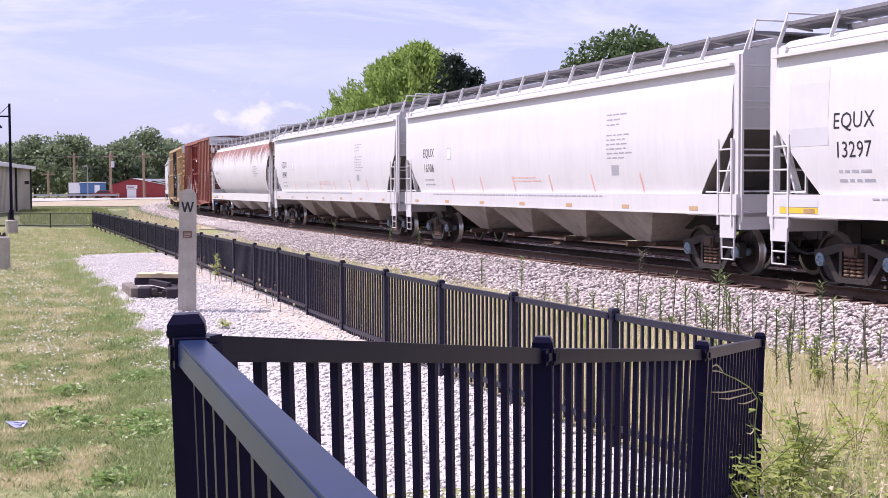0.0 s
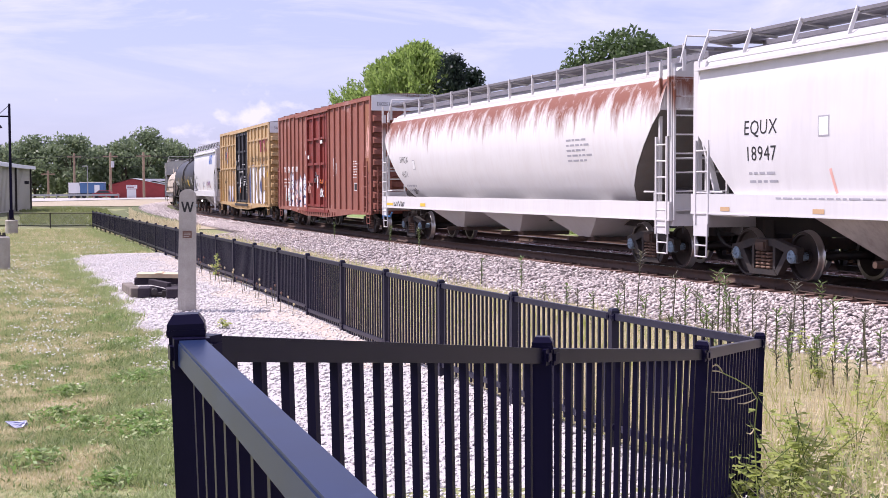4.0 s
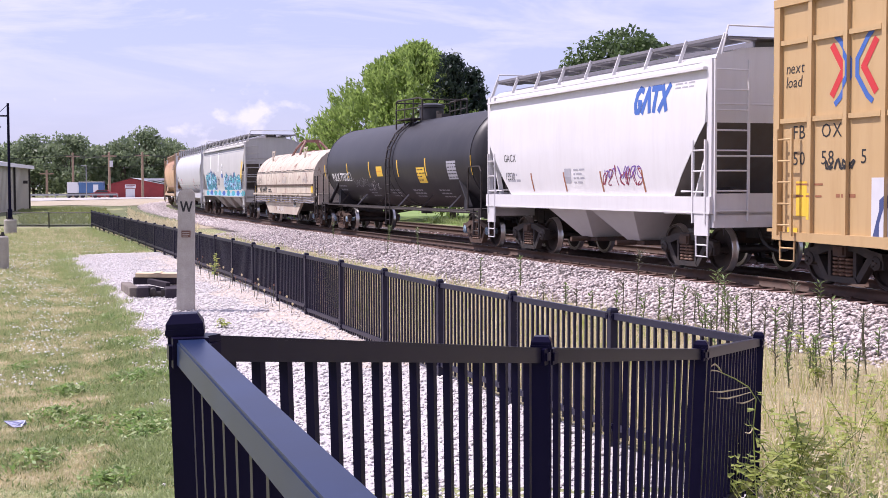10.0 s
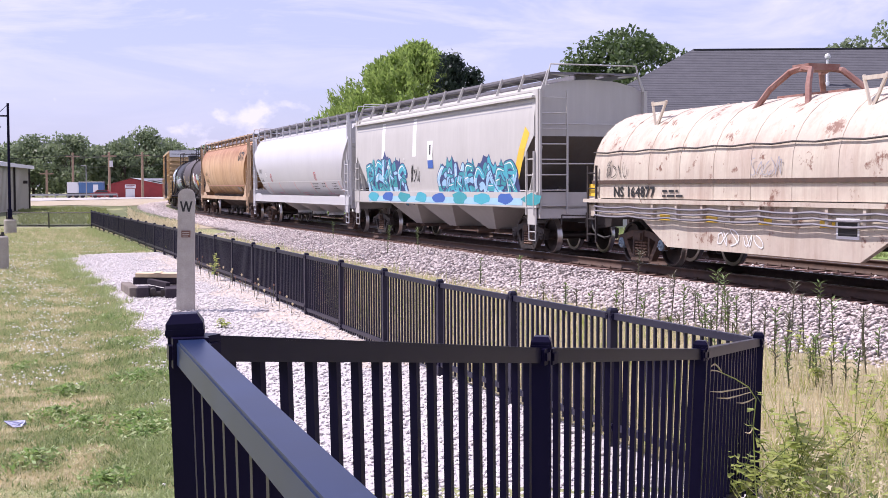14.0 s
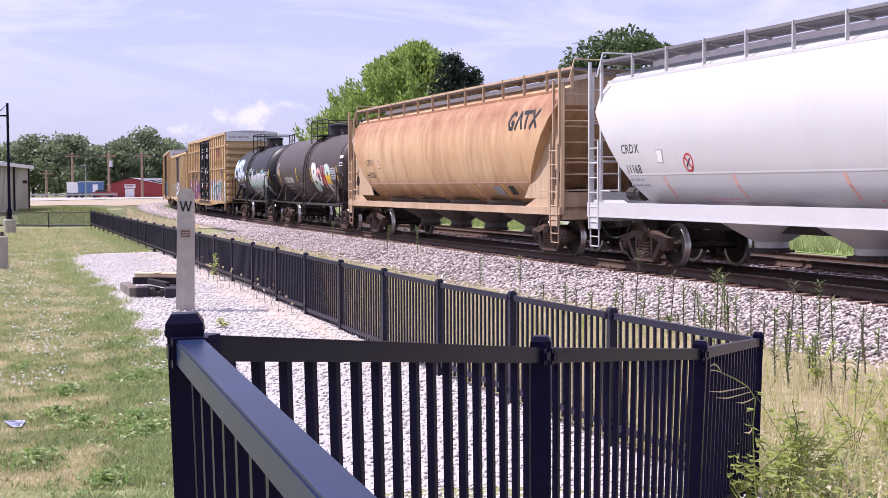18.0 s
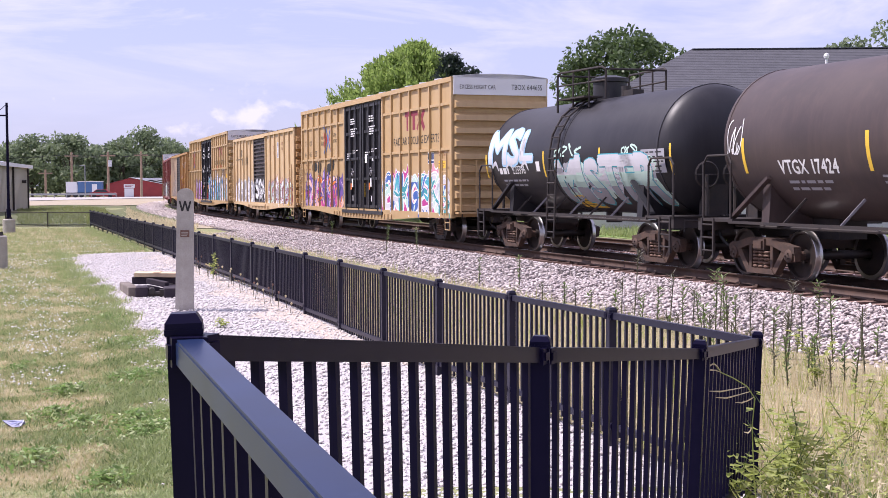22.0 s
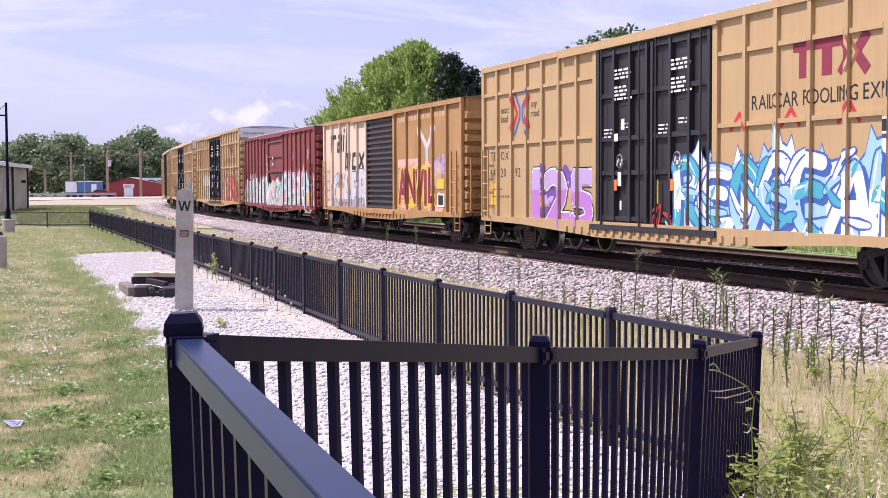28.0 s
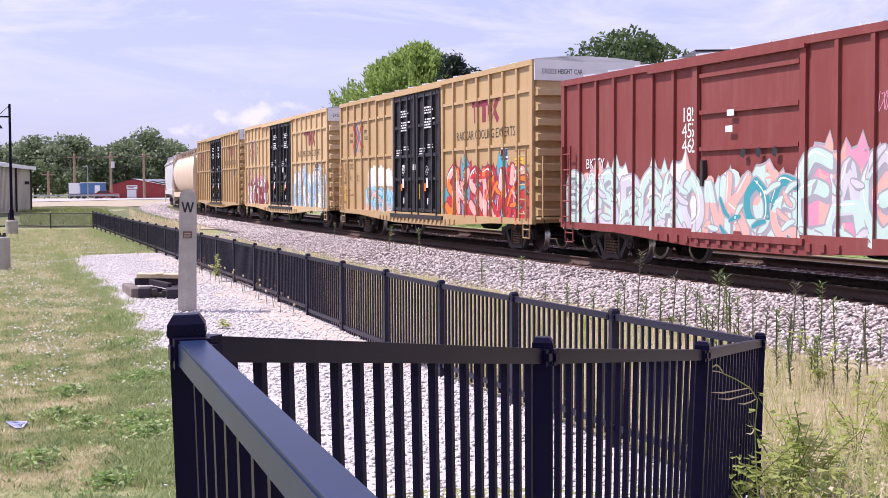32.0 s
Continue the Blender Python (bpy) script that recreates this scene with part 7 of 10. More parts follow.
    if lettering:
        lettering(dec, low, h, xe)
    dec.done(car)
    low.done(car, "sill_lettering", "painted marks along the side sill")
    return car


# ---------------------------------------------------------------- tank cars


def tank_car(label, right, left, paint, r=1.42, cz=2.52, lettering=None, tone="steel", caps="steel", dome_x=0.0, end_in=0.35, band_yellow=True, platform=1.5):
    L, centre = left - right, (left + right) / 2
    car = new_car("tank_car", label, L, centre, L / 2 - 1.6, tone, caps, 0.35)
    h = L / 2
    prof = [(0.01, -h + end_in)]
    for i in range(1, 9):
        a = i / 8 * math.pi / 2
        prof.append((r * math.sin(a), -h + end_in + 0.62 * (1 - math.cos(a))))
    prof += [(q, -x) for q, x in prof[::-1]]
    part("tank", Geo().lathe(prof, (0, 0, cz), "x", 48), paint, car, smooth=True)
    for x in (-h + end_in + 0.62, dome_x - 0.35, dome_x + 0.35, h - end_in - 0.62):
        part("weld_band", Geo().lathe([(r, -0.03), (r + 0.012, -0.025), (r + 0.012, 0.025), (r, 0.03)], (x, 0, cz), "x", 48), paint, car, smooth=True)
    # cradle saddles, stub sills and end platforms
    for sx in (-1, 1):
        x0, x1 = sx * (h - 0.1), sx * (h - 2.9)
        part("stub_sill", Geo().box(min(x0, x1), max(x0, x1), -0.3, 0.3, 0.75, 1.12), C_UNDER, car)
        part("saddle", Geo().slab([(-1.25, 1.0), (1.25, 1.0), (1.2, cz - r * 0.5), (0.6, cz - r * 0.86), (-0.6, cz - r * 0.86), (-1.2, cz - r * 0.5)], -0.12, 0.12), paint, car, at=pose(sx * (h - 2.0), 0, 0, 0, 0, 90))
        xp = sx * (h - 0.1)
        part("end_platform", Geo().box(min(xp, xp - sx * 1.2), max(xp, xp - sx * 1.2), -1.5, 1.5, 1.04, 1.10), C_UNDER, car)
        part("end_sill", Geo().box(min(xp, xp - sx * 0.1), max(xp, xp - sx * 0.1), -1.5, 1.5, 0.86, 1.10), C_UNDER, car)
        for sy in (-1, 1):
            part("handrail", Geo().pipe([(xp - sx * 0.1, sy * 1.45, 1.1), (xp - sx * 0.1, sy * 1.45, 2.15), (xp - sx * 0.25, sy * 1.45, 2.3), (xp - sx * 1.0, sy * 1.47, 2.3), (xp - sx * 1.1, sy * 1.47, 2.15), (xp - sx * 1.1, sy * 1.47, 1.1)], 0.024), C_UNDER, car)
            ladder(car, xp - sx * 0.35, sy * 1.5, 0.35, 1.1, C_UNDER, 3, 0.42)
            part("diagonal_brace", Geo().beam((sx * (h - 1.15), sy * 1.4, 1.12), (sx * (h - 2.2), sy * 1.3, cz - 0.65), 0.12, 0.06), paint, car)
        part("brake_wheel", Geo().lathe([(0.26, -0.02), (0.29, 0.0), (0.26, 0.02)], (xp - sx * 0.05, -0.7, 1.95), "x", 16).bar((xp - sx * 0.05, -0.7, 1.1), (xp - sx * 0.05, -0.7, 1.95), 0.04).bar((xp - sx * 0.05, -0.97, 1.95), (xp - sx * 0.05, -0.43, 1.95), 0.014), M_STEEL, car)
        part("brake_cylinder", Geo().box(min(xp - sx * 0.2, xp - sx * 0.6), max(xp - sx * 0.2, xp - sx * 0.6), -0.55, -0.1, 1.1, 1.75), M_STEEL, car)
    for sy in (-1, 1):
        part("side_rail", Geo().beam((-h + 1.2, sy * 1.5, 1.04), (h - 1.2, sy * 1.5, 1.04), 0.05, 0.05), C_UNDER, car)
        for i in range(6):
            x = -h + 2.9 + (L - 5.8) * i / 5
            part("rail_strut", Geo().beam((x, sy * 1.48, 1.04), (x + 0.16, sy * 1.12, cz - r * 0.72), 0.05, 0.04), C_GALV if i % 2 else C_UNDER, car)
        # ladder over the shell
        g = Geo()
        for k in (-0.22, 0.22):
            g.pipe([(dome_x + k, sy * 1.56, 0.45), (dome_x + k, sy * (r + 0.08), cz)] + [(dome_x + k, sy * (r + 0.08) * math.cos(q), cz + (r + 0.08) * math.sin(q)) for q in (0.35, 0.7, 1.05, 1.3)], 0.025)
        lad = part("ladder", g, C_UNDER, car)
        steps_yz = [(sy * 1.53, 0.6 + i * 0.3) for i in range(7)] + [(sy * (r + 0.08) * math.cos(q), cz + (r + 0.08) * math.sin(q)) for q in (0.1, 0.3, 0.5, 0.7, 0.9, 1.1, 1.25)]
        for yy, z in steps_yz:
            part("rung", Geo().bar((dome_x - 0.22, yy, z), (dome_x + 0.22, yy, z), 0.018), C_UNDER, lad)
    # manway, valve housing and platform with rails
    zt = cz + r
    part("manway", Geo().lathe([(0.42, -0.15), (0.42, 0.38), (0.46, 0.40), (0.46, 0.49), (0.2, 0.56), (0.01, 0.56)], (dome_x + 0.15, 0, zt), "z", 20), C_BLACK, car, smooth=True)
    part("valve", Geo().bar((dome_x + 1.0, 0, zt), (dome_x + 1.0, 0, zt + 0.25), 0.12, 10).box(dome_x + 1.15, dome_x + 1.6, -0.15, 0.15, zt - 0.02, zt + 0.13), M_STEEL, car)
    p = platform
    part("top_platform", Geo().box(dome_x - p / 2, dome_x + p / 2, -1.0, -0.5, zt - 0.02, zt + 0.02).box(dome_x - p / 2, dome_x + p / 2, 0.5, 1.0, zt - 0.02, zt + 0.02), C_UNDER, car)
    for sy in (-1, 1):
        xa, xb, zr = dome_x - p / 2, dome_x + p, zt + 0.66
        rail = part("platform_rail", Geo().pipe([(xa, sy * 1.0, zt - 0.32), (xa, sy * 1.0, zr - 0.06), (xa + 0.1, sy * 0.98, zr), (xb - 0.15, sy * 0.84, zr), (xb, sy * 0.8, zr - 0.06), (xb, sy * 0.8, zt - 0.1)], 0.03), C_UNDER, car)
        part("mid_rail", Geo().pipe([(xa, sy * 1.0, zt + 0.34), (xb, sy * 0.8, zt + 0.34)], 0.02), C_UNDER, rail)
        for f in (0.33, 0.66):
            part("rail_post", Geo().pipe([(xa + (xb - xa) * f, sy * (1.0 - 0.2 * f), zt - 0.25), (xa + (xb - xa) * f, sy * (0.98 - 0.18 * f), zr)], 0.024), C_UNDER, rail)
    for x, yy in ((dome_x - p / 2, 1.0), (dome_x + p, 0.8)):
        part("platform_rail", Geo().pipe([(x, -yy, zt + 0.6), (x, yy, zt + 0.6)], 0.026), C_UNDER, car)
    part("bottom_outlet", Geo().bar((0, 0, cz - r - 0.25), (0, 0, cz - r + 0.1), 0.2, 12), C_UNDER, car)
    part("brake_pipe", Geo().pipe([(-h + 0.5, -0.9, 0.95), (h - 0.5, -0.9, 0.95)], 0.03), C_UNDER, car)

    def depth(z):
        return math.sqrt(max(0.01, r * r - (z - cz) ** 2))
    zs = [cz + r * math.sin(a) for a in np.linspace(-1.45, 1.45, 25)]
    dec = Decal(None, zs, depth)
    if lettering:
        lettering(dec, h, cz)
    dec.done(car)
    return car


# ---------------------------------------------------------------- coil car


def coil_car(label, right, left):
    L, centre = left - right, (left + right) / 2
    car = new_car("coil_car", label, L, centre, L / 2 - 1.85, "brown", "blue", 0.45)
    h = L / 2
    # body: side girders with a dropped belly
    for sy in (-1, 1):
        out = [(-h, 1.05), (-h + 2.6, 1.05), (-h + 3.7, 0.48), (h - 4.4, 0.48), (h - 3.3, 1.05), (h - 1.0, 1.05), (h - 1.0, 1.42), (-h, 1.42)]
        part("side_girder", Geo().slab(out, sy * 1.42 - 0.05, sy * 1.42 + 0.05), C_COIL, car)
        part("top_flange", Geo().box(-h, h - 1.0, sy * 1.46 - 0.12, sy * 1.46 + 0.12, 1.36, 1.44), C_COIL, car)
        for i in range(9):
            x = -h + 3.2 + (L - 6.4) * i / 8
            part("stiffener", Geo().box(x - 0.04, x + 0.04, *((-1.56, -1.47) if sy < 0 else (1.47, 1.56)), 1.05, 1.36), C_COIL, car)
        for k, z in enumerate((1.08, 1.18, 1.28)):
            pts = [(-h + 0.6 + (L - 1.2) * i / 24, sy * 1.58, z - (0.03 if i % 3 else 0.0)) for i in range(25)]
            part("load_chain", Geo().pipe(pts, 0.022, 5), C_GALV, car)
    part("floor", Geo().box(-h + 0.1, h - 0.1, -1.4, 1.4, 1.0, 1.1), C_UNDER, car)
    part("centre_sill", Geo().box(-h, h, -0.3, 0.3, 0.6, 1.05), C_UNDER, car)
    # long rounded hood
    r, z0 = 1.46, 2.0
    n = 18
    ring = [(-r, 1.46), (-r, z0)] + [(-r * math.cos(a), z0 + 1.42 * math.sin(a) ** 0.9) for a in np.linspace(0.0, math.pi, n)[1:-1]] + [(r, z0), (r, 1.46)]
    m = len(ring)
    x0, x1 = -h + 0.3, h - 1.15
    v = [(x, y, z) for x in (x0, x1) for y, z in ring]
    part("hood", Geo().add(v, [(i, i + 1, m + i + 1, m + i) for i in range(m - 1)] + [tuple(range(m)), tuple(range(2 * m - 1, m - 1, -1))]), C_COIL, car, "scuffed white hood with rust scars", smooth=True)
    for i in range(11):
        x = x0 + 0.02 + (x1 - x0 - 0.04) * i / 10
        k = Geo()
        k.pipe([(x, y * 1.001, z + 0.001) for y, z in ring], 0.009, 4)
        part("hood_seam", k, C_COIL, car)
    part("hood_belt", Geo().box(x0, x1, -1.5, -1.46, 1.78, 1.86).box(x0, x1, 1.46, 1.5, 1.78, 1.86), M_TRUCKBROWN, car)
    for sy in (-1, 1):
        part("tie_cable", Geo().pipe([(x0 + (x1 - x0) * i / 20, sy * 1.44, 2.5 - 0.03 * (i % 2)) for i in range(21)], 0.018, 5), M_STEEL, car)
    lf = Geo()
    for sy in (-1, 1):
        for sx in (-1, 1):
            lf.pipe([(-0.5 + sx * 0.95, sy * 0.85, 3.0), (-0.5 + sx * 0.6, sy * 0.6, 3.55), (-0.5 + sx * 0.32, sy * 0.35, 3.86), (-0.5, sy * 0.3, 3.92)], 0.06, 6)
        lf.box(-1.75, 0.75, sy * 0.9 - 0.06, sy * 0.9 + 0.06, 2.98, 3.06)
    lf.box(-0.75, -0.25, -0.35, 0.35, 3.86, 3.98).box(-1.6, 0.6, -0.1, 0.1, 3.38, 3.46)
    part("lifting_frame", lf, M_LIFT, car, "rusty brown lifting frame")
    for x in (-4.7, 2.4):
        for sy in (-1, 1):
            part("guide_frame", Geo().beam((x, sy * 1.02, 2.95), (x - 0.3, sy * 0.95, 3.55), 0.045, 0.045).beam((x, sy * 1.02, 2.95), (x + 0.3, sy * 0.95, 3.55), 0.045, 0.045).beam((x - 0.3, sy * 0.95, 3.5), (x + 0.3, sy * 0.95, 3.5), 0.05, 0.07), C_COIL, car)
    for sx in (-1, 1):
        xo = sx * (h - 0.05)
        part("end_platform", Geo().box(min(xo, xo - sx * 0.7), max(xo, xo - sx * 0.7), -1.5, 1.5, 1.38, 1.46), C_COIL, car)
        part("end_sill", Geo().box(min(xo, xo - sx * 0.12), max(xo, xo - sx * 0.12), -1.5, 1.5, 1.0, 1.42), C_COIL, car)
        ladder(car, xo - sx * 0.3, -1.52, 0.45, 2.2, C_UNDER, 5, 0.42)
        part("brake_stand", Geo().box(min(xo - sx * 0.15, xo - sx * 0.45), max(xo - sx * 0.15, xo - sx * 0.45), -0.7, -0.35, 1.46, 2.35).lathe([(0.26, -0.02), (0.29, 0.0), (0.26, 0.02)], (xo - sx * 0.05, -0.5, 2.1), "x", 16), M_STEEL, car)
    dec = Decal(None, None, lambda z: 1.475)
    d = dec
    d.fit_text("NS 164877", -h + 1.35, -h + 3.1, 1.5, 0.22, "black", 0.14, 0.012)
    d.bars(-h + 3.5, 1.6, 0.9, 2, "black", 0.05, 0.1, 3)
    for x in (-h + 0.12, h - 1.55):
        d.rect(x, x + 0.36, 1.5, 1.78, "yellow")
    for i in range(5):
        x = -h + 3.4 + i * 1.8
        d.rect(x, x + 0.42, 1.02, 1.14, "yellow")
    d.rect(h - 5.0, h - 4.4, 0.85, 1.2, "white", 0.008)
    d.rect(h - 4.95, h - 4.45, 0.9, 1.15, "black", 0.01)
    d.scribble(-h + 1.0, 1.92, 1.0, 0.42, "black", 5, 14, 0.022)
    d.scribble(-0.4, 1.92, 1.0, 0.36, "grey", 6, 16, 0.02)
    d.scribble(h - 3.2, 1.92, 0.9, 0.3, "grey", 8, 12, 0.02)
    d.scribble(-1.5, 0.6, 1.6, 0.35, "white", 9, 12)
    d.done(car)
    return car

# ---------------------------------------------------------------- the train, from its head; places along the line at 16 s


def white_marks(mark, number, x_off=1.35, stripes=6):
    def put(d, low, h, xe):
        x = -h + 2.0
        d.text(mark, x, 2.66, 0.27, "black", 0.14)
        d.text(number, x + 0.02, 2.19, 0.27, "black", 0.14)
        d.bars(x + 0.1, 1.94, 0.9, 2, "grey", 0.045, 0.15, 4)
        d.bars(h - 5.4, 3.3, 0.8, 3, "grey", 0.028, 0.11, 5)
        d.bars(h - 5.4, 2.85, 1.0, 6, "grey", 0.026, 0.10, 6)
        d.rect(x + 2.2, x + 2.5, 2.55, 2.9, "grey")
        d.rect(x + 2.225, x + 2.475, 2.575, 2.875, "white", 0.007)
        d.rect(h - 5.2, h - 4.85, 1.98, 2.2, "grey")
        d.bars(-0.8, 1.95, 2.0, 2, "salmon", 0.03, 0.09, 7)
        for i in range(stripes):
            xx = -h + 4.6 + i * (2 * h - 8.4) / (stripes - 1)
            d.stroke((xx, 1.62), (xx - 0.1, 2.0), 0.07, "salmon")
        for i in range(7):
            xx = -h + 1.2 + i * (2 * h - 3) / 6
            low.rect(xx, xx + 0.32, 1.26, 1.34, "tan")
        low.bars(-h + 3, 1.5, 2 * h - 6, 1, "grey", 0.03, 0.1, 9)
    return put


def put_first(d, low, h, xe):
    white_marks("EQUX", "13297")(d, low, h, xe)
    d.rect(-h + 0.75, -h + 1.85, 2.4, 3.7, "pale", 0.003)
    low.rect(-h + 0.5, -h + 1.6, 1.26, 1.36, "yellow")
    low.rect(-h + 0.5, -h + 1.6, 1.37, 1.5, "pale")


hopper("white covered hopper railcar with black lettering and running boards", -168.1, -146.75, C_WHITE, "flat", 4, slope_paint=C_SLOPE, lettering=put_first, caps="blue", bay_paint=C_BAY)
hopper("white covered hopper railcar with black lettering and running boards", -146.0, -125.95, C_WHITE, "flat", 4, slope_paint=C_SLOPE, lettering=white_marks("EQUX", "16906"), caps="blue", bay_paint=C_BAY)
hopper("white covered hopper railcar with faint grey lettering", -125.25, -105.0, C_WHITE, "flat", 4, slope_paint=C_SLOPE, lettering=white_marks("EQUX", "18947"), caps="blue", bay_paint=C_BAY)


def put_rusty(d, low, h, xe):
    x = -h + 2.2
    d.text("SHQX", x, 2.54, 0.2, "black", 0.3)
    d.text("4571", x + 0.02, 2.06, 0.2, "black", 0.2)
    d.bars(x + 0.1, 1.75, 1.0, 2, "grey", 0.06, 0.16, 4)
    d.rect(x + 1.25, x + 1.5, 2.3, 2.6, "grey")
    d.rect(x + 1.27, x + 1.48, 2.32, 2.58, "white", 0.007)
    d.bars(h - 5, 2.8, 1.1, 5, "grey", 0.045, 0.12, 6)
    low.scribble(-h + 1.5, 1.1, 1.2, 0.22, "black", 3, 10)
    low.rect(-h + 0.7, -h + 1.4, 1.12, 1.2, "yellow")
    low.rect(-h + 4.3, -h + 4.8, 1.12, 1.22, "yellow")
    d.scribble(x + 0.5, 1.5, 0.4, 0.25, "black", 8, 7)


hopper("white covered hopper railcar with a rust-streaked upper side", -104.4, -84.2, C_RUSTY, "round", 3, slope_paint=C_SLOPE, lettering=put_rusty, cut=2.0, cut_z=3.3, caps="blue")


def put_oxide(d, h, sill, eave):
    d.text("TO", -h + 1.0, 2.43, 0.26, "white", 0.1, wide=0.95, bold=0.016)
    d.text("FX", -h + 1.82, 2.43, 0.26, "white", 0.1, wide=0.95, bold=0.016)
    d.text("887", -h + 2.6, 2.43, 0.26, "white", 0.1, wide=0.95, bold=0.016)
    d.text("009", -h + 3.4, 2.43, 0.26, "white", 0.1, wide=0.95, bold=0.016)
    d.bars(-h + 1.0, 2.1, 0.9, 3, "white", 0.05, 0.16, 2)
    d.graffiti(-h + 2.0, -h + 5.6, 0.52, 2.35, 21, ["white", "pale"], ["white", "white", "salmon"], "navy", 4, "white")
    d.graffiti(-h + 1.3, -h + 2.3, 1.1, 1.7, 22, ["white"], ["white", "mint"], "black", 2)
    d.rect(h - 0.85, h - 0.2, 2.3, 4.75, "brown", 0.003)
    d.scribble(h - 0.8, 2.8, 0.5, 1.6, "salmon", 15, 26, 0.02)
    d.rect(h - 2.45, h - 1.9, 1.6, 1.9, "white")
    d.rect(h - 2.42, h - 1.93, 1.63, 1.87, "black", 0.007)
    d.bars(h - 2.6, 2.7, 0.8, 7, "white", 0.03, 0.1, 3)
    d.rect(0.3, 0.75, 3.55, 3.68, "white")
    d.scribble(h - 5.5, 2.2, 0.5, 0.8, "white", 5, 9, 0.02)
    d.ribbon_line([(-2.5, 2.7), (-2.45, 3.05), (-2.3, 3.25), (-2.4, 3.3)], 0.14, ["white"], 0, 9, 0.01, 0.4)
    d.rect(-1.95, -1.6, 2.95, 3.1, "white", 0.01)
    d.rect(-0.7, -0.3, 1.95, 2.12, "black", 0.01)
    d.bars(-0.68, 2.0, 0.3, 1, "white", 0.05, 0.1, 2)
    d.rect(-0.15, 0.0, 1.7, 2.2, "white", 0.01)
    d.scribble(0.25, 1.35, 0.7, 0.35, "white", 11, 9, 0.06)
    d.scribble(-1.9, 1.5, 0.6, 0.5, "salmon", 12, 9, 0.05)
    d.scribble(0.3, 1.9, 0.5, 0.25, "orange", 13, 6, 0.04)
    d.rect(1.2, 1.3, 1.35, 2.0, "orange", 0.01)


boxcar("oxide red high-cube boxcar with rust stains and white spray paint", -82.8, -66.95, C_OXIDE, 5.02, 0.72, 0.06, 7, ((-2.15, 1.6),), C_DOORRED, "plug", (), C_OXIDE, True, put_oxide, a=6.35)
red_car = CARS[-1][0]
part("coupling_lever", Geo().pipe([(8.15, -1.15, 0.95), (8.25, -1.2, 0.62), (8.4, -1.2, 0.72), (9.2, -1.2, 0.70), (9.4, -1.2, 0.85)], 0.03), M_BLUEHOSE, red_car, "bright blue coupling lever")


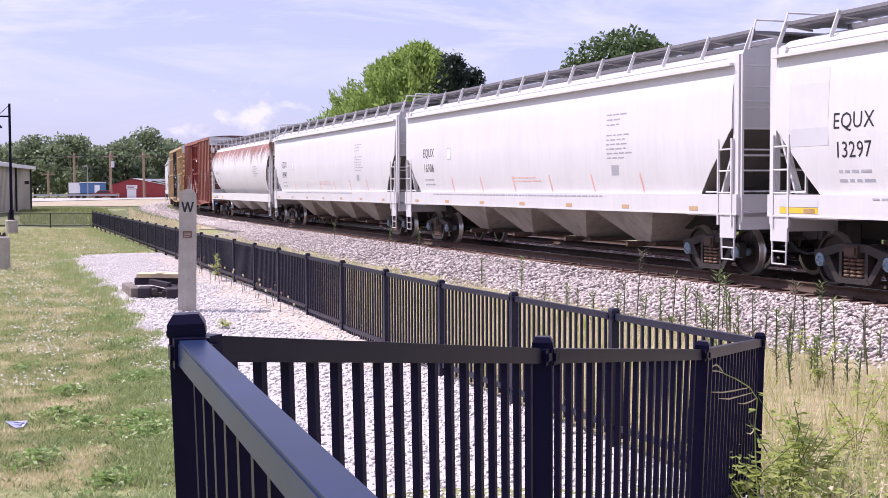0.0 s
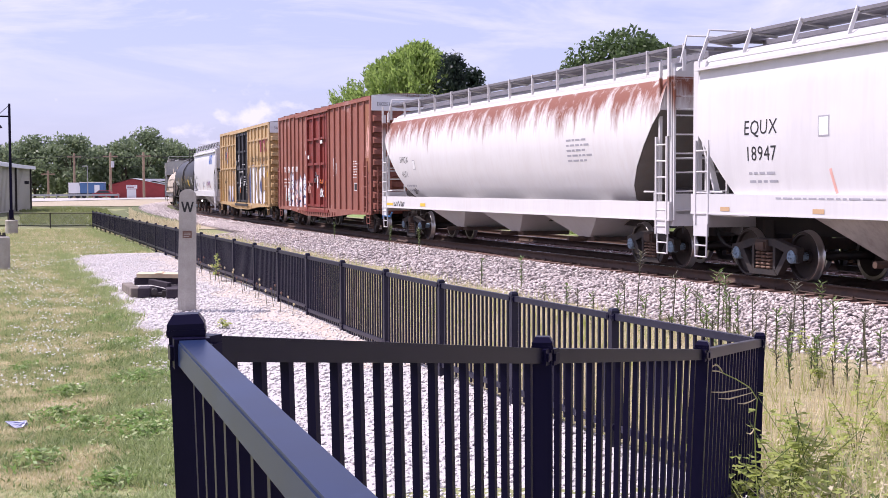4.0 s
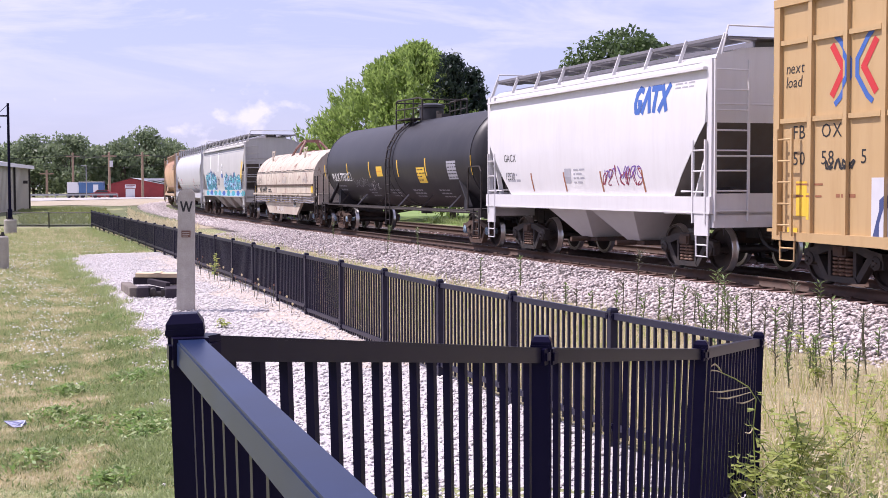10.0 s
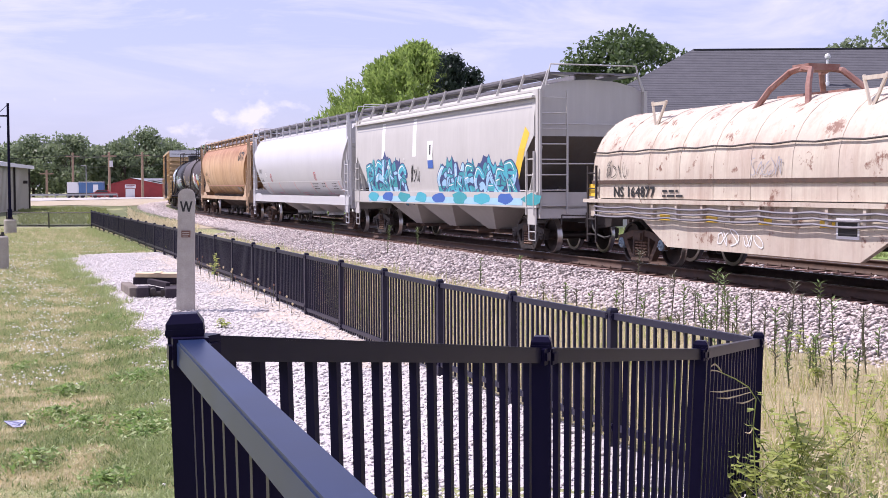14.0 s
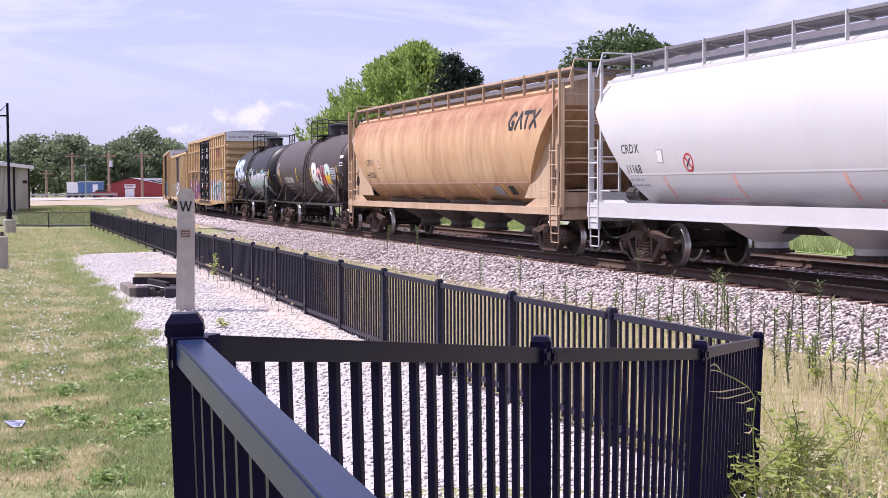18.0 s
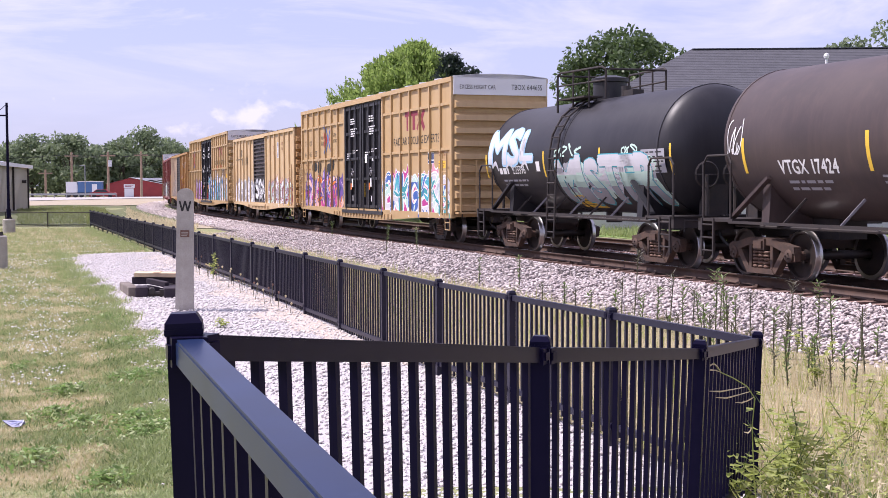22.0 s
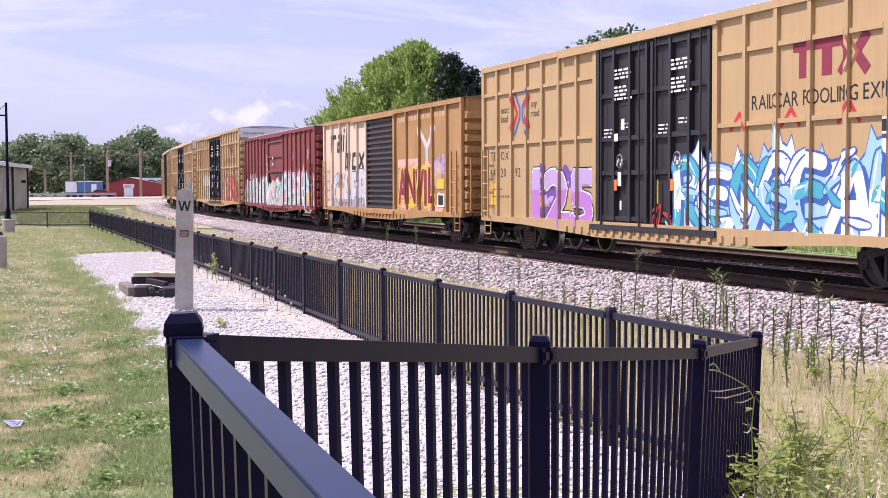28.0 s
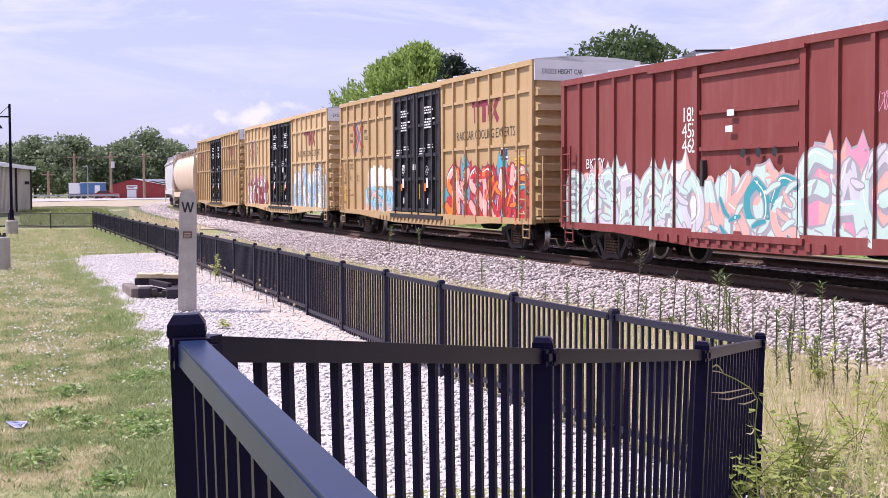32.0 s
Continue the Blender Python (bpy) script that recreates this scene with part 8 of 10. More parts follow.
def pooled(number, mark, seed, spray, wide_doors, script=True, mark_z=2.42, mark_x=0.55, shift=0.0, sign_x=4.95):
    """Markings shared by the yellow pool cars."""
    def put(d, h, sill, eave):
        lx = -5.8 if wide_doors < 2 else (-5.15 if shift else -6.87)
        d.cross_logo(lx, 3.62, 1.05, 1.1)
        # letters stand in pairs between the side posts
        bays, side = (6, h - 1.55 - 0.18) if wide_doors < 2 else (7, h - 2.45 - 0.18)
        bay = side / bays
        for row, word in ((0.0, mark), (0.45, number)):
            for k in range(0, len(word), 2):
                d.text(word[k:k + 2], -h + 0.09 + bay * (k // 2) + (0.42 if k == 0 else 0.18), mark_z - row, 0.24, "black", 0.22)

        def between(x):
            return -h + 0.09 + bay * math.floor((x + h - 0.09) / bay + 0.15) + 0.2
        d.text("next", between(lx - 1.42), 3.66, 0.2, "black", 0.1, 0.15)
        d.text("load", between(lx - 1.42), 3.42, 0.2, "black", 0.1, 0.15)
        d.text("any", between(lx + 1.0), 3.72, 0.2, "black", 0.1, 0.15)
        d.text("road", between(lx + 1.0), 3.48, 0.2, "black", 0.1, 0.15)
        d.bars(-h + 0.6, mark_z - 0.8, 0.8, 2, "brown", 0.035, 0.2, 2)
        d.rect(-h + mark_x, -h + mark_x + 0.16, 1.15, 1.6, "yellow")
        d.bars(-h + mark_x + 0.8, mark_z - 1.0, 0.5, 1, "brown", 0.06, 0.1, 4)
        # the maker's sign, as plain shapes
        rx = sign_x
        d.rect(rx, rx + 1.28, 4.0, 4.16, "wine", 0.005)
        for k in (0.17, 0.80):
            d.rect(rx + k, rx + k + 0.27, 3.55, 4.0, "wine", 0.005)
        for k, ink, wd in ((0.0, "wine", 0.12), (0.15, "tan", 0.05), (0.22, "brown", 0.07)):
            d.stroke((rx + 1.28 + k, 4.12), (rx + 1.5 + k, 3.86), wd, ink, 0.006)
            d.stroke((rx + 1.5 + k, 3.86), (rx + 1.28 + k, 3.58), wd, ink, 0.006)
        d.stroke((rx + 1.95, 4.13), (rx + 1.68, 3.86), 0.2, "wine", 0.005)
        d.stroke((rx + 1.68, 3.86), (rx + 1.95, 3.58), 0.2, "wine", 0.005)
        if script:
            if wide_doors < 2:
                d.fit_text("Railcar Pooling Experts", wide_doors + 0.62, h - 0.7, 3.1, 0.3, "black", 0.06)
            else:
                d.fit_text("RAILCAR POOLING EXPERTS", wide_doors + 1.25, h - 1.25, 3.09, 0.27, "black", 0.1)
        d.bars(h - 1.25, 2.75, 0.45, 2, "brown", 0.03, 0.09, 3)
        d.rect(h - 2.15, h - 1.75, 2.42, 2.78, "white")
        d.rect(h - 2.12, h - 1.97, 2.56, 2.75, "black", 0.007)
        d.rect(h - 1.94, h - 1.78, 2.56, 2.75, "navy", 0.007)
        d.rect(h - 2.12, h - 1.78, 2.45, 2.52, "navy", 0.007)
        d.rect(h - 1.3, h - 0.7, 2.28, 2.5, "yellow")
        d.bars(h - 1.25, 2.41, 0.4, 2, "brown", 0.03, 0.08, 6)
        d.rect(-h + 0.6, -h + 1.0, 1.2, 1.8, "yellow")
        r = random.Random(seed)
        for x0 in (-wide_doors + 0.1, 0.1) if wide_doors > 2 else ():
            for zz, n in ((eave - 0.75, 3), (eave - 1.12, 4)):
                d.bars(x0 + 0.72, zz, 0.85, n, "white", 0.045, 0.085, seed + n)
            d.bars(x0 + 0.3, 2.95, 0.4, 3, "white", 0.03, 0.08, seed + 9)
            d.bars(x0 + 1.1, 3.05, 0.5, 2, "white", 0.03, 0.08, seed + 10)
            d.rect(x0 + 0.98, x0 + 1.14, 1.72, 2.02, "white", 0.012)
            d.rect(x0 + 0.78, x0 + 0.94, 1.62, 1.86, "orange", 0.012)
            for q in (0.93, 1.1):
                d.stroke((x0 + q, 2.18), (x0 + q + 0.09, 2.3), 0.06, "white", 0.012)
            d.rect(x0 + 1.08, x0 + 1.16, 1.2, 1.4, "white", 0.012)
        if wide_doors > 2:
            d.rect(0.35, 0.42, 1.35, 1.85, "yellow", 0.012)
        for k in range(2 if wide_doors > 2 else 0):
            x = r.uniform(-wide_doors + 0.3, wide_doors - 0.5)
            z = r.uniform(1.4, 3.0)
            d.rect(x, x + r.uniform(.12, .3), z, z + r.uniform(.08, .3), r.choice(["white", "white", "orange", "grey"]), 0.006)
        spray(d, h)
    return put


def spray_rc(d, h):
    d.blob(2.55, 1.7, 0.75, 1.25, "navy", random.Random(2), 14, 0.004, 0.1)
    d.blob(5.2, 1.6, 0.8, 1.1, "navy", random.Random(4), 14, 0.004, 0.1)
    d.tag("RC", 2.75, 6.5, 0.78, 2.95, ["white"], "navy", 5, 0.2, 0.01, 0.85)
    d.bars(2.3, 0.72, 4.5, 2, "white", 0.07, 0.1, 6)
    d.rect(-h + 2.6, -h + 4.5, 0.8, 1.85, "pale", 0.0035)
    d.ribbon_line([(-h + 2.7, 0.85), (-h + 3.0, 1.5), (-h + 3.3, 0.85), (-h + 3.7, 1.4), (-h + 4.1, 0.9), (-h + 4.6, 1.3), (-h + 5.0, 0.85)], 0.16, ["navy"], 0, 9, 0.006)
    d.blob(-h + 4.75, 2.2, 0.5, 0.55, "grey", random.Random(3), 12, 0.004, 0.12)
    d.blob(-h + 4.75, 2.2, 0.42, 0.47, "tan", random.Random(3), 12, 0.005, 0.12)
    d.scribble(-h + 1.4, 2.0, 0.8, 0.22, "black", 3, 9, 0.05)
    d.scribble(-h + 4.3, 3.0, 0.9, 0.3, "black", 4, 12, 0.02)
    d.scribble(-h + 4.2, 2.65, 1.4, 0.28, "black", 9, 14, 0.025)
    d.scribble(h - 2.2, 2.9, 0.9, 0.4, "wine", 9, 10, 0.02)
    d.rect(-h + 0.35, -h + 0.65, 0.85, 1.0, "yellow", 0.006)
    d.text("5", -1.15, 3.2, 0.36, "white", lift=0.01, bold=0.02)
    d.bars(-1.9, 3.2, 0.2, 3, "white", 0.06, 0.1, 5)
    d.scribble(-1.5, 2.75, 0.7, 0.28, "grey", 13, 12, 0.02)
    d.bars(-1.1, 2.58, 1.7, 1, "white", 0.05, 0.1, 4)
    d.bars(0.1, 2.98, 0.8, 1, "white", 0.05, 0.1, 7)
    d.rect(-0.62, -0.42, 1.75, 2.3, "white", 0.01)
    d.rect(-0.75, -0.6, 1.45, 1.75, "orange", 0.011)
    d.bars(0.3, 2.3, 0.7, 3, "white", 0.04, 0.12, 4)
    d.bars(1.2, 1.9, 0.4, 4, "white", 0.05, 0.14, 8)
    d.scribble(0.2, 1.85, 0.6, 0.25, "white", 14, 8, 0.025)
    d.scribble(-1.4, 1.4, 0.5, 0.6, "grey", 15, 8, 0.02)


boxcar("yellow high-cube boxcar with black door and white spray letters", -64.7, -48.85, C_YELLOW, 4.97, 0.76, 0.07, 6, ((-2.06, 1.73),), C_DOORBLACK, "plug", (4.2, 2.85), C_ROOFWHITE, True, pooled("50585", "FBOX", 3, spray_rc, 1.7, mark_z=2.53, mark_x=0.9), a=6.6)


def put_small(d, low, h, xe):
    x = -h + 1.4
    d.text("GACX", x, 2.37, 0.2, "black", 0.1)
    d.text("15530", x + 0.05, 1.9, 0.2, "black", 0.1)
    d.bars(x + 0.2, 2.0, 0.9, 2, "grey", 0.06, 0.15, 3)
    d.slant_sign(2.68, 3.26, 1.5, 0.54, "blue")
    d.bars(h - 1.5, 3.75, 0.8, 2, "grey", 0.03, 0.08, 2)
    for i in range(4):
        xx = -h + 3.2 + i * (2 * h - 6.0) / 3
        d.stroke((xx, 1.62), (xx - 0.08, 2.05), 0.07, "brown")
    d.scribble(h - 4.7, 1.75, 1.9, 0.45, "wine", 7, 22)
    d.scribble(h - 4.6, 1.9, 1.8, 0.3, "purple", 8, 18)
    d.rect(-0.8, -0.45, 1.8, 2.15, "grey")
    d.bars(-0.3, 2.1, 0.5, 4, "grey", 0.04, 0.1, 5)


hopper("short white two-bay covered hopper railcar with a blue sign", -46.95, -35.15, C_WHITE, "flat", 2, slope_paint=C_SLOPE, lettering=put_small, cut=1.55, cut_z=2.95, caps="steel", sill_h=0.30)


def put_black(d, h, cz):
    x = -7.45
    d.fit_text("PULX 773121", x, x + 2.2, 1.97, 0.3, "white", 0.1, 0.01)
    d.rect(x + 2.42, x + 2.72, 1.97, 2.28, "white")
    d.rect(x + 2.45, x + 2.69, 2.0, 2.25, "black", 0.007)
    d.text("C", x + 2.52, 2.03, 0.1, "white", lift=0.009)
    d.bars(x + 0.1, 1.75, 1.5, 2, "grey", 0.06, 0.15, 2)
    for xx in (-8.6, -5.17, -2.2, 1.2, 4.15, h - 1.0):
        d.rect(xx, xx + 0.09, 2.07, 2.63, "yellow")
    d.rect(-1.25, -0.55, 2.10, 2.45, "yellow")
    d.rect(-1.25, -0.55, 2.27, 2.28, "orange", 0.007)
    d.rect(3.25, 4.05, 1.85, 2.35, "yellow")
    d.bars(3.3, 2.26, 0.65, 4, "black", 0.03, 0.11, 5)
    d.rect(h - 3.0, h - 2.2, 1.95, 2.50, "grey")
    d.bars(h - 2.95, 2.40, 0.7, 5, "black", 0.03, 0.1, 4)
    d.scribble(-h + 4.6, 1.75, 2.2, 0.35, "grey", 6, 22, 0.02)
    d.scribble(-2.4, 1.65, 1.0, 0.35, "white", 7, 12, 0.02)
    for k in range(4):
        d.bars(-3.1 + k * 2.6, 1.60, 1.0, 3, "grey", 0.04, 0.1, k)


tank_car("long black tank railcar with yellow reflector strips", -34.75, -16.4, C_BLACK, 1.5, 2.55, put_black, "brown", "blue", dome_x=0.4)
coil_car("white coil railcar with a rounded hood and rust scars", -16.0, -1.75)


def put_grey(d, low, h, xe):
    x = -h + 2.6
    d.graffiti(x - 0.9, x + 3.6, 1.2, 2.75, 61, ["teal", "navy"], ["cyan", "teal", "sky"], "navy", 4, "white")
    d.graffiti(h - 7.7, h - 1.35, 1.2, 2.5, 62, ["cyan", "teal", "navy"], ["cyan", "sky", "teal"], "navy", 4, "white")
    d.scribble(x + 4.2, 1.9, 0.9, 0.6, "black", 5, 14, 0.05)
    low.rect(-h + 2, h - 1.0, 1.24, 1.42, "sky")
    for k in range(9):
        low.blob(-h + 2.6 + k * 1.75, 1.4, 0.6, 0.16, ("cyan", "blue", "teal")[k % 3], random.Random(k), 12, 0.006, 0.2)
    d.stroke((h - 1.55, 1.9), (h - 0.75, 3.1), 0.34, "yellow")
    for k in (0.0, 3.4):
        d.rect(x + 1.0 + k, x + 1.35 + k, 2.7, 3.9, "white", 0.003)
    d.rect(x + 5.9, x + 6.4, 2.55, 3.15, "white", 0.012)
    d.rect(x + 5.9, x + 6.4, 2.3, 2.55, "blue", 0.012)
    d.stroke((x + 6.15, 2.75), (x + 6.15, 3.0), 0.12, "black", 0.014)
    for z in (3.72, 3.82, 3.92):
        d.rect(-xe(z) + 0.2, xe(z) - 0.2, z, z + 0.035, "grey", 0.003)


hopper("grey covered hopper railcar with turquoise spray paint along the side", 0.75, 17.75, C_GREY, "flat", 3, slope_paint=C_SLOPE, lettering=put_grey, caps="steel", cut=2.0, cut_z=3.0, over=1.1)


def put_round_white(d, low, h, xe):
    x = -h + 1.75
    d.text("CRDX", x, 2.43, 0.2, "black", 0.15)
    d.text("11168", x + 0.1, 1.99, 0.2, "black", 0.12)
    d.bars(x + 0.1, 1.84, 0.8, 2, "grey", 0.05, 0.12, 3)
    for xx in (-5.3, 3.82):
        for k in range(14):
            a, b = k / 14 * 2 * math.pi, (k + 1) / 14 * 2 * math.pi
            d.stroke((xx + .17 * math.cos(a), 2.19 + .17 * math.sin(a)), (xx + .17 * math.cos(b), 2.19 + .17 * math.sin(b)), 0.04, "red")
        d.stroke((xx - .1, 2.29), (xx + .1, 2.09), 0.04, "red")
        d.stroke((xx - .07, 2.11), (xx + .07, 2.27), 0.04, "black")
    d.rect(x + 1.5, x + 1.75, 2.2, 2.48, "grey")
    d.rect(x + 1.52, x + 1.73, 2.22, 2.46, "white", 0.007)
    d.rect(-xe(1.98) + 0.2, xe(1.98) - 0.2, 1.96, 2.0, "white", 0.004)
    for xx in (-6.3, -3.7, -0.4, 2.85, 5.35, 7.6):
        d.stroke((xx, 1.5), (xx - 0.12, 1.93), 0.09, "salmon")
    d.bars(2.95, 1.85, 1.0, 3, "black", 0.035, 0.1, 6)
    d.bars(4.6, 1.85, 0.6, 2, "black", 0.035, 0.1, 8)
    d.bars(6.3, 1.85, 0.8, 3, "black", 0.035, 0.1, 7)
    for xx in (-5.2, 0.1, 4.6):
        d.bars(xx, 1.46, 1.5, 2, "pink", 0.03, 0.07, 4)


hopper("pale grey rounded covered hopper railcar with round outlet bays", 18.3, 37.85, C_SILVER, "round", 4, slope_paint=C_SILVER, lettering=put_round_white, round_bays=True, cut=1.8, cut_z=3.4, caps="brown", tone="brown", sill_h=0.3)


def put_tan(d, low, h, xe):
    x = -h + 2.6
    d.text("GPFX", x, 2.46, 0.24, "black", 0.14)
    d.text("11006", x + 0.05, 2.03, 0.24, "black", 0.14)
    d.bars(x - 0.1, 2.12, 0.1, 1, "black", 0.04, 0.1, 2)
    d.rect(x + 1.35, x + 1.6, 2.36, 2.62, "brown")
    d.rect(x + 1.37, x + 1.58, 2.38, 2.60, "salmon", 0.007)
    d.scribble(-h + 5.2, 1.42, 2.6, 0.2, "brown", 4, 24, 0.03)
    d.rect(-xe(1.83) + 0.2, xe(1.83) - 0.2, 1.82, 1.85, "salmon", 0.004)
    d.slant_sign(6.25, 3.2, 2.0, 0.46, "black")
    for xx in (-5.9, -3.15, 0.1, 3.35, 5.5):
        d.stroke((xx, 1.45), (xx - 0.18, 1.77), 0.06, "yellow")
    d.rect(4.6, 5.2, 1.5, 1.74, "grey")
    d.rect(5.7, 6.1, 1.5, 1.74, "black")
    d.bars(5.75, 1.68, 0.3, 3, "white", 0.02, 0.07, 3)


hopper("faded tan rounded covered hopper railcar with dark lettering", 39.1, 58.35, C_TAN, "round", 4, end_paint=C_TANEND, slope_paint=C_TAN, lettering=put_tan, cut=2.3, cut_z=3.7, caps="brown", tone="brown", sill_h=0.16, sill_paint=C_TANEND, round_bays=True, bay_paint=C_SLOPE, walk_paint=C_TANEND, end_plate=True)


def put_brown(d, h, cz):
    x = -4.3
    d.fit_text("VTGX 17424", x, x + 1.6, 1.93, 0.25, "white", 0.1, 0.008)
    d.bars(x + 0.15, 1.76, 1.4, 2, "grey", 0.05, 0.12, 2)
    for xx in (-5.4, -1.85, 0.95, 5.45):
        d.rect(xx, xx + 0.09, 1.95, 2.6, "yellow")
    d.tag("B", 1.3, 2.2, 1.6, 2.8, [("mint", "white", "white")], "grey", 1, 0.1, 0.01, 0.7)
    d.tag("O", 2.2, 2.95, 1.7, 2.6, [("white", "salmon")], "purple", 2, 0.08, 0.01, 0.7)
    d.tag("W", 2.9, 3.7, 1.7, 2.6, [("red", "wine")], "white", 3, 0.08, 0.01, 0.7)
    d.tag("R", 3.65, 4.75, 1.45, 2.6, [("white", "yellow", "mint")], "grey", 4, 0.1, 0.01, 0.7)
    d.rect(4.4, 5.3, 2.0, 2.5, "grey")
    d.bars(4.45, 2.42, 0.75, 5, "black", 0.03, 0.1, 4)
    d.bars(-1.6, 1.85, 1.0, 3, "grey", 0.04, 0.1, 5)
    d.bars(1.5, 1.35, 1.0, 3, "grey", 0.04, 0.1, 7)
    d.scribble(-5.9, 2.3, 0.55, 0.75, "white", 6, 14, 0.03)
    d.bars(5.95, 2.85, 0.55, 1, "white", 0.12, 0.1, 3)
    d.bars(5.95, 2.65, 0.55, 2, "white", 0.04, 0.1, 4)


tank_car("dark brown-black tank railcar with coloured spray letters", 59.25, 73.0, C_BROWN, 1.43, 2.52, put_brown, "brown", "brown", dome_x=0.35)


def put_tagged(d, h, cz):
    d.tag("MSL", -4.75, -1.75, 2.3, 3.2, ["pale"], "sky", 4, 0.09)
    for k in range(3):
        d.ribbon_line([(-4.6 + k, 2.2), (-4.3 + k, 2.35), (-4.15 + k, 2.15)], 0.12, ["pale"], 0, 9, 0.012, 0.6)
    d.bars(-4.1, 2.05, 0.8, 1, "white", 0.16, 0.2, 3)
    d.text("223396", -3.2, 2.05, 0.22, "white", 0.08)
    d.bars(-4.0, 1.85, 1.8, 2, "grey", 0.05, 0.12, 5)
    d.rect(-1.65, -1.43, 2.1, 2.35, "white")
    for i in range(34):
        rr = random.Random(i)
        d.blob(-0.4 + rr.random() * 4.9, rr.uniform(1.45, 2.25), rr.uniform(.2, .4), rr.uniform(.15, .3), rr.choice(["mint", "grey", "pale"]), rr, 11, 0.004, 0.2)
    d.tag("MISTER", -0.45, 4.5, 1.3, 2.4, [("grey", "mint", "pale")], "cyan", 6, 0.1, 0.008, 0.8)
    d.scribble(-0.5, 2.45, 1.5, 0.3, "mint", 7, 14, 0.06)
    d.scribble(3.0, 2.4, 0.8, 0.25, "mint", 9, 8, 0.05)
    d.rect(-0.3, 0.9, 1.2, 1.5, "yellow", 0.003)
    for xx in (-5.05, -1.2, 1.9, 5.1):
        d.rect(xx, xx + 0.08, 1.95, 2.6, "yellow")
    d.rect(3.9, 4.9, 2.0, 2.5, "grey")
    d.bars(3.95, 2.42, 0.85, 5, "black", 0.03, 0.1, 4)


tank_car("black tank railcar with pale blue and silver spray paint", 73.75, 84.9, C_BLACK, 1.40, 2.48, put_tagged, "brown", "brown", dome_x=-0.4)


def spray_right(seed, back, fill, edge, x0=2.5, x1=8.9, z1=2.75, seed2=0, back2=(), fill2=(), edge2="navy", l0=0.3, l1=3.9, zl=2.5, extra=None):
    def put(d, h):
        d.graffiti(x0, x1, 0.68, z1, seed, list(back), list(fill), edge, 6, "white")
        if seed2:
            d.graffiti(-h + l0, -h + l1, 0.68, zl, seed2, list(back2), list(fill2), edge2, 5, "white")
        if extra:
            extra(d, h)
    return put


def hearts(d, h):
    for k, (x, z, w) in enumerate(((2.3, 2.55, 0.28), (3.0, 2.5, 0.35), (4.6, 2.45, 0.35), (5.1, 2.6, 0.35))):
        d.blob(-h + x, z, w, w * 0.75, "black", random.Random(k), 10, 0.0035, 0.15)
        d.blob(-h + x + 0.3, z + 0.3, 0.05, 0.05, "black", random.Random(k + 7), 8, 0.0035, 0.1)


DD = ((-2.45, 0.0), (0.0, 2.45))
boxcar("yellow high-cube boxcar with black double doors and bright spray paint", 86.7, 105.95, C_YELLOW, 4.97, 0.76, 0.07, 7, DD, C_DOORBLACK, "plug", (4.2, 2.85), C_ROOFWHITE, "TBOX 644655",
       pooled("644655", "TBOX", 5, spray_right(101, ["magenta", "pink", "magenta"], ["teal", "cyan", "teal", "blue", "mint", "pale"], "white", 2.5, 9.2, 2.3, 102, ["purple", "lilac", "purple"], ["orange", "lilac", "salmon", "magenta", "purple"], "navy", 0.5, 6.9, 2.3, hearts), 2.45, mark_z=3.44, mark_x=0.2, shift=0.55), a=7.25)


def put_faded(d, h, sill, eave):
    for k, x in enumerate((-h + 0.9, -h + 1.6, -h + 2.2, -h + 2.6)):
        d.rect(x, x + 0.14, 3.35, 3.75, "black", 0.003)
    d.rect(-h + 0.9, -h + 2.4, 3.2, 3.26, "black", 0.003)
    for k, x in enumerate((-h + 2.5, -h + 3.3, -h + 4.1)):
        d.rect(x, x + 0.14, 2.9, 3.3, "black", 0.003)
    d.text("next", 3.0, 3.55, 0.2, "brown", 0.1, 0.15)
    d.text("load", 3.0, 3.3, 0.2, "brown", 0.1, 0.15)
    d.text("any", 5.0, 3.7, 0.2, "brown", 0.1, 0.15)
    d.text("road", 5.0, 3.45, 0.2, "brown", 0.1, 0.15)
    d.rect(3.95, 4.65, 3.1, 3.85, "white", 0.003)
    d.cross_logo(4.3, 3.48, 0.5, 0.7, "grey", "navy")
    d.graffiti(-h + 0.4, -1.6, 0.75, 2.2, 111, ["white", "grey"], ["white", "grey"], "grey", 5)
    d.graffiti(1.7, h - 0.7, 0.75, 2.15, 112, ["white", "salmon", "grey"], ["white", "grey", "mint"], "wine", 5)
    d.graffiti(-1.3, 1.2, 0.95, 2.3, 113, ["grey"], ["white", "grey"], "black", 3, "white", False)
    d.rect(4.2, 4.6, 1.3, 1.75, "white", 0.016)
    d.rect(4.25, 4.55, 1.35, 1.7, "black", 0.018)
    d.rect(h - 1.5, h - 1.1, 0.85, 1.05, "yellow", 0.016)


boxcar("sun-faded yellow boxcar with a dark ribbed door and pale spray paint", 107.4, 123.45, C_FADED, 4.38, 0.78, 0.07, 6, ((-1.86, 1.22),), C_DOORGREY, "ribbed", (), C_ROOFDARK, False, put_faded, end_paint=C_ORANGE)


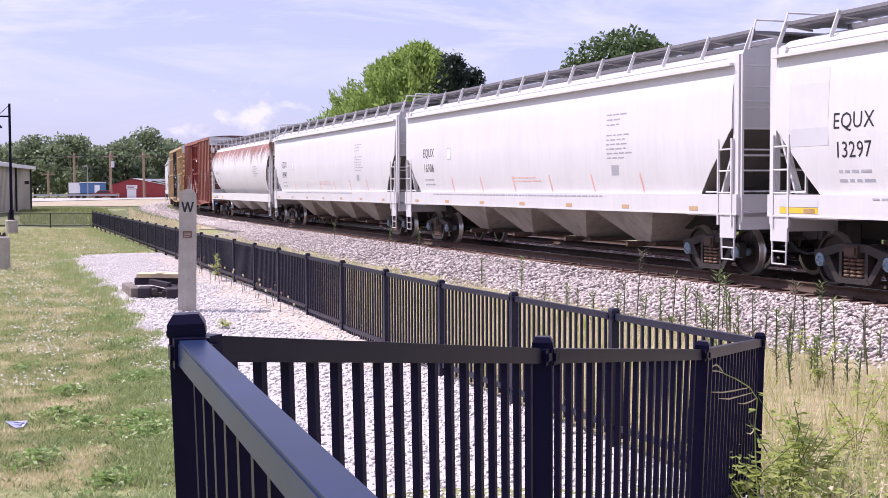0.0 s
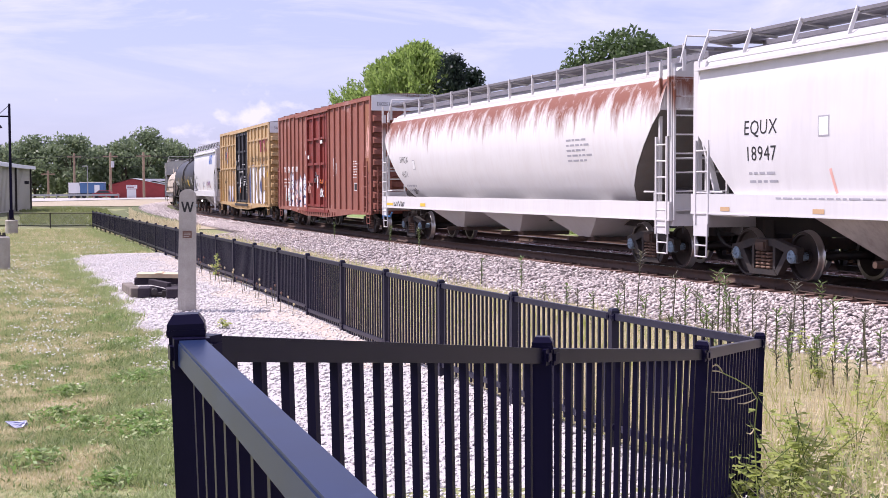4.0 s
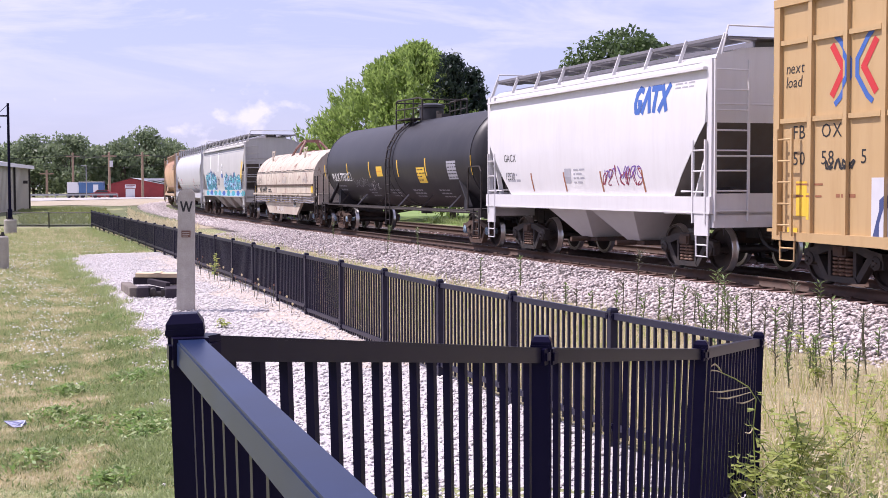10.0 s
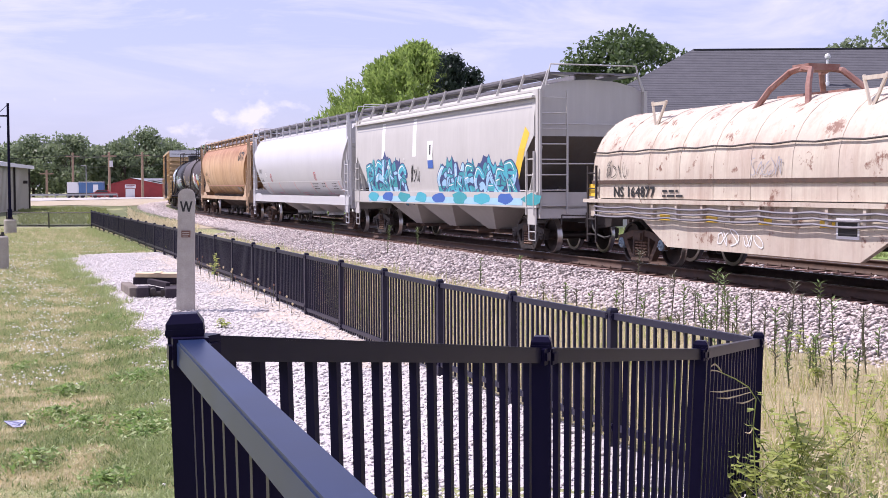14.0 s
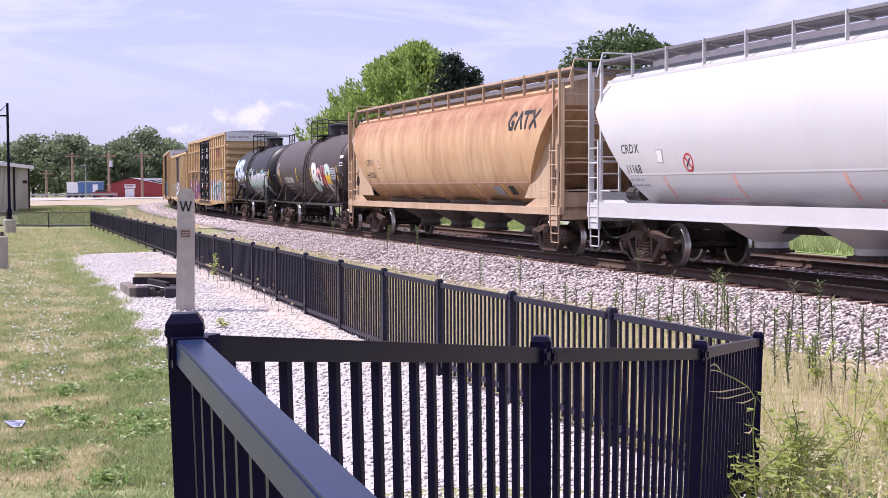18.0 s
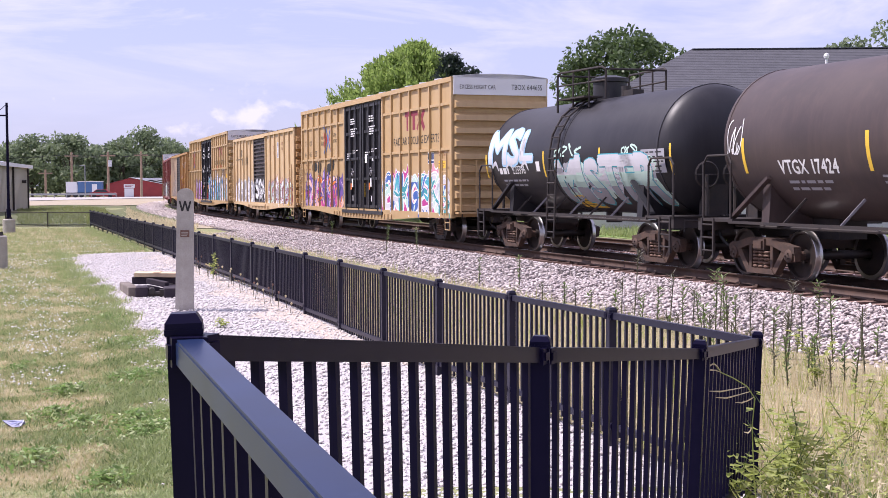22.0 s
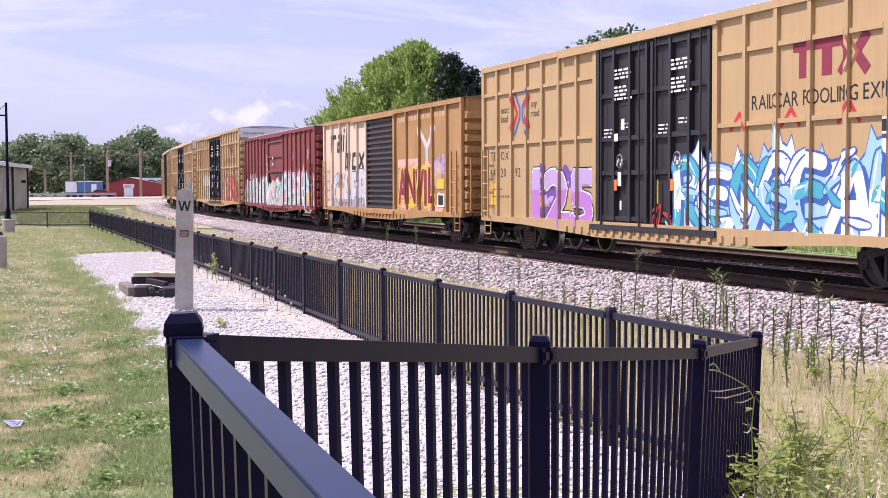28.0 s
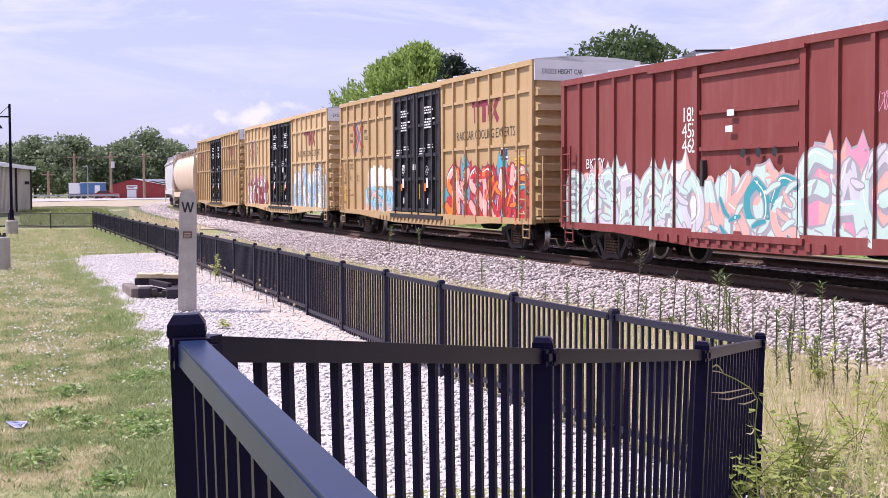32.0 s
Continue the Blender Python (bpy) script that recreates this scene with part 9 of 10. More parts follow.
def clouds_blue(d, h):
    for i in range(26):
        rr = random.Random(i)
        d.blob(-h + 3.3 + rr.random() * 2.8, rr.uniform(0.9, 2.1), rr.uniform(.2, .45), rr.uniform(.15, .3), rr.choice(["orange", "brown"]) if i < 6 else rr.choice(["purple", "lilac"]), rr, 11, 0.004 + 0.001 * (i > 5), 0.15)
    d.tag("125", -h + 3.45, -h + 6.95, 0.72, 2.15, ["black"], "black", 3, 0.17)
    d.tag("125", -h + 3.45, -h + 6.95, 0.72, 2.15, [("orchid", "orchid", "lilac")], "white", 3, 0.14, 0.013, 0.72)
    for k in range(3):
        d.stroke((3.0 + k * 1.6, 2.75), (3.3 + k * 1.6, 3.05), 0.08, "red")
        d.stroke((3.3 + k * 1.6, 3.05), (3.55 + k * 1.6, 2.75), 0.08, "red")
    d.scribble(0.1, 0.8, 2.3, 0.6, "red", 5, 16, 0.05)


boxcar("yellow high-cube boxcar with black double doors and blue spray letters", 125.5, 144.45, C_YELLOW, 4.97, 0.76, 0.07, 7, DD, C_DOORBLACK, "plug", (4.2, 2.85), C_ROOFWHITE, True,
       pooled("642092", "TBOX", 8, spray_right(121, ["sky", "white"], ["sky", "white", "cyan"], "blue", 1.0, 9.0, 2.45, 0, extra=clouds_blue), 2.45), a=7.25)


def put_railcar_orange(d, h, sill, eave):
    # a large two-row sign in slanting black shapes
    def sh(x, z, *pts):
        for p, q in zip(pts, pts[1:]):
            d.stroke((x + p[0] + 0.16 * p[1], z + p[1]), (x + q[0] + 0.16 * q[1], z + q[1]), 0.17, "black")
    sh(-6.8, 3.12, (0, 0), (0, 0.55), (0.4, 0.55))
    sh(-6.05, 3.12, (0.55, 0), (0, 0), (0, 0.28), (0.55, 0.28))
    sh(-6.05, 3.12, (0.05, 0.55), (0.55, 0.55), (0.55, 0))
    sh(-5.2, 3.12, (0, 0), (0, 0.55))
    sh(-5.2, 3.12, (0.02, 0.72), (0.02, 0.8))
    sh(-4.8, 3.12, (0, 0), (0, 0.8))
    sh(-4.9, 2.42, (0, 0.75), (0, 0), (0.55, 0), (0.55, 0.5), (0, 0.5))
    sh(-3.9, 2.42, (0, 0), (0.55, 0), (0.55, 0.5), (0, 0.5), (0, 0))
    sh(-3.0, 2.42, (0, 0), (0.55, 0.5))
    sh(-3.0, 2.42, (0, 0.5), (0.55, 0))
    d.tag("CAFR", -6.75, -1.85, 0.66, 2.35, [("grey", "pale", "pale")], "navy", 6, 0.12, 0.008, 0.72)
    for i in range(14):
        d.blob(-h + 1.3 + 0.33 * i, 0.95, 0.2, 0.14, "grey", random.Random(i), 8, 0.005, 0.2)
    d.text("37528", -h + 2.0, 1.68, 0.22, "brown", 0.3, lift=0.018)
    d.text("PBOX", -h + 2.0, 2.02, 0.22, "brown", 0.6, lift=0.018)
    for i in range(30):
        rr = random.Random(i)
        d.blob(1.7 + rr.random() * 4.3, rr.uniform(0.95, 2.4), rr.uniform(.2, .5), rr.uniform(.15, .35), rr.choice(["salmon", "tan", "yellow"]), rr, 11, 0.004, 0.3)
    d.tag("ANVIL", 1.85, 5.5, 1.12, 2.35, ["wine"], "yellow", 3, 0.14, 0.01, 0.4)
    d.scribble(h - 2.6, 2.1, 1.1, 0.7, "lilac", 8, 16, 0.06)
    d.rect(4.62, 4.86, 2.5, 3.05, "sky")
    d.stroke((4.68, 3.0), (4.05, 3.5), 0.2, "pale")
    d.stroke((4.82, 3.0), (5.45, 3.55), 0.2, "pale")
    d.stroke((4.6, 2.9), (3.95, 3.4), 0.08, "orange")
    d.rect(1.75, 4.1, 2.35, 2.62, "salmon", 0.003)
    d.rect(h - 2.3, h - 1.65, 1.1, 1.5, "white", 0.018)
    d.rect(h - 2.2, h - 1.75, 1.15, 1.45, "black", 0.02)
    d.rect(h - 2.3, h - 1.7, 1.65, 1.95, "yellow", 0.018)
    d.bars(1.7, 3.85, 5.6, 1, "tan", 0.18, 0.1, 4)
    d.bars(-1.4, 0.9, 6.5, 2, "brown", 0.06, 0.11, 5)


boxcar("weathered orange and bleached cream boxcar with a charcoal ribbed door", 146.0, 162.1, C_ORANGE, 4.30, 0.80, 0.08, 5, ((-1.84, 1.38),), C_DOORGREY, "ribbed", (), C_ROOFDARK, False, put_railcar_orange, paint_front=C_CREAM, end_paint=C_ORANGE)


def put_maroon(d, h, sill, eave):
    d.graffiti(-h + 0.1, -1.5, 0.66, 2.25, 141, ["mint", "white", "salmon"], ["mint", "mint", "pale"], "grey", 7, "white")
    d.graffiti(-1.6, 1.5, 0.66, 2.1, 142, ["mint", "salmon"], ["salmon", "mint", "teal"], "grey", 4)
    d.graffiti(1.3, h - 0.3, 0.68, 2.5, 143, ["pink", "salmon"], ["mint", "mint", "pale", "mint"], "grey", 7, "white")
    d.text("BK TY", -h + 1.3, 2.15, 0.24, "white", 0.1, lift=0.018)
    d.text("153099", -h + 1.3, 1.8, 0.24, "white", 0.06, lift=0.018)
    d.text("182", -2.5, 3.02, 0.3, "white", 0.06)
    d.text("456", -2.5, 2.7, 0.3, "white", 0.06)
    d.text("462", -2.5, 2.4, 0.3, "white", 0.06)
    for x, z in ((-0.75, 3.05), (-0.8, 2.75)):
        d.rect(x, x + 0.24, z, z + 0.12, "white")
    for x in (-0.2, 0.3, 0.8):
        d.blob(x, 2.35, 0.1, 0.1, "black", random.Random(3), 5)
    d.scribble(h - 1.6, 2.9, 0.6, 0.7, "white", 7, 14, 0.03)
    d.scribble(h - 4.6, 2.9, 0.7, 0.5, "pink", 8, 10, 0.02)
    d.rect(h - 2.6, h - 2.2, 1.2, 1.7, "white", 0.018)
    d.rect(h - 2.5, h - 2.3, 1.3, 1.6, "navy", 0.02)
    d.rect(h - 1.7, h - 1.2, 1.1, 1.45, "yellow", 0.018)


boxcar("maroon boxcar with a panelled door and mint and pink spray paint", 163.6, 179.8, C_MAROON, 4.28, 0.74, 0.06, 7, ((-1.84, 1.5),), C_MAROON, "panel", (), C_ROOFWHITE, False, put_maroon)


def tags_a(d, h):
    d.graffiti(-h + 3.9, -2.5, 1.75, 2.45, 153, ["white"], ["white"], "white", 5)


boxcar("yellow high-cube boxcar with black doors and red spray paint", 181.5, 200.3, C_YELLOW, 4.97, 0.76, 0.07, 7, DD, C_DOORBLACK, "plug", (4.2, 2.85), C_ROOFWHITE, True,
       pooled("644102", "TBOX", 11, spray_right(151, ["cyan", "red"], ["red", "salmon", "orange"], "wine", 2.6, 9.0, 2.5, 152, ["sky"], ["sky", "salmon"], "cyan", 3.4, 6.9, 1.8, tags_a), 2.45), a=7.25)
boxcar("sun-faded yellow high-cube boxcar with black double doors and pale spray paint", 202.3, 221.0, C_FADED, 4.97, 0.76, 0.07, 7, DD, C_DOORBLACK, "plug", (4.2, 2.85), C_ROOFWHITE, True,
       pooled("640518", "TBOX", 13, spray_right(161, ["white", "sky"], ["white", "sky"], "grey", 2.6, 9.0, 2.6, 162, ["pink", "white"], ["wine", "white"], "wine", 1.0, 6.0, 2.4), 2.45), a=7.25)
boxcar("yellow boxcar with black double doors", 222.9, 241.6, C_YELLOW, 4.97, 0.76, 0.07, 7, DD, C_DOORBLACK, "plug", (4.2, 2.85), C_ROOFWHITE, True, pooled("641377", "TBOX", 14, lambda d, h: None, 2.45), a=7.25)
hopper("rust-stained cream covered hopper railcar", 243.3, 262.6, C_CREAM, "round", 3, caps="steel")
hopper("white covered hopper railcar", 263.2, 282.6, C_WHITE, "flat", 3, caps="steel")
hopper("grey covered hopper railcar", 283.2, 302.6, C_GREY, "flat", 3, caps="steel")

# ---------------------------------------------------------------- motion of the train
SPEED, GAIN = 9.9348, 0.010757


def travelled(t):
    """How far the train has come since 16 s."""
    return SPEED * (t - 16) + GAIN * (t - 16) ** 2 / 2


def car_pose(centre, a, t):
    s = centre - travelled(t)
    fx, fy, fh = track(s - a)
    bx, by, bh = track(s + a)
    yaw = math.atan2(fy - by, fx - bx)
    return Matrix.Translation(((fx + bx) / 2, (fy + by) / 2, RAIL_Z)) @ Matrix.Rotation(yaw, 4, "Z"), yaw, fh, bh


def motions():
    steps = [k * 0.5 for k in range(65)]
    yaws = {}
    for car, centre, a in CARS:
        walk(car, [(t, car_pose(centre, a, t)[0]) for t in steps])
    centres = {car: (c, a) for car, c, a in CARS}
    for t_ob, car, x in TRUCKS:
        c, a = centres[car]
        rows = []
        for t in steps[::2]:
            _, yaw, fh, bh = car_pose(c, a, t)
            turn = ((fh if x > 0 else bh) + math.pi - yaw + math.pi) % (2 * math.pi) - math.pi
            rows.append((t, Matrix.Translation((x, 0, 0)) @ Matrix.Rotation(turn, 4, "Z")))
        walk(t_ob, rows)
    spins = [(k / 15, (travelled(k / 15) / WHEEL_R) % (2 * math.pi)) for k in range(481)]
    turns = [(t, Matrix.Rotation(q, 4, "Y")) for t, q in spins]
    for w, dx in WHEELSETS:
        hub = Matrix.Translation((dx, 0, WHEEL_R))
        walk(w, [(t, hub @ m) for t, m in turns])

# ---------------------------------------------------------------- grass and weeds


def blades(name, x, y, z, height, lean, width, m, label, per=4, kind="stuff"):
    """Tufts of single-triangle blades, each bent its own way."""
    n = len(x)
    k = n * per
    bx, by, bz, hh = (np.repeat(q, per) for q in (x, y, z, height))
    bx, by = bx + rng.normal(0, 0.02, k), by + rng.normal(0, 0.02, k)
    hh = hh * rng.uniform(0.5, 1.2, k)
    a, l = rng.uniform(0, 2 * np.pi, k), rng.normal(0, lean, k) * hh
    tipx, tipy = bx + np.cos(a) * l, by + np.sin(a) * l
    w = width * rng.uniform(0.6, 1.4, k)
    c = rng.uniform(0, 2 * np.pi, k)
    wx, wy = np.cos(c) * w, np.sin(c) * w
    v = np.stack([np.stack([bx - wx, by - wy, bz - 0.01], -1), np.stack([bx + wx, by + wy, bz - 0.01], -1), np.stack([tipx, tipy, bz + hh], -1)], 1).reshape(-1, 3)
    return tagged(new(name, quick(name, v, np.arange(3 * k).reshape(k, 3), m)), label, kind=kind)


def patchy(x, y, scale=0.9, off=0.0):
    """Uneven patches, about -1 to 1."""
    return np.array([noise.noise((a * scale, b * scale, off)) + 0.6 * noise.noise((a * scale * 2.7, b * scale * 2.7, off + 9)) for a, b in zip(x.tolist(), y.tolist())]) * 1.6


def edge_of_gravel(x, y):
    s = (x - X0) * math.cos(TH0) + (y - Y0) * math.sin(TH0)
    u = -(x - X0) * math.sin(TH0) + (y - Y0) * math.cos(TH0)
    e = np.interp(s, *LAWN_EDGE) + 0.12 * np.sin(s * 3.1)
    return s, u, np.where(s > 25.3, 10.6, e)


n = 150000
d = 6.5 * (52 / 6.5) ** rng.uniform(0, 1, n)
r = rng.uniform(-0.37, -0.12, n)
x, y = r * d, d
s, u, e = edge_of_gravel(x, y)
ok = u > e - 0.1 * rng.random(n)
x, y, d, u, e = x[ok], y[ok], d[ok], u[ok], e[ok]
z = ground_z(x, y)
pt = patchy(x, y, 1.3) + 0.8 * patchy(x, y, 3.7, 1.0)
lush = np.clip(1 - (u - e) / 0.8, 0, 1) * (patchy(x, y, 2.2, 4.0) > -0.1)
pick = pt + lush * 1.5 + rng.normal(0, 0.55, len(x))
size = np.clip(0.014 + 0.0016 * d, 0.025, 0.08)
wide = float(0.0022 + 0.00030 * np.mean(d))
for name, sel, tall, m, label in (("lawn_grass", (pick > -0.3) & (pick < 0.75), 1.0, M_BLADE, "short sunburnt mown grass"),
                                  ("green_grass", pick >= 0.75, 1.35, M_GREENBLADE, "patches of greener uncut grass"),
                                  ("straw_grass", (pick <= -0.45) & (pick > -1.05), 0.9, M_STRAW, "dead straw patches in the lawn")):
    blades(name, x[sel], y[sel], z[sel], size[sel] * (tall + (lush[sel] * 1.0 if tall > 1.1 else 0)), 1.0, wide, m, label, 3)
# coarser tufts close by, some lush, some dead
for name, m, cnt, lo, label in (("coarse_green_tufts", M_GREENBLADE, 9000, 0.1, "coarse green tufts in the lawn"), ("coarse_dead_tufts", M_STRAW, 7000, -9, "dead straw tufts in the lawn"), ("shaded_tufts", M_WEEDDK, 2600, -0.2, "dark green tufts in the lawn")):
    td = 6.3 * (20 / 6.3) ** rng.uniform(0, 1, cnt)
    tx_, ty_ = rng.uniform(-0.37, -0.1, cnt) * td, td
    s, tu, te = edge_of_gravel(tx_, ty_)
    keep = (tu > te) & (patchy(tx_, ty_, 2.6, 3.0) > lo)
    tx_, ty_ = tx_[keep], ty_[keep]
    blades(name, tx_, ty_, ground_z(tx_, ty_), rng.uniform(0.02, 0.05, len(tx_)), 1.3, 0.0032, m, label, 5)
# low dark broad-leaved rosettes in the lawn
k = np.flatnonzero((pick > 0.5) & (rng.random(len(x)) < 0.085))
blades("lawn_rosettes", x[k], y[k], z[k], np.full(len(k), 0.045), 1.5, 0.011, M_WEEDDK, "dark green broad-leaved weeds in the lawn", 7)

# lush clumps where the lawn meets the gravel, and a few tufts in the lawn
CLUMPS = ((-4.73, 17.72, 0.16, 70, 0.12), (-4.3, 17.1, 0.1, 40, 0.1), (-3.83, 15.22, 0.13, 70, 0.13), (-3.4, 14.11, 0.13, 80, 0.13), (-3.11, 12.78, 0.12, 80, 0.12), (-2.96, 13.15, 0.1, 50, 0.12), (-3.45, 11.89, 0.09, 60, 0.1), (-2.62, 11.73, 0.08, 50, 0.11), (-2.81, 11.12, 0.1, 50, 0.08), (-2.3, 10.2, 0.09, 60, 0.1), (-2.1, 9.22, 0.09, 60, 0.09), (-3.22, 10.45, 0.09, 50, 0.07), (-2.94, 10.71, 0.08, 40, 0.07), (-2.83, 8.93, 0.08, 40, 0.06), (-2.17, 8.08, 0.07, 40, 0.06), (-2.91, 12.06, 0.12, 60, 0.1), (-3.55, 13.71, 0.1, 40, 0.09), (-4.55, 16.24, 0.12, 40, 0.08), (-3.97, 13.52, 0.12, 40, 0.07))
cx, cy, ch = [], [], []
for px, py, pr, pn, ph in CLUMPS:
    cx.append(px + rng.normal(0, pr, pn) * 1.0)
    cy.append(py + rng.normal(0, pr * 1.8, pn))
    ch.append(ph * rng.uniform(0.5, 1.1, pn))
x, y, h = np.concatenate(cx), np.concatenate(cy), np.concatenate(ch)
half = rng.random(len(x)) < 0.45
blades("lush_clumps", x[half], y[half], ground_z(x[half], y[half]), h[half], 0.9, 0.0065, M_GREENBLADE, "lush green grass clumps at the gravel edge", 5)
half = ~half
blades("lush_weeds", x[half], y[half], ground_z(x[half], y[half]), h[half] * 0.75, 1.2, 0.011, M_WEEDDK, "dark green leafy clumps at the gravel edge", 5)
# leafy weeds massed in the lawn, thickest towards the fence
WEED_PATCHES = ((-4.65, 17.69, 0.16, 420), (-3.75, 15.24, 0.16, 420), (-3.52, 11.91, 0.13, 420), (-3.02, 12.75, 0.24, 900), (-3.23, 10.67, 0.14, 380), (-2.30, 9.93, 0.20, 900), (-2.85, 8.92, 0.12, 300), (-2.18, 8.19, 0.14, 360), (-2.50, 10.44, 0.16, 500), (-4.40, 13.42, 0.12, 200), (-2.90, 10.24, 0.13, 320))
bx_, by_, bh_ = [], [], []
for px, py, pr, pn in WEED_PATCHES:
    q = np.abs(rng.normal(0, 1, pn))
    a = rng.uniform(0, 2 * np.pi, pn)
    bx_.append(px + pr * q * np.cos(a))
    by_.append(py + 1.7 * pr * q * np.sin(a))
    bh_.append(0.075 * np.clip(1.25 - 0.4 * q, 0.25, 1.2) * rng.uniform(0.2, 1.0, pn))
x, y, h = np.concatenate(bx_), np.concatenate(by_), np.concatenate(bh_)
a = rng.normal(0, 1, (len(x), 3)) * np.array([1, 1, 0.55])
a /= np.linalg.norm(a, axis=1)[:, None]
b = np.cross(a, rng.normal(0, 0.6, (len(x), 3)) + np.array([0, 0, 1]))
b /= np.linalg.norm(b, axis=1)[:, None] + 1e-6
q = 0.024 * rng.uniform(0.5, 1.5, (len(x), 1))
c = np.stack([x, y, ground_z(x, y) + 0.012 + h], -1)
v = np.stack([c - a * q, c + b * q * 0.38, c + a * q, c - b * q * 0.38], 1)
half = rng.random(len(x)) < 0.55
for name, sel, m, label in (("lawn_leaf_patches", half, M_LAWNLEAF, "bright leafy weed patches in the lawn"), ("dark_leaf_patches", ~half, M_GREENBLADE, "pale leafy weed patches in the lawn")):
    vv = v[sel].reshape(-1, 3)
    tagged(new(name, quick(name, vv, np.arange(len(vv)).reshape(-1, 4), m)), label, kind="stuff")
wrap = Geo()
r = random.Random(5)
wrap.add([(r.uniform(-.09, .09), r.uniform(-.06, .06), r.uniform(0.0, .06)) for k in range(14)], [(i, (i + 3) % 14, (i + 7) % 14) for i in range(14)] + [(i, (i + 2) % 14, (i + 5) % 14) for i in range(14)])
wx, wy = -3.43, 10.19
tagged(part("litter_wrapper", wrap, M_WRAP, at=pose(wx, wy, float(ground_z(wx, wy)) + 0.01)), "crumpled pale blue plastic wrapper lying on the lawn", "litter")

# white clover heads
n = 5200
d = rng.uniform(12, 40, n)
x, y = rng.uniform(-0.36, -0.2, n) * d, d
s, u, e = edge_of_gravel(x, y)
ok = (u > e - 0.15) & (patchy(x, y, 0.7, 2.0) + 1.2 * np.exp(-np.abs(u - e - 1.1)) > 0.75)
x, y = x[ok], y[ok]
scatter_stones("clover_flowers", np.stack([x, y, ground_z(x, y) + 0.055], -1), rng.uniform(0.008, 0.022, len(x)), M_PETAL, "small white clover heads in the lawn")

# bare earth in the lawn
g = Geo()
ex, ey = -3.22, 11.29
ring = [(ex + 0.55 * math.cos(a) * (1 + 0.25 * math.sin(3 * a)), ey + 0.5 * math.sin(a) * (1 + 0.2 * math.cos(2 * a))) for a in np.linspace(0, 2 * math.pi, 19)[:-1]]
g.add([(px, py, float(ground_z(px, py)) + 0.006) for px, py in ring] + [(ex, ey, float(ground_z(ex, ey)) + 0.006)], [(i, (i + 1) % 18, 18) for i in range(18)])
tagged(part("bare_patch", g, M_DRY), "bare dry earth patch in the lawn", kind="structure")

# the strip of dry grass between the ballast and the fence, and the rough ground past the corner
def strip(n, s0, s1, u0, u1, power=1.3):
    s = s0 + (s1 - s0) * rng.uniform(0, 1, n) ** power
    u = rng.uniform(u0, u1, n)
    return X0 + s * math.cos(TH0) - u * math.sin(TH0), Y0 + s * math.sin(TH0) + u * math.cos(TH0), s, u


v, f = [], []
ss = np.arange(-30, 47, 1.0)
for s in ss:
    for k, u in enumerate((5.6 + 0.4 * math.sin(s * 1.7), 7.2, 8.6, 10.35 + (6 if s < s_c - 1 else 0))):
        px, py = from_line(s, u)
        v.append((px, py, 0))
v = np.array(v)
v[:, 2] = ground_z(v[:, 0], v[:, 1]) + 0.02
v[::4, 2] = -0.05
f = [(k * 4 + i, k * 4 + i + 1, k * 4 + 5 + i, k * 4 + 4 + i) for k in range(len(ss) - 1) for i in range(3)]
tagged(new("rough_verge", quick("rough_verge", v, f, M_ROUGH, True)), "dry earth verge between ballast and fence", kind="structure")

x, y, s, u = strip(15000, -9, 46, 5.9, 10.3)
z = ground_z(x, y) + 0.02
dense = rng.random(len(x)) < np.interp(u, [5.6, 7.0, 10.3], [0.3, 1, 1])
x, y, z = x[dense], y[dense], z[dense]
blades("dry_grass", x, y, z, rng.uniform(0.12, 0.34, len(x)), 0.35, 0.0045, M_STRAW, "dry straw-coloured grass along the verge", 4)
x, y, s, u = strip(3500, -9, 40, 5.7, 10.3)
blades("verge_weeds", x, y, ground_z(x, y), rng.uniform(0.10, 0.38, len(x)), 0.4, 0.006, M_WEED, "green weeds among the dry grass", 5)
x, y, s, u = strip(8000, -11, -2.0, 6.2, 14, 1.0)
ok = (x > 0.238 * y + 0.12) & (y > 3)
x, y = x[ok], y[ok]
blades("tall_dry_grass", x, y, ground_z(x, y), 0.06 + 0.26 * rng.uniform(0, 1, len(x)) ** 1.6, 0.75, 0.006, M_STRAW, "tall dry grass gone to seed past the fence corner", 5)
x, y, s, u = strip(6000, -11, -1.0, 5.6, 13, 1.0)
ok = (x > 0.238 * y + 0.1) & (y > 3) & (patchy(x, y, 1.6, 1.0) > -0.25)
x, y = x[ok], y[ok]
blades("tall_green_weeds", x, y, ground_z(x, y), 0.05 + 0.25 * rng.uniform(0, 1, len(x)) ** 1.5, 0.9, 0.008, M_WEED, "green weeds among tall dry grass", 5)

x, y, s, u = strip(5200, -11, -1.5, 6.0, 13, 1.0)
ok = (x > 0.238 * y + 0.1) & (y > 3) & (patchy(x, y, 2.4, 6.0) > 0.05)
x, y = x[ok], y[ok]
blades("low_leafy_cover", x, y, ground_z(x, y) + 0.02, rng.uniform(0.04, 0.14, len(x)), 1.5, 0.014, M_WEEDDK, "low dark green leafy cover among dry grass", 5)


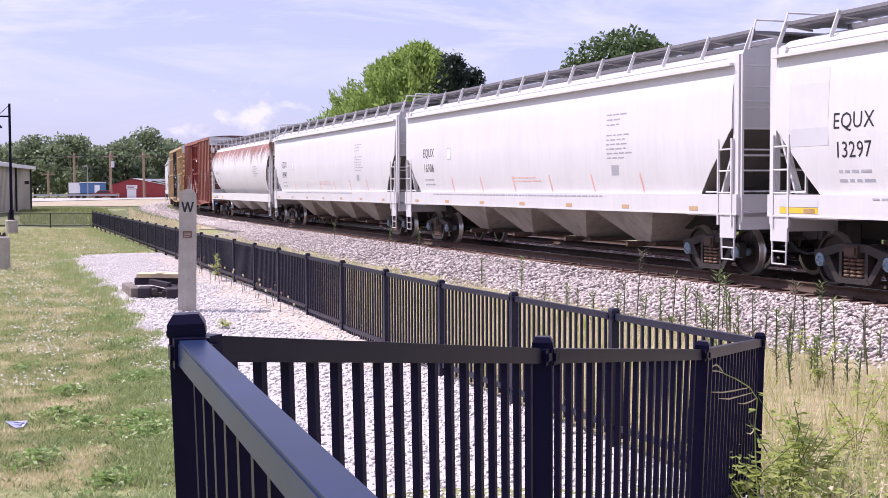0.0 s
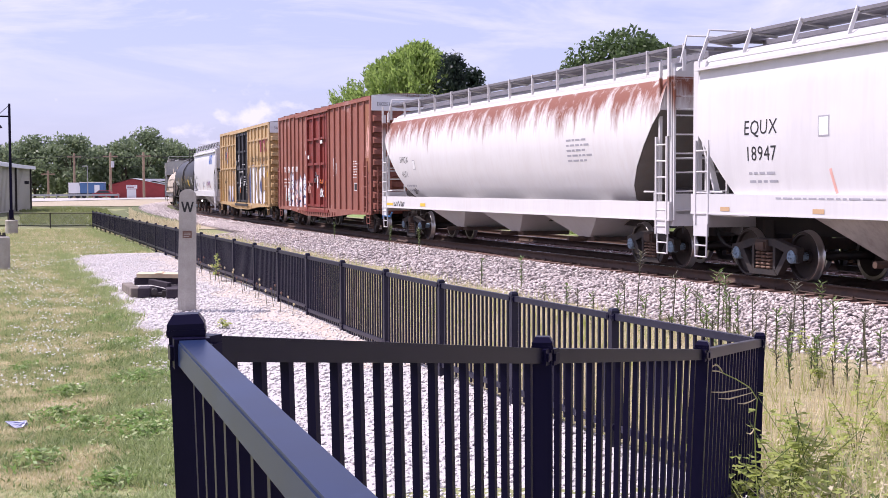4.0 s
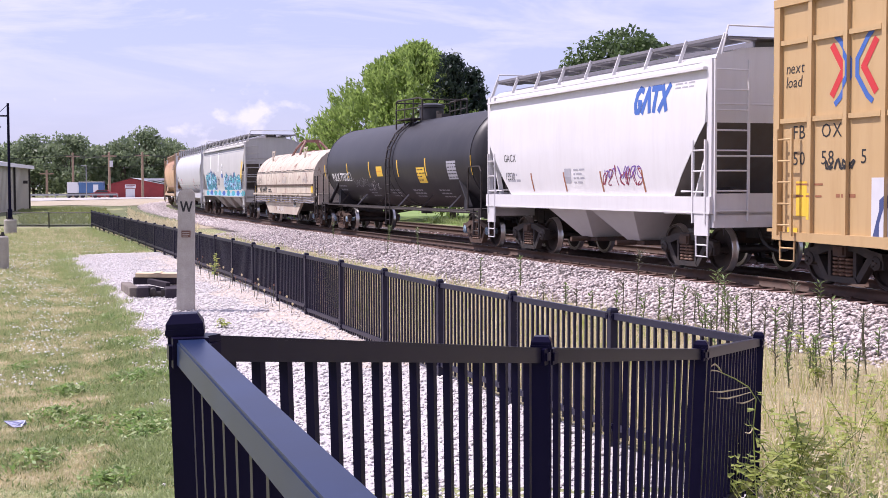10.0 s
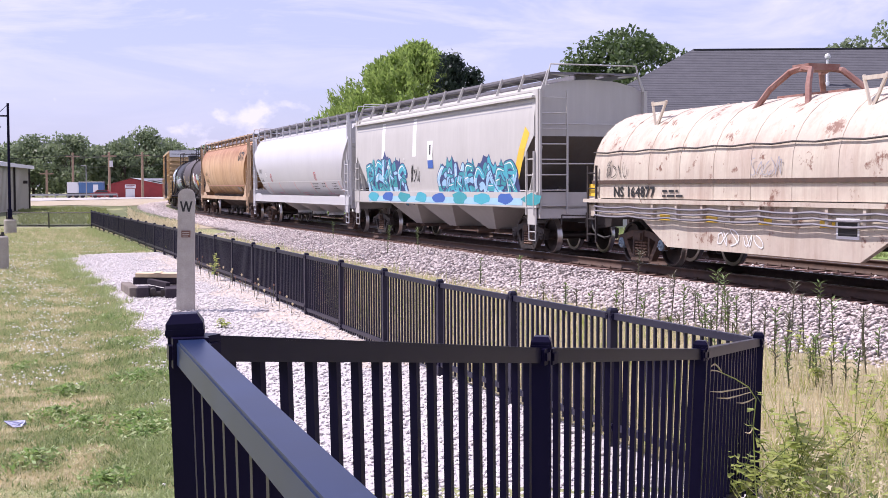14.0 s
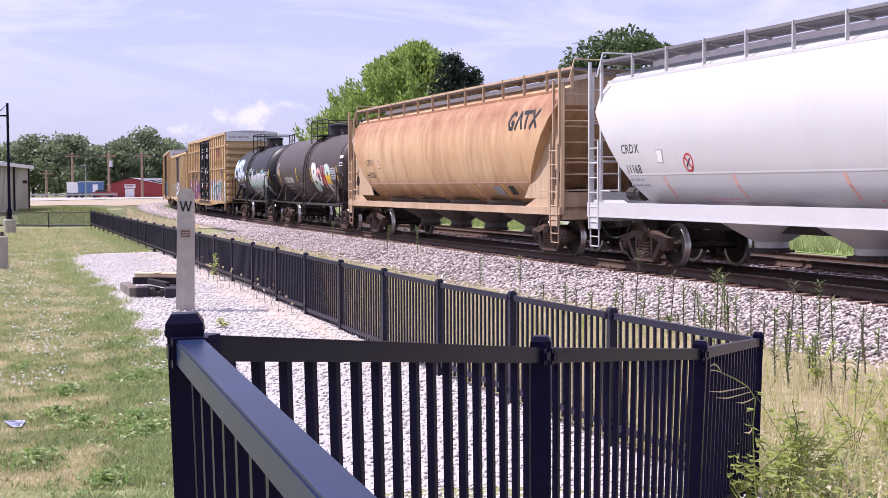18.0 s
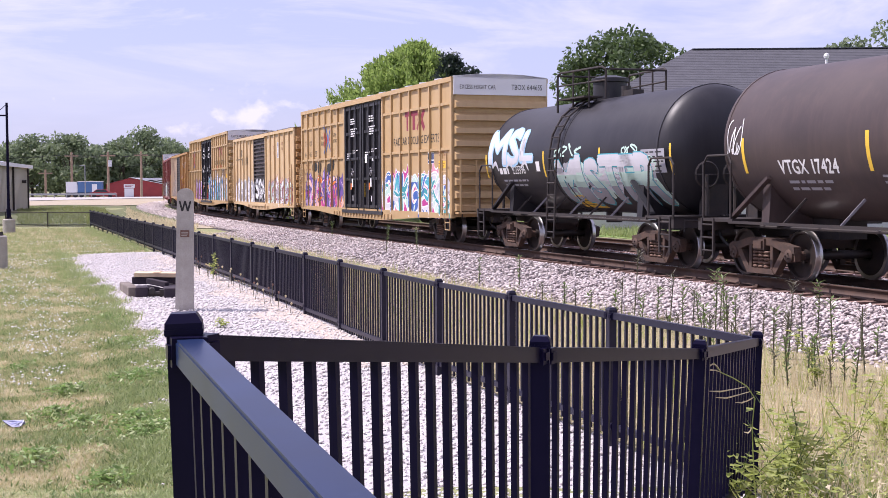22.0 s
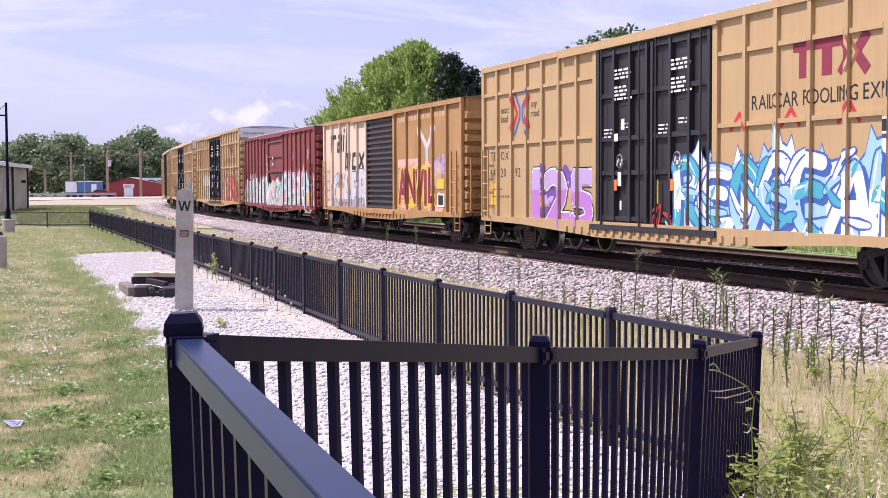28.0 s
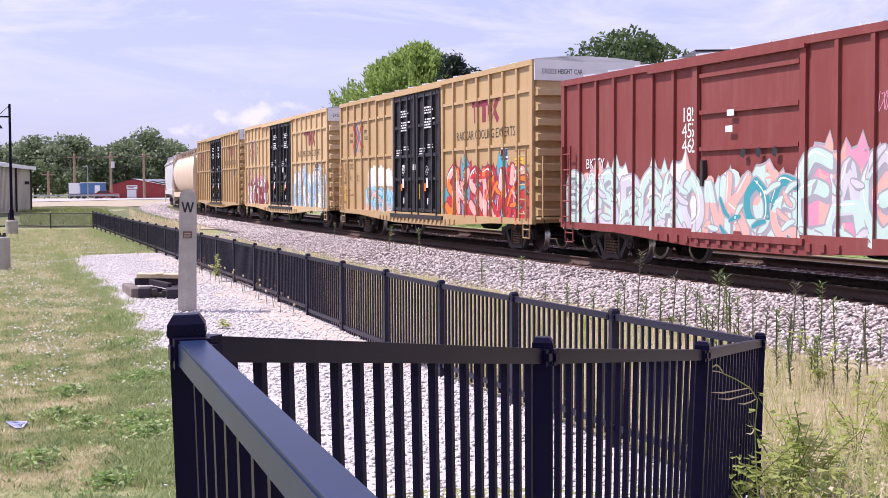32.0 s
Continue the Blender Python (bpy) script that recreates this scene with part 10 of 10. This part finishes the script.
def leaf_litter(name, n, cover, height, size, m, label, off, shift_x=0.1):
    """Small leaves at many angles, massed in patches through the rough ground."""
    x, y, s, u = strip(n, -11, -1.2, 5.8, 13, 1.0)
    ok = (x > 0.238 * y + shift_x) & (y > 3) & (patchy(x, y, 3.2, off) > cover)
    x, y = x[ok], y[ok]
    k = len(x)
    c = np.stack([x, y, ground_z(x, y) + 0.02 + height * rng.uniform(0, 1, k) ** 1.5], -1)
    a = rng.normal(0, 1, (k, 3)) * np.array([1, 1, 0.6])
    a /= np.linalg.norm(a, axis=1)[:, None]
    b = np.cross(a, rng.normal(0, 0.6, (k, 3)) + np.array([0, 0, 1]))
    b /= np.linalg.norm(b, axis=1)[:, None] + 1e-6
    q = size * rng.uniform(0.5, 1.4, (k, 1))
    v = np.stack([c - a * q, c + b * q * 0.45, c + a * q, c - b * q * 0.45], 1).reshape(-1, 3)
    tagged(new(name, quick(name, v, np.arange(4 * k).reshape(k, 4), m)), label, kind="stuff")


leaf_litter("leafy_ground_cover", 42000, -0.05, 0.26, 0.017, M_WEED, "small bright green leaves massed among dry grass", 11.0)
leaf_litter("dark_ground_cover", 26000, 0.0, 0.2, 0.017, M_WEEDDK, "small dark green leaves among dry grass", 14.0)
leaf_litter("dead_leaf_litter", 40000, -0.3, 0.22, 0.015, M_STRAW, "pale dead leaves and seed heads among the grass", 17.0)

# dry tufts on the slope past the fence's end, and rough grass on the bank
k = 2600
d = rng.uniform(58, 125, k)
q = rng.uniform(-0.245, -0.19, k)
ok = off_track(q * d, d) > 5.0
x, y = (q * d)[ok], d[ok]
blades("slope_grass", x, y, ground_z(x, y) + 0.08, rng.uniform(0.1, 0.28, len(x)), 0.6, 0.03, M_STRAW, "dry tan grass on the slope beside the ballast", 4)
k = 5000
d = rng.uniform(58, 120, k)
q = rng.uniform(-0.33, -0.215, k)
x, y = q * d, d
ok = off_track(x, y) > 7
x, y = x[ok], y[ok]
blades("bank_grass", x, y, ground_z(x, y) + 0.05, rng.uniform(0.06, 0.2, len(x)), 0.8, 0.035, M_BANKBLADE, "rough green grass on the bank", 4)


def leaf_pair(g, p, q, w):
    """One pointed leaf from p to q with a folded midrib."""
    p, q = Vector(p), Vector(q)
    d = q - p
    sd = d.cross(Vector((0.2, 0.1, 1))).normalized() * w
    mid = p + d * 0.4
    lift = Vector((0, 0, w * 0.35))
    g.add([p, mid - sd + lift, q, mid + sd + lift, mid], [(0, 4, 1), (1, 4, 2), (2, 4, 3), (3, 4, 0)])


def stalk_weed(x, y, h, leafy=True, seed=0):
    """A thin upright weed: bare lower stalk, narrow leaves bunched towards the tip."""
    r = random.Random(seed)
    ob = tagged(new("stalk_weed"), "thin upright weed with narrow leaves growing in ballast", "weed", "weeds along the track")
    z = float(ground_z(x, y)) if off_track(x, y) > 6 else -0.06
    ob.matrix_basis = pose(x, y, z, r.uniform(-4, 4), r.uniform(-4, 4), r.uniform(0, 360))
    part("stalk", Geo().bar((0, 0, -0.03), (r.uniform(-.03, .03), r.uniform(-.03, .03), h), 0.011, 5, r2=0.006), M_STALK, ob)
    g = Geo()
    n = int(40 * h) + 8
    for i in range(n):
        t = 0.12 + 0.9 * (i / n) ** (0.8 if leafy else 0.45)
        a = i * 2.4
        l = (0.06 + 0.05 * r.random()) * (1.15 if t > 0.8 else 0.75) * (1.0 if leafy or t > 0.75 else 0.45)
        base = (0, 0, h * t * 0.98)
        leaf_pair(g, base, (l * math.cos(a), l * math.sin(a), h * t * 0.98 + l * r.uniform(0.25, 0.9)), 0.015 if leafy else 0.010)
    part("leaves", g, M_WEEDDK if leafy else M_STALK, ob)


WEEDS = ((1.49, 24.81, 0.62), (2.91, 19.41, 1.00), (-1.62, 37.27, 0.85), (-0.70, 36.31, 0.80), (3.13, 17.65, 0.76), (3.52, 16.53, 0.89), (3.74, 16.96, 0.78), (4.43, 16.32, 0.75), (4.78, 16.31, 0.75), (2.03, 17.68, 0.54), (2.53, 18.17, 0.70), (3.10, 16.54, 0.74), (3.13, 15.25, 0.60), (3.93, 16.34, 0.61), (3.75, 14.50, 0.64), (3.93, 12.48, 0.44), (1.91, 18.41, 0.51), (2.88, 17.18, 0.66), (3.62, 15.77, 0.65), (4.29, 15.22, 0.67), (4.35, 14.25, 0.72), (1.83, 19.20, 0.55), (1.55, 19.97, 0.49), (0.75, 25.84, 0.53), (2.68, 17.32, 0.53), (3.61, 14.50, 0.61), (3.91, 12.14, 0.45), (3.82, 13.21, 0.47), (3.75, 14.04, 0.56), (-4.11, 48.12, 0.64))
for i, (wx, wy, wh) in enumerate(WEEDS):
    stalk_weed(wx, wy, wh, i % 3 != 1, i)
rr = random.Random(44)
for i in range(56):
    k = rr.random()
    sq, uq = -4.5 + 12 * k, rr.uniform(5.0, 7.4)
    wx, wy = from_line(sq, uq)
    if wx < 0.36 * wy:
        stalk_weed(wx, wy, rr.uniform(0.3, 0.62), i % 2 == 0, 100 + i)


def leafy_weed(x, y, h, spread, n, seed, label="broad-leaved green weed beside the fence corner"):
    r = random.Random(seed)
    ob = tagged(new("leafy_weed"), label, "weed", "weeds by the fence")
    ob.matrix_basis = pose(x, y, float(ground_z(x, y)))
    lf = Geo()
    for k in range(max(4, n // 9)):
        a = r.uniform(0, 6.28)
        out = spread * r.uniform(.15, 1)
        tip = Vector((out * math.cos(a), out * math.sin(a), h * r.uniform(.35, 1)))
        mid = tip * 0.5 + Vector((0, 0, h * 0.14))
        part("stem", Geo().pipe([(0, 0, 0), mid * 0.5 + Vector((0, 0, h * 0.05)), mid, tip], 0.0022, 4), M_WEEDDK, ob)
        for i in range(11):
            t = r.uniform(0.2, 1.04)
            p = (mid * (t / 0.5)) if t < 0.5 else mid.lerp(tip, (t - 0.5) / 0.5)
            b = r.uniform(0, 6.28)
            l = r.uniform(0.04, 0.085)
            p = p + Vector((r.uniform(-.03, .03), r.uniform(-.03, .03), r.uniform(-.02, .03)))
            leaf_pair(lf, p, p + Vector((l * math.cos(b), l * math.sin(b), r.uniform(-.035, .02))), l * 0.47)
    part("leaves", lf, M_WEED, ob)


leafy_weed(1.55, 6.75, 0.50, 0.36, 130, 3)
leafy_weed(1.86, 6.95, 0.52, 0.34, 150, 4)
leafy_weed(2.08, 7.3, 0.62, 0.30, 130, 5)
leafy_weed(1.95, 6.5, 0.34, 0.4, 110, 35)
leafy_weed(2.9, 9.0, 0.6, 0.3, 80, 6)
leafy_weed(3.3, 9.6, 0.5, 0.3, 80, 16)
leafy_weed(3.6, 12.2, 0.6, 0.3, 80, 17)
leafy_weed(-2.91, 16.77, 0.16, 0.14, 40, 7, "small grey-green weed tuft in the gravel")
leafy_weed(-4.25, 23.8, 0.7, 0.2, 50, 8, "green vine climbing the fence")
leafy_weed(-3.6, 24.4, 0.4, 0.5, 60, 9, "low green weeds at the fence foot")

# a dried, pale seed-pod stem in front of the corner panel
pod = tagged(new("dry_seed_stem"), "pale dried weed stem with long seed pods against the fence", "weed")
pod.matrix_basis = pose(1.43, 5.85, float(ground_z(1.43, 5.85)))
part("stem", Geo().pipe([(0.03, 0.0, 0.0), (0.0, 0.0, 0.3), (-0.012, 0.0, 0.55), (0.0, 0.0, 0.68), (-0.035, 0.0, 0.735), (-0.10, 0.0, 0.775), (-0.155, 0.0, 0.80), (-0.19, 0.0, 0.845)], 0.0028, 5), M_WEED, pod, "pale green stem")
for q in (((-0.035, 0, .735), (-.1, 0, .722), (-.16, 0, .712), (-.22, 0, .715)), ((-.02, 0, .712), (-.08, 0, .695), (-.13, 0, .682), (-.18, 0, .685)), ((-.005, 0, .685), (-.03, 0, .67), (-.06, 0, .66), (-.09, 0, .662)),
          ((-.155, 0, .80), (-.18, 0, .81), (-.205, 0, .812), (-.226, 0, .80)), ((-.19, 0, .845), (-.2, 0, .835), (-.208, 0, .83), (-.22, 0, .825)), ((-.012, 0, .55), (-.02, 0, .53), (-.03, 0, .52), (-.05, 0, .525)), ((-.155, 0, .80), (-.17, 0, .825), (-.185, 0, .838), (-.21, 0, .835))):
    part("seed_pod", Geo().bar(q[0], q[1], 0.0016, 5, r2=0.003).bar(q[1], q[2], 0.003, 5, r2=0.0038).bar(q[2], q[3], 0.0038, 5, r2=0.0012), M_STRAW, pod)

# dead flower heads along the foot of the long fence
for i in range(26):
    sq = 9 + i * 0.35
    wx, wy = from_line(sq, 10.62 + 0.12 * math.sin(i * 2.2))
    h = 0.16 + 0.14 * abs(math.sin(i * 1.7))
    ob = tagged(new("dried_flower"), "brown dried flower head at the fence foot", "weed", "dried flowers along the fence")
    ob.matrix_basis = pose(wx, wy, float(ground_z(wx, wy)), 8 * math.sin(i), 8 * math.cos(i), 0)
    part("stalk", Geo().bar((0, 0, 0), (0, 0, h), 0.005, 5), M_STALK, ob)
    part("head", Geo().lathe([(0.002, h - 0.02), (0.014, h), (0.018, h + 0.012), (0.002, h + 0.03)], axis="z", n=8), M_TIE if i % 2 else M_STRAW, ob)

# green verge beyond the second track
ribbon("far_verge", -60, 90, 3, [(-8.2, -0.08), (-9.5, 0.0), (-14, 0.05), (-30, 0.09)], M_FARGRASS, "lush green grass verge beyond the tracks")
k = 16000
s = -40 + 100 * rng.uniform(0, 1, k)
u = -8.4 - 8 * rng.uniform(0, 1, k) ** 1.5
th = np.interp(s, S_GRID, TH_GRID)
x, y = np.interp(s, S_GRID, X_GRID) - np.sin(th) * u, np.interp(s, S_GRID, Y_GRID) + np.cos(th) * u
blades("verge_grass", x, y, np.interp(-u, [8.2, 9.5, 14, 30], [-0.08, 0, 0.05, 0.09]), rng.uniform(0.15, 0.4, k), 0.5, 0.02, M_GREENBLADE, "tall green grass beyond the tracks", 3)

motions()
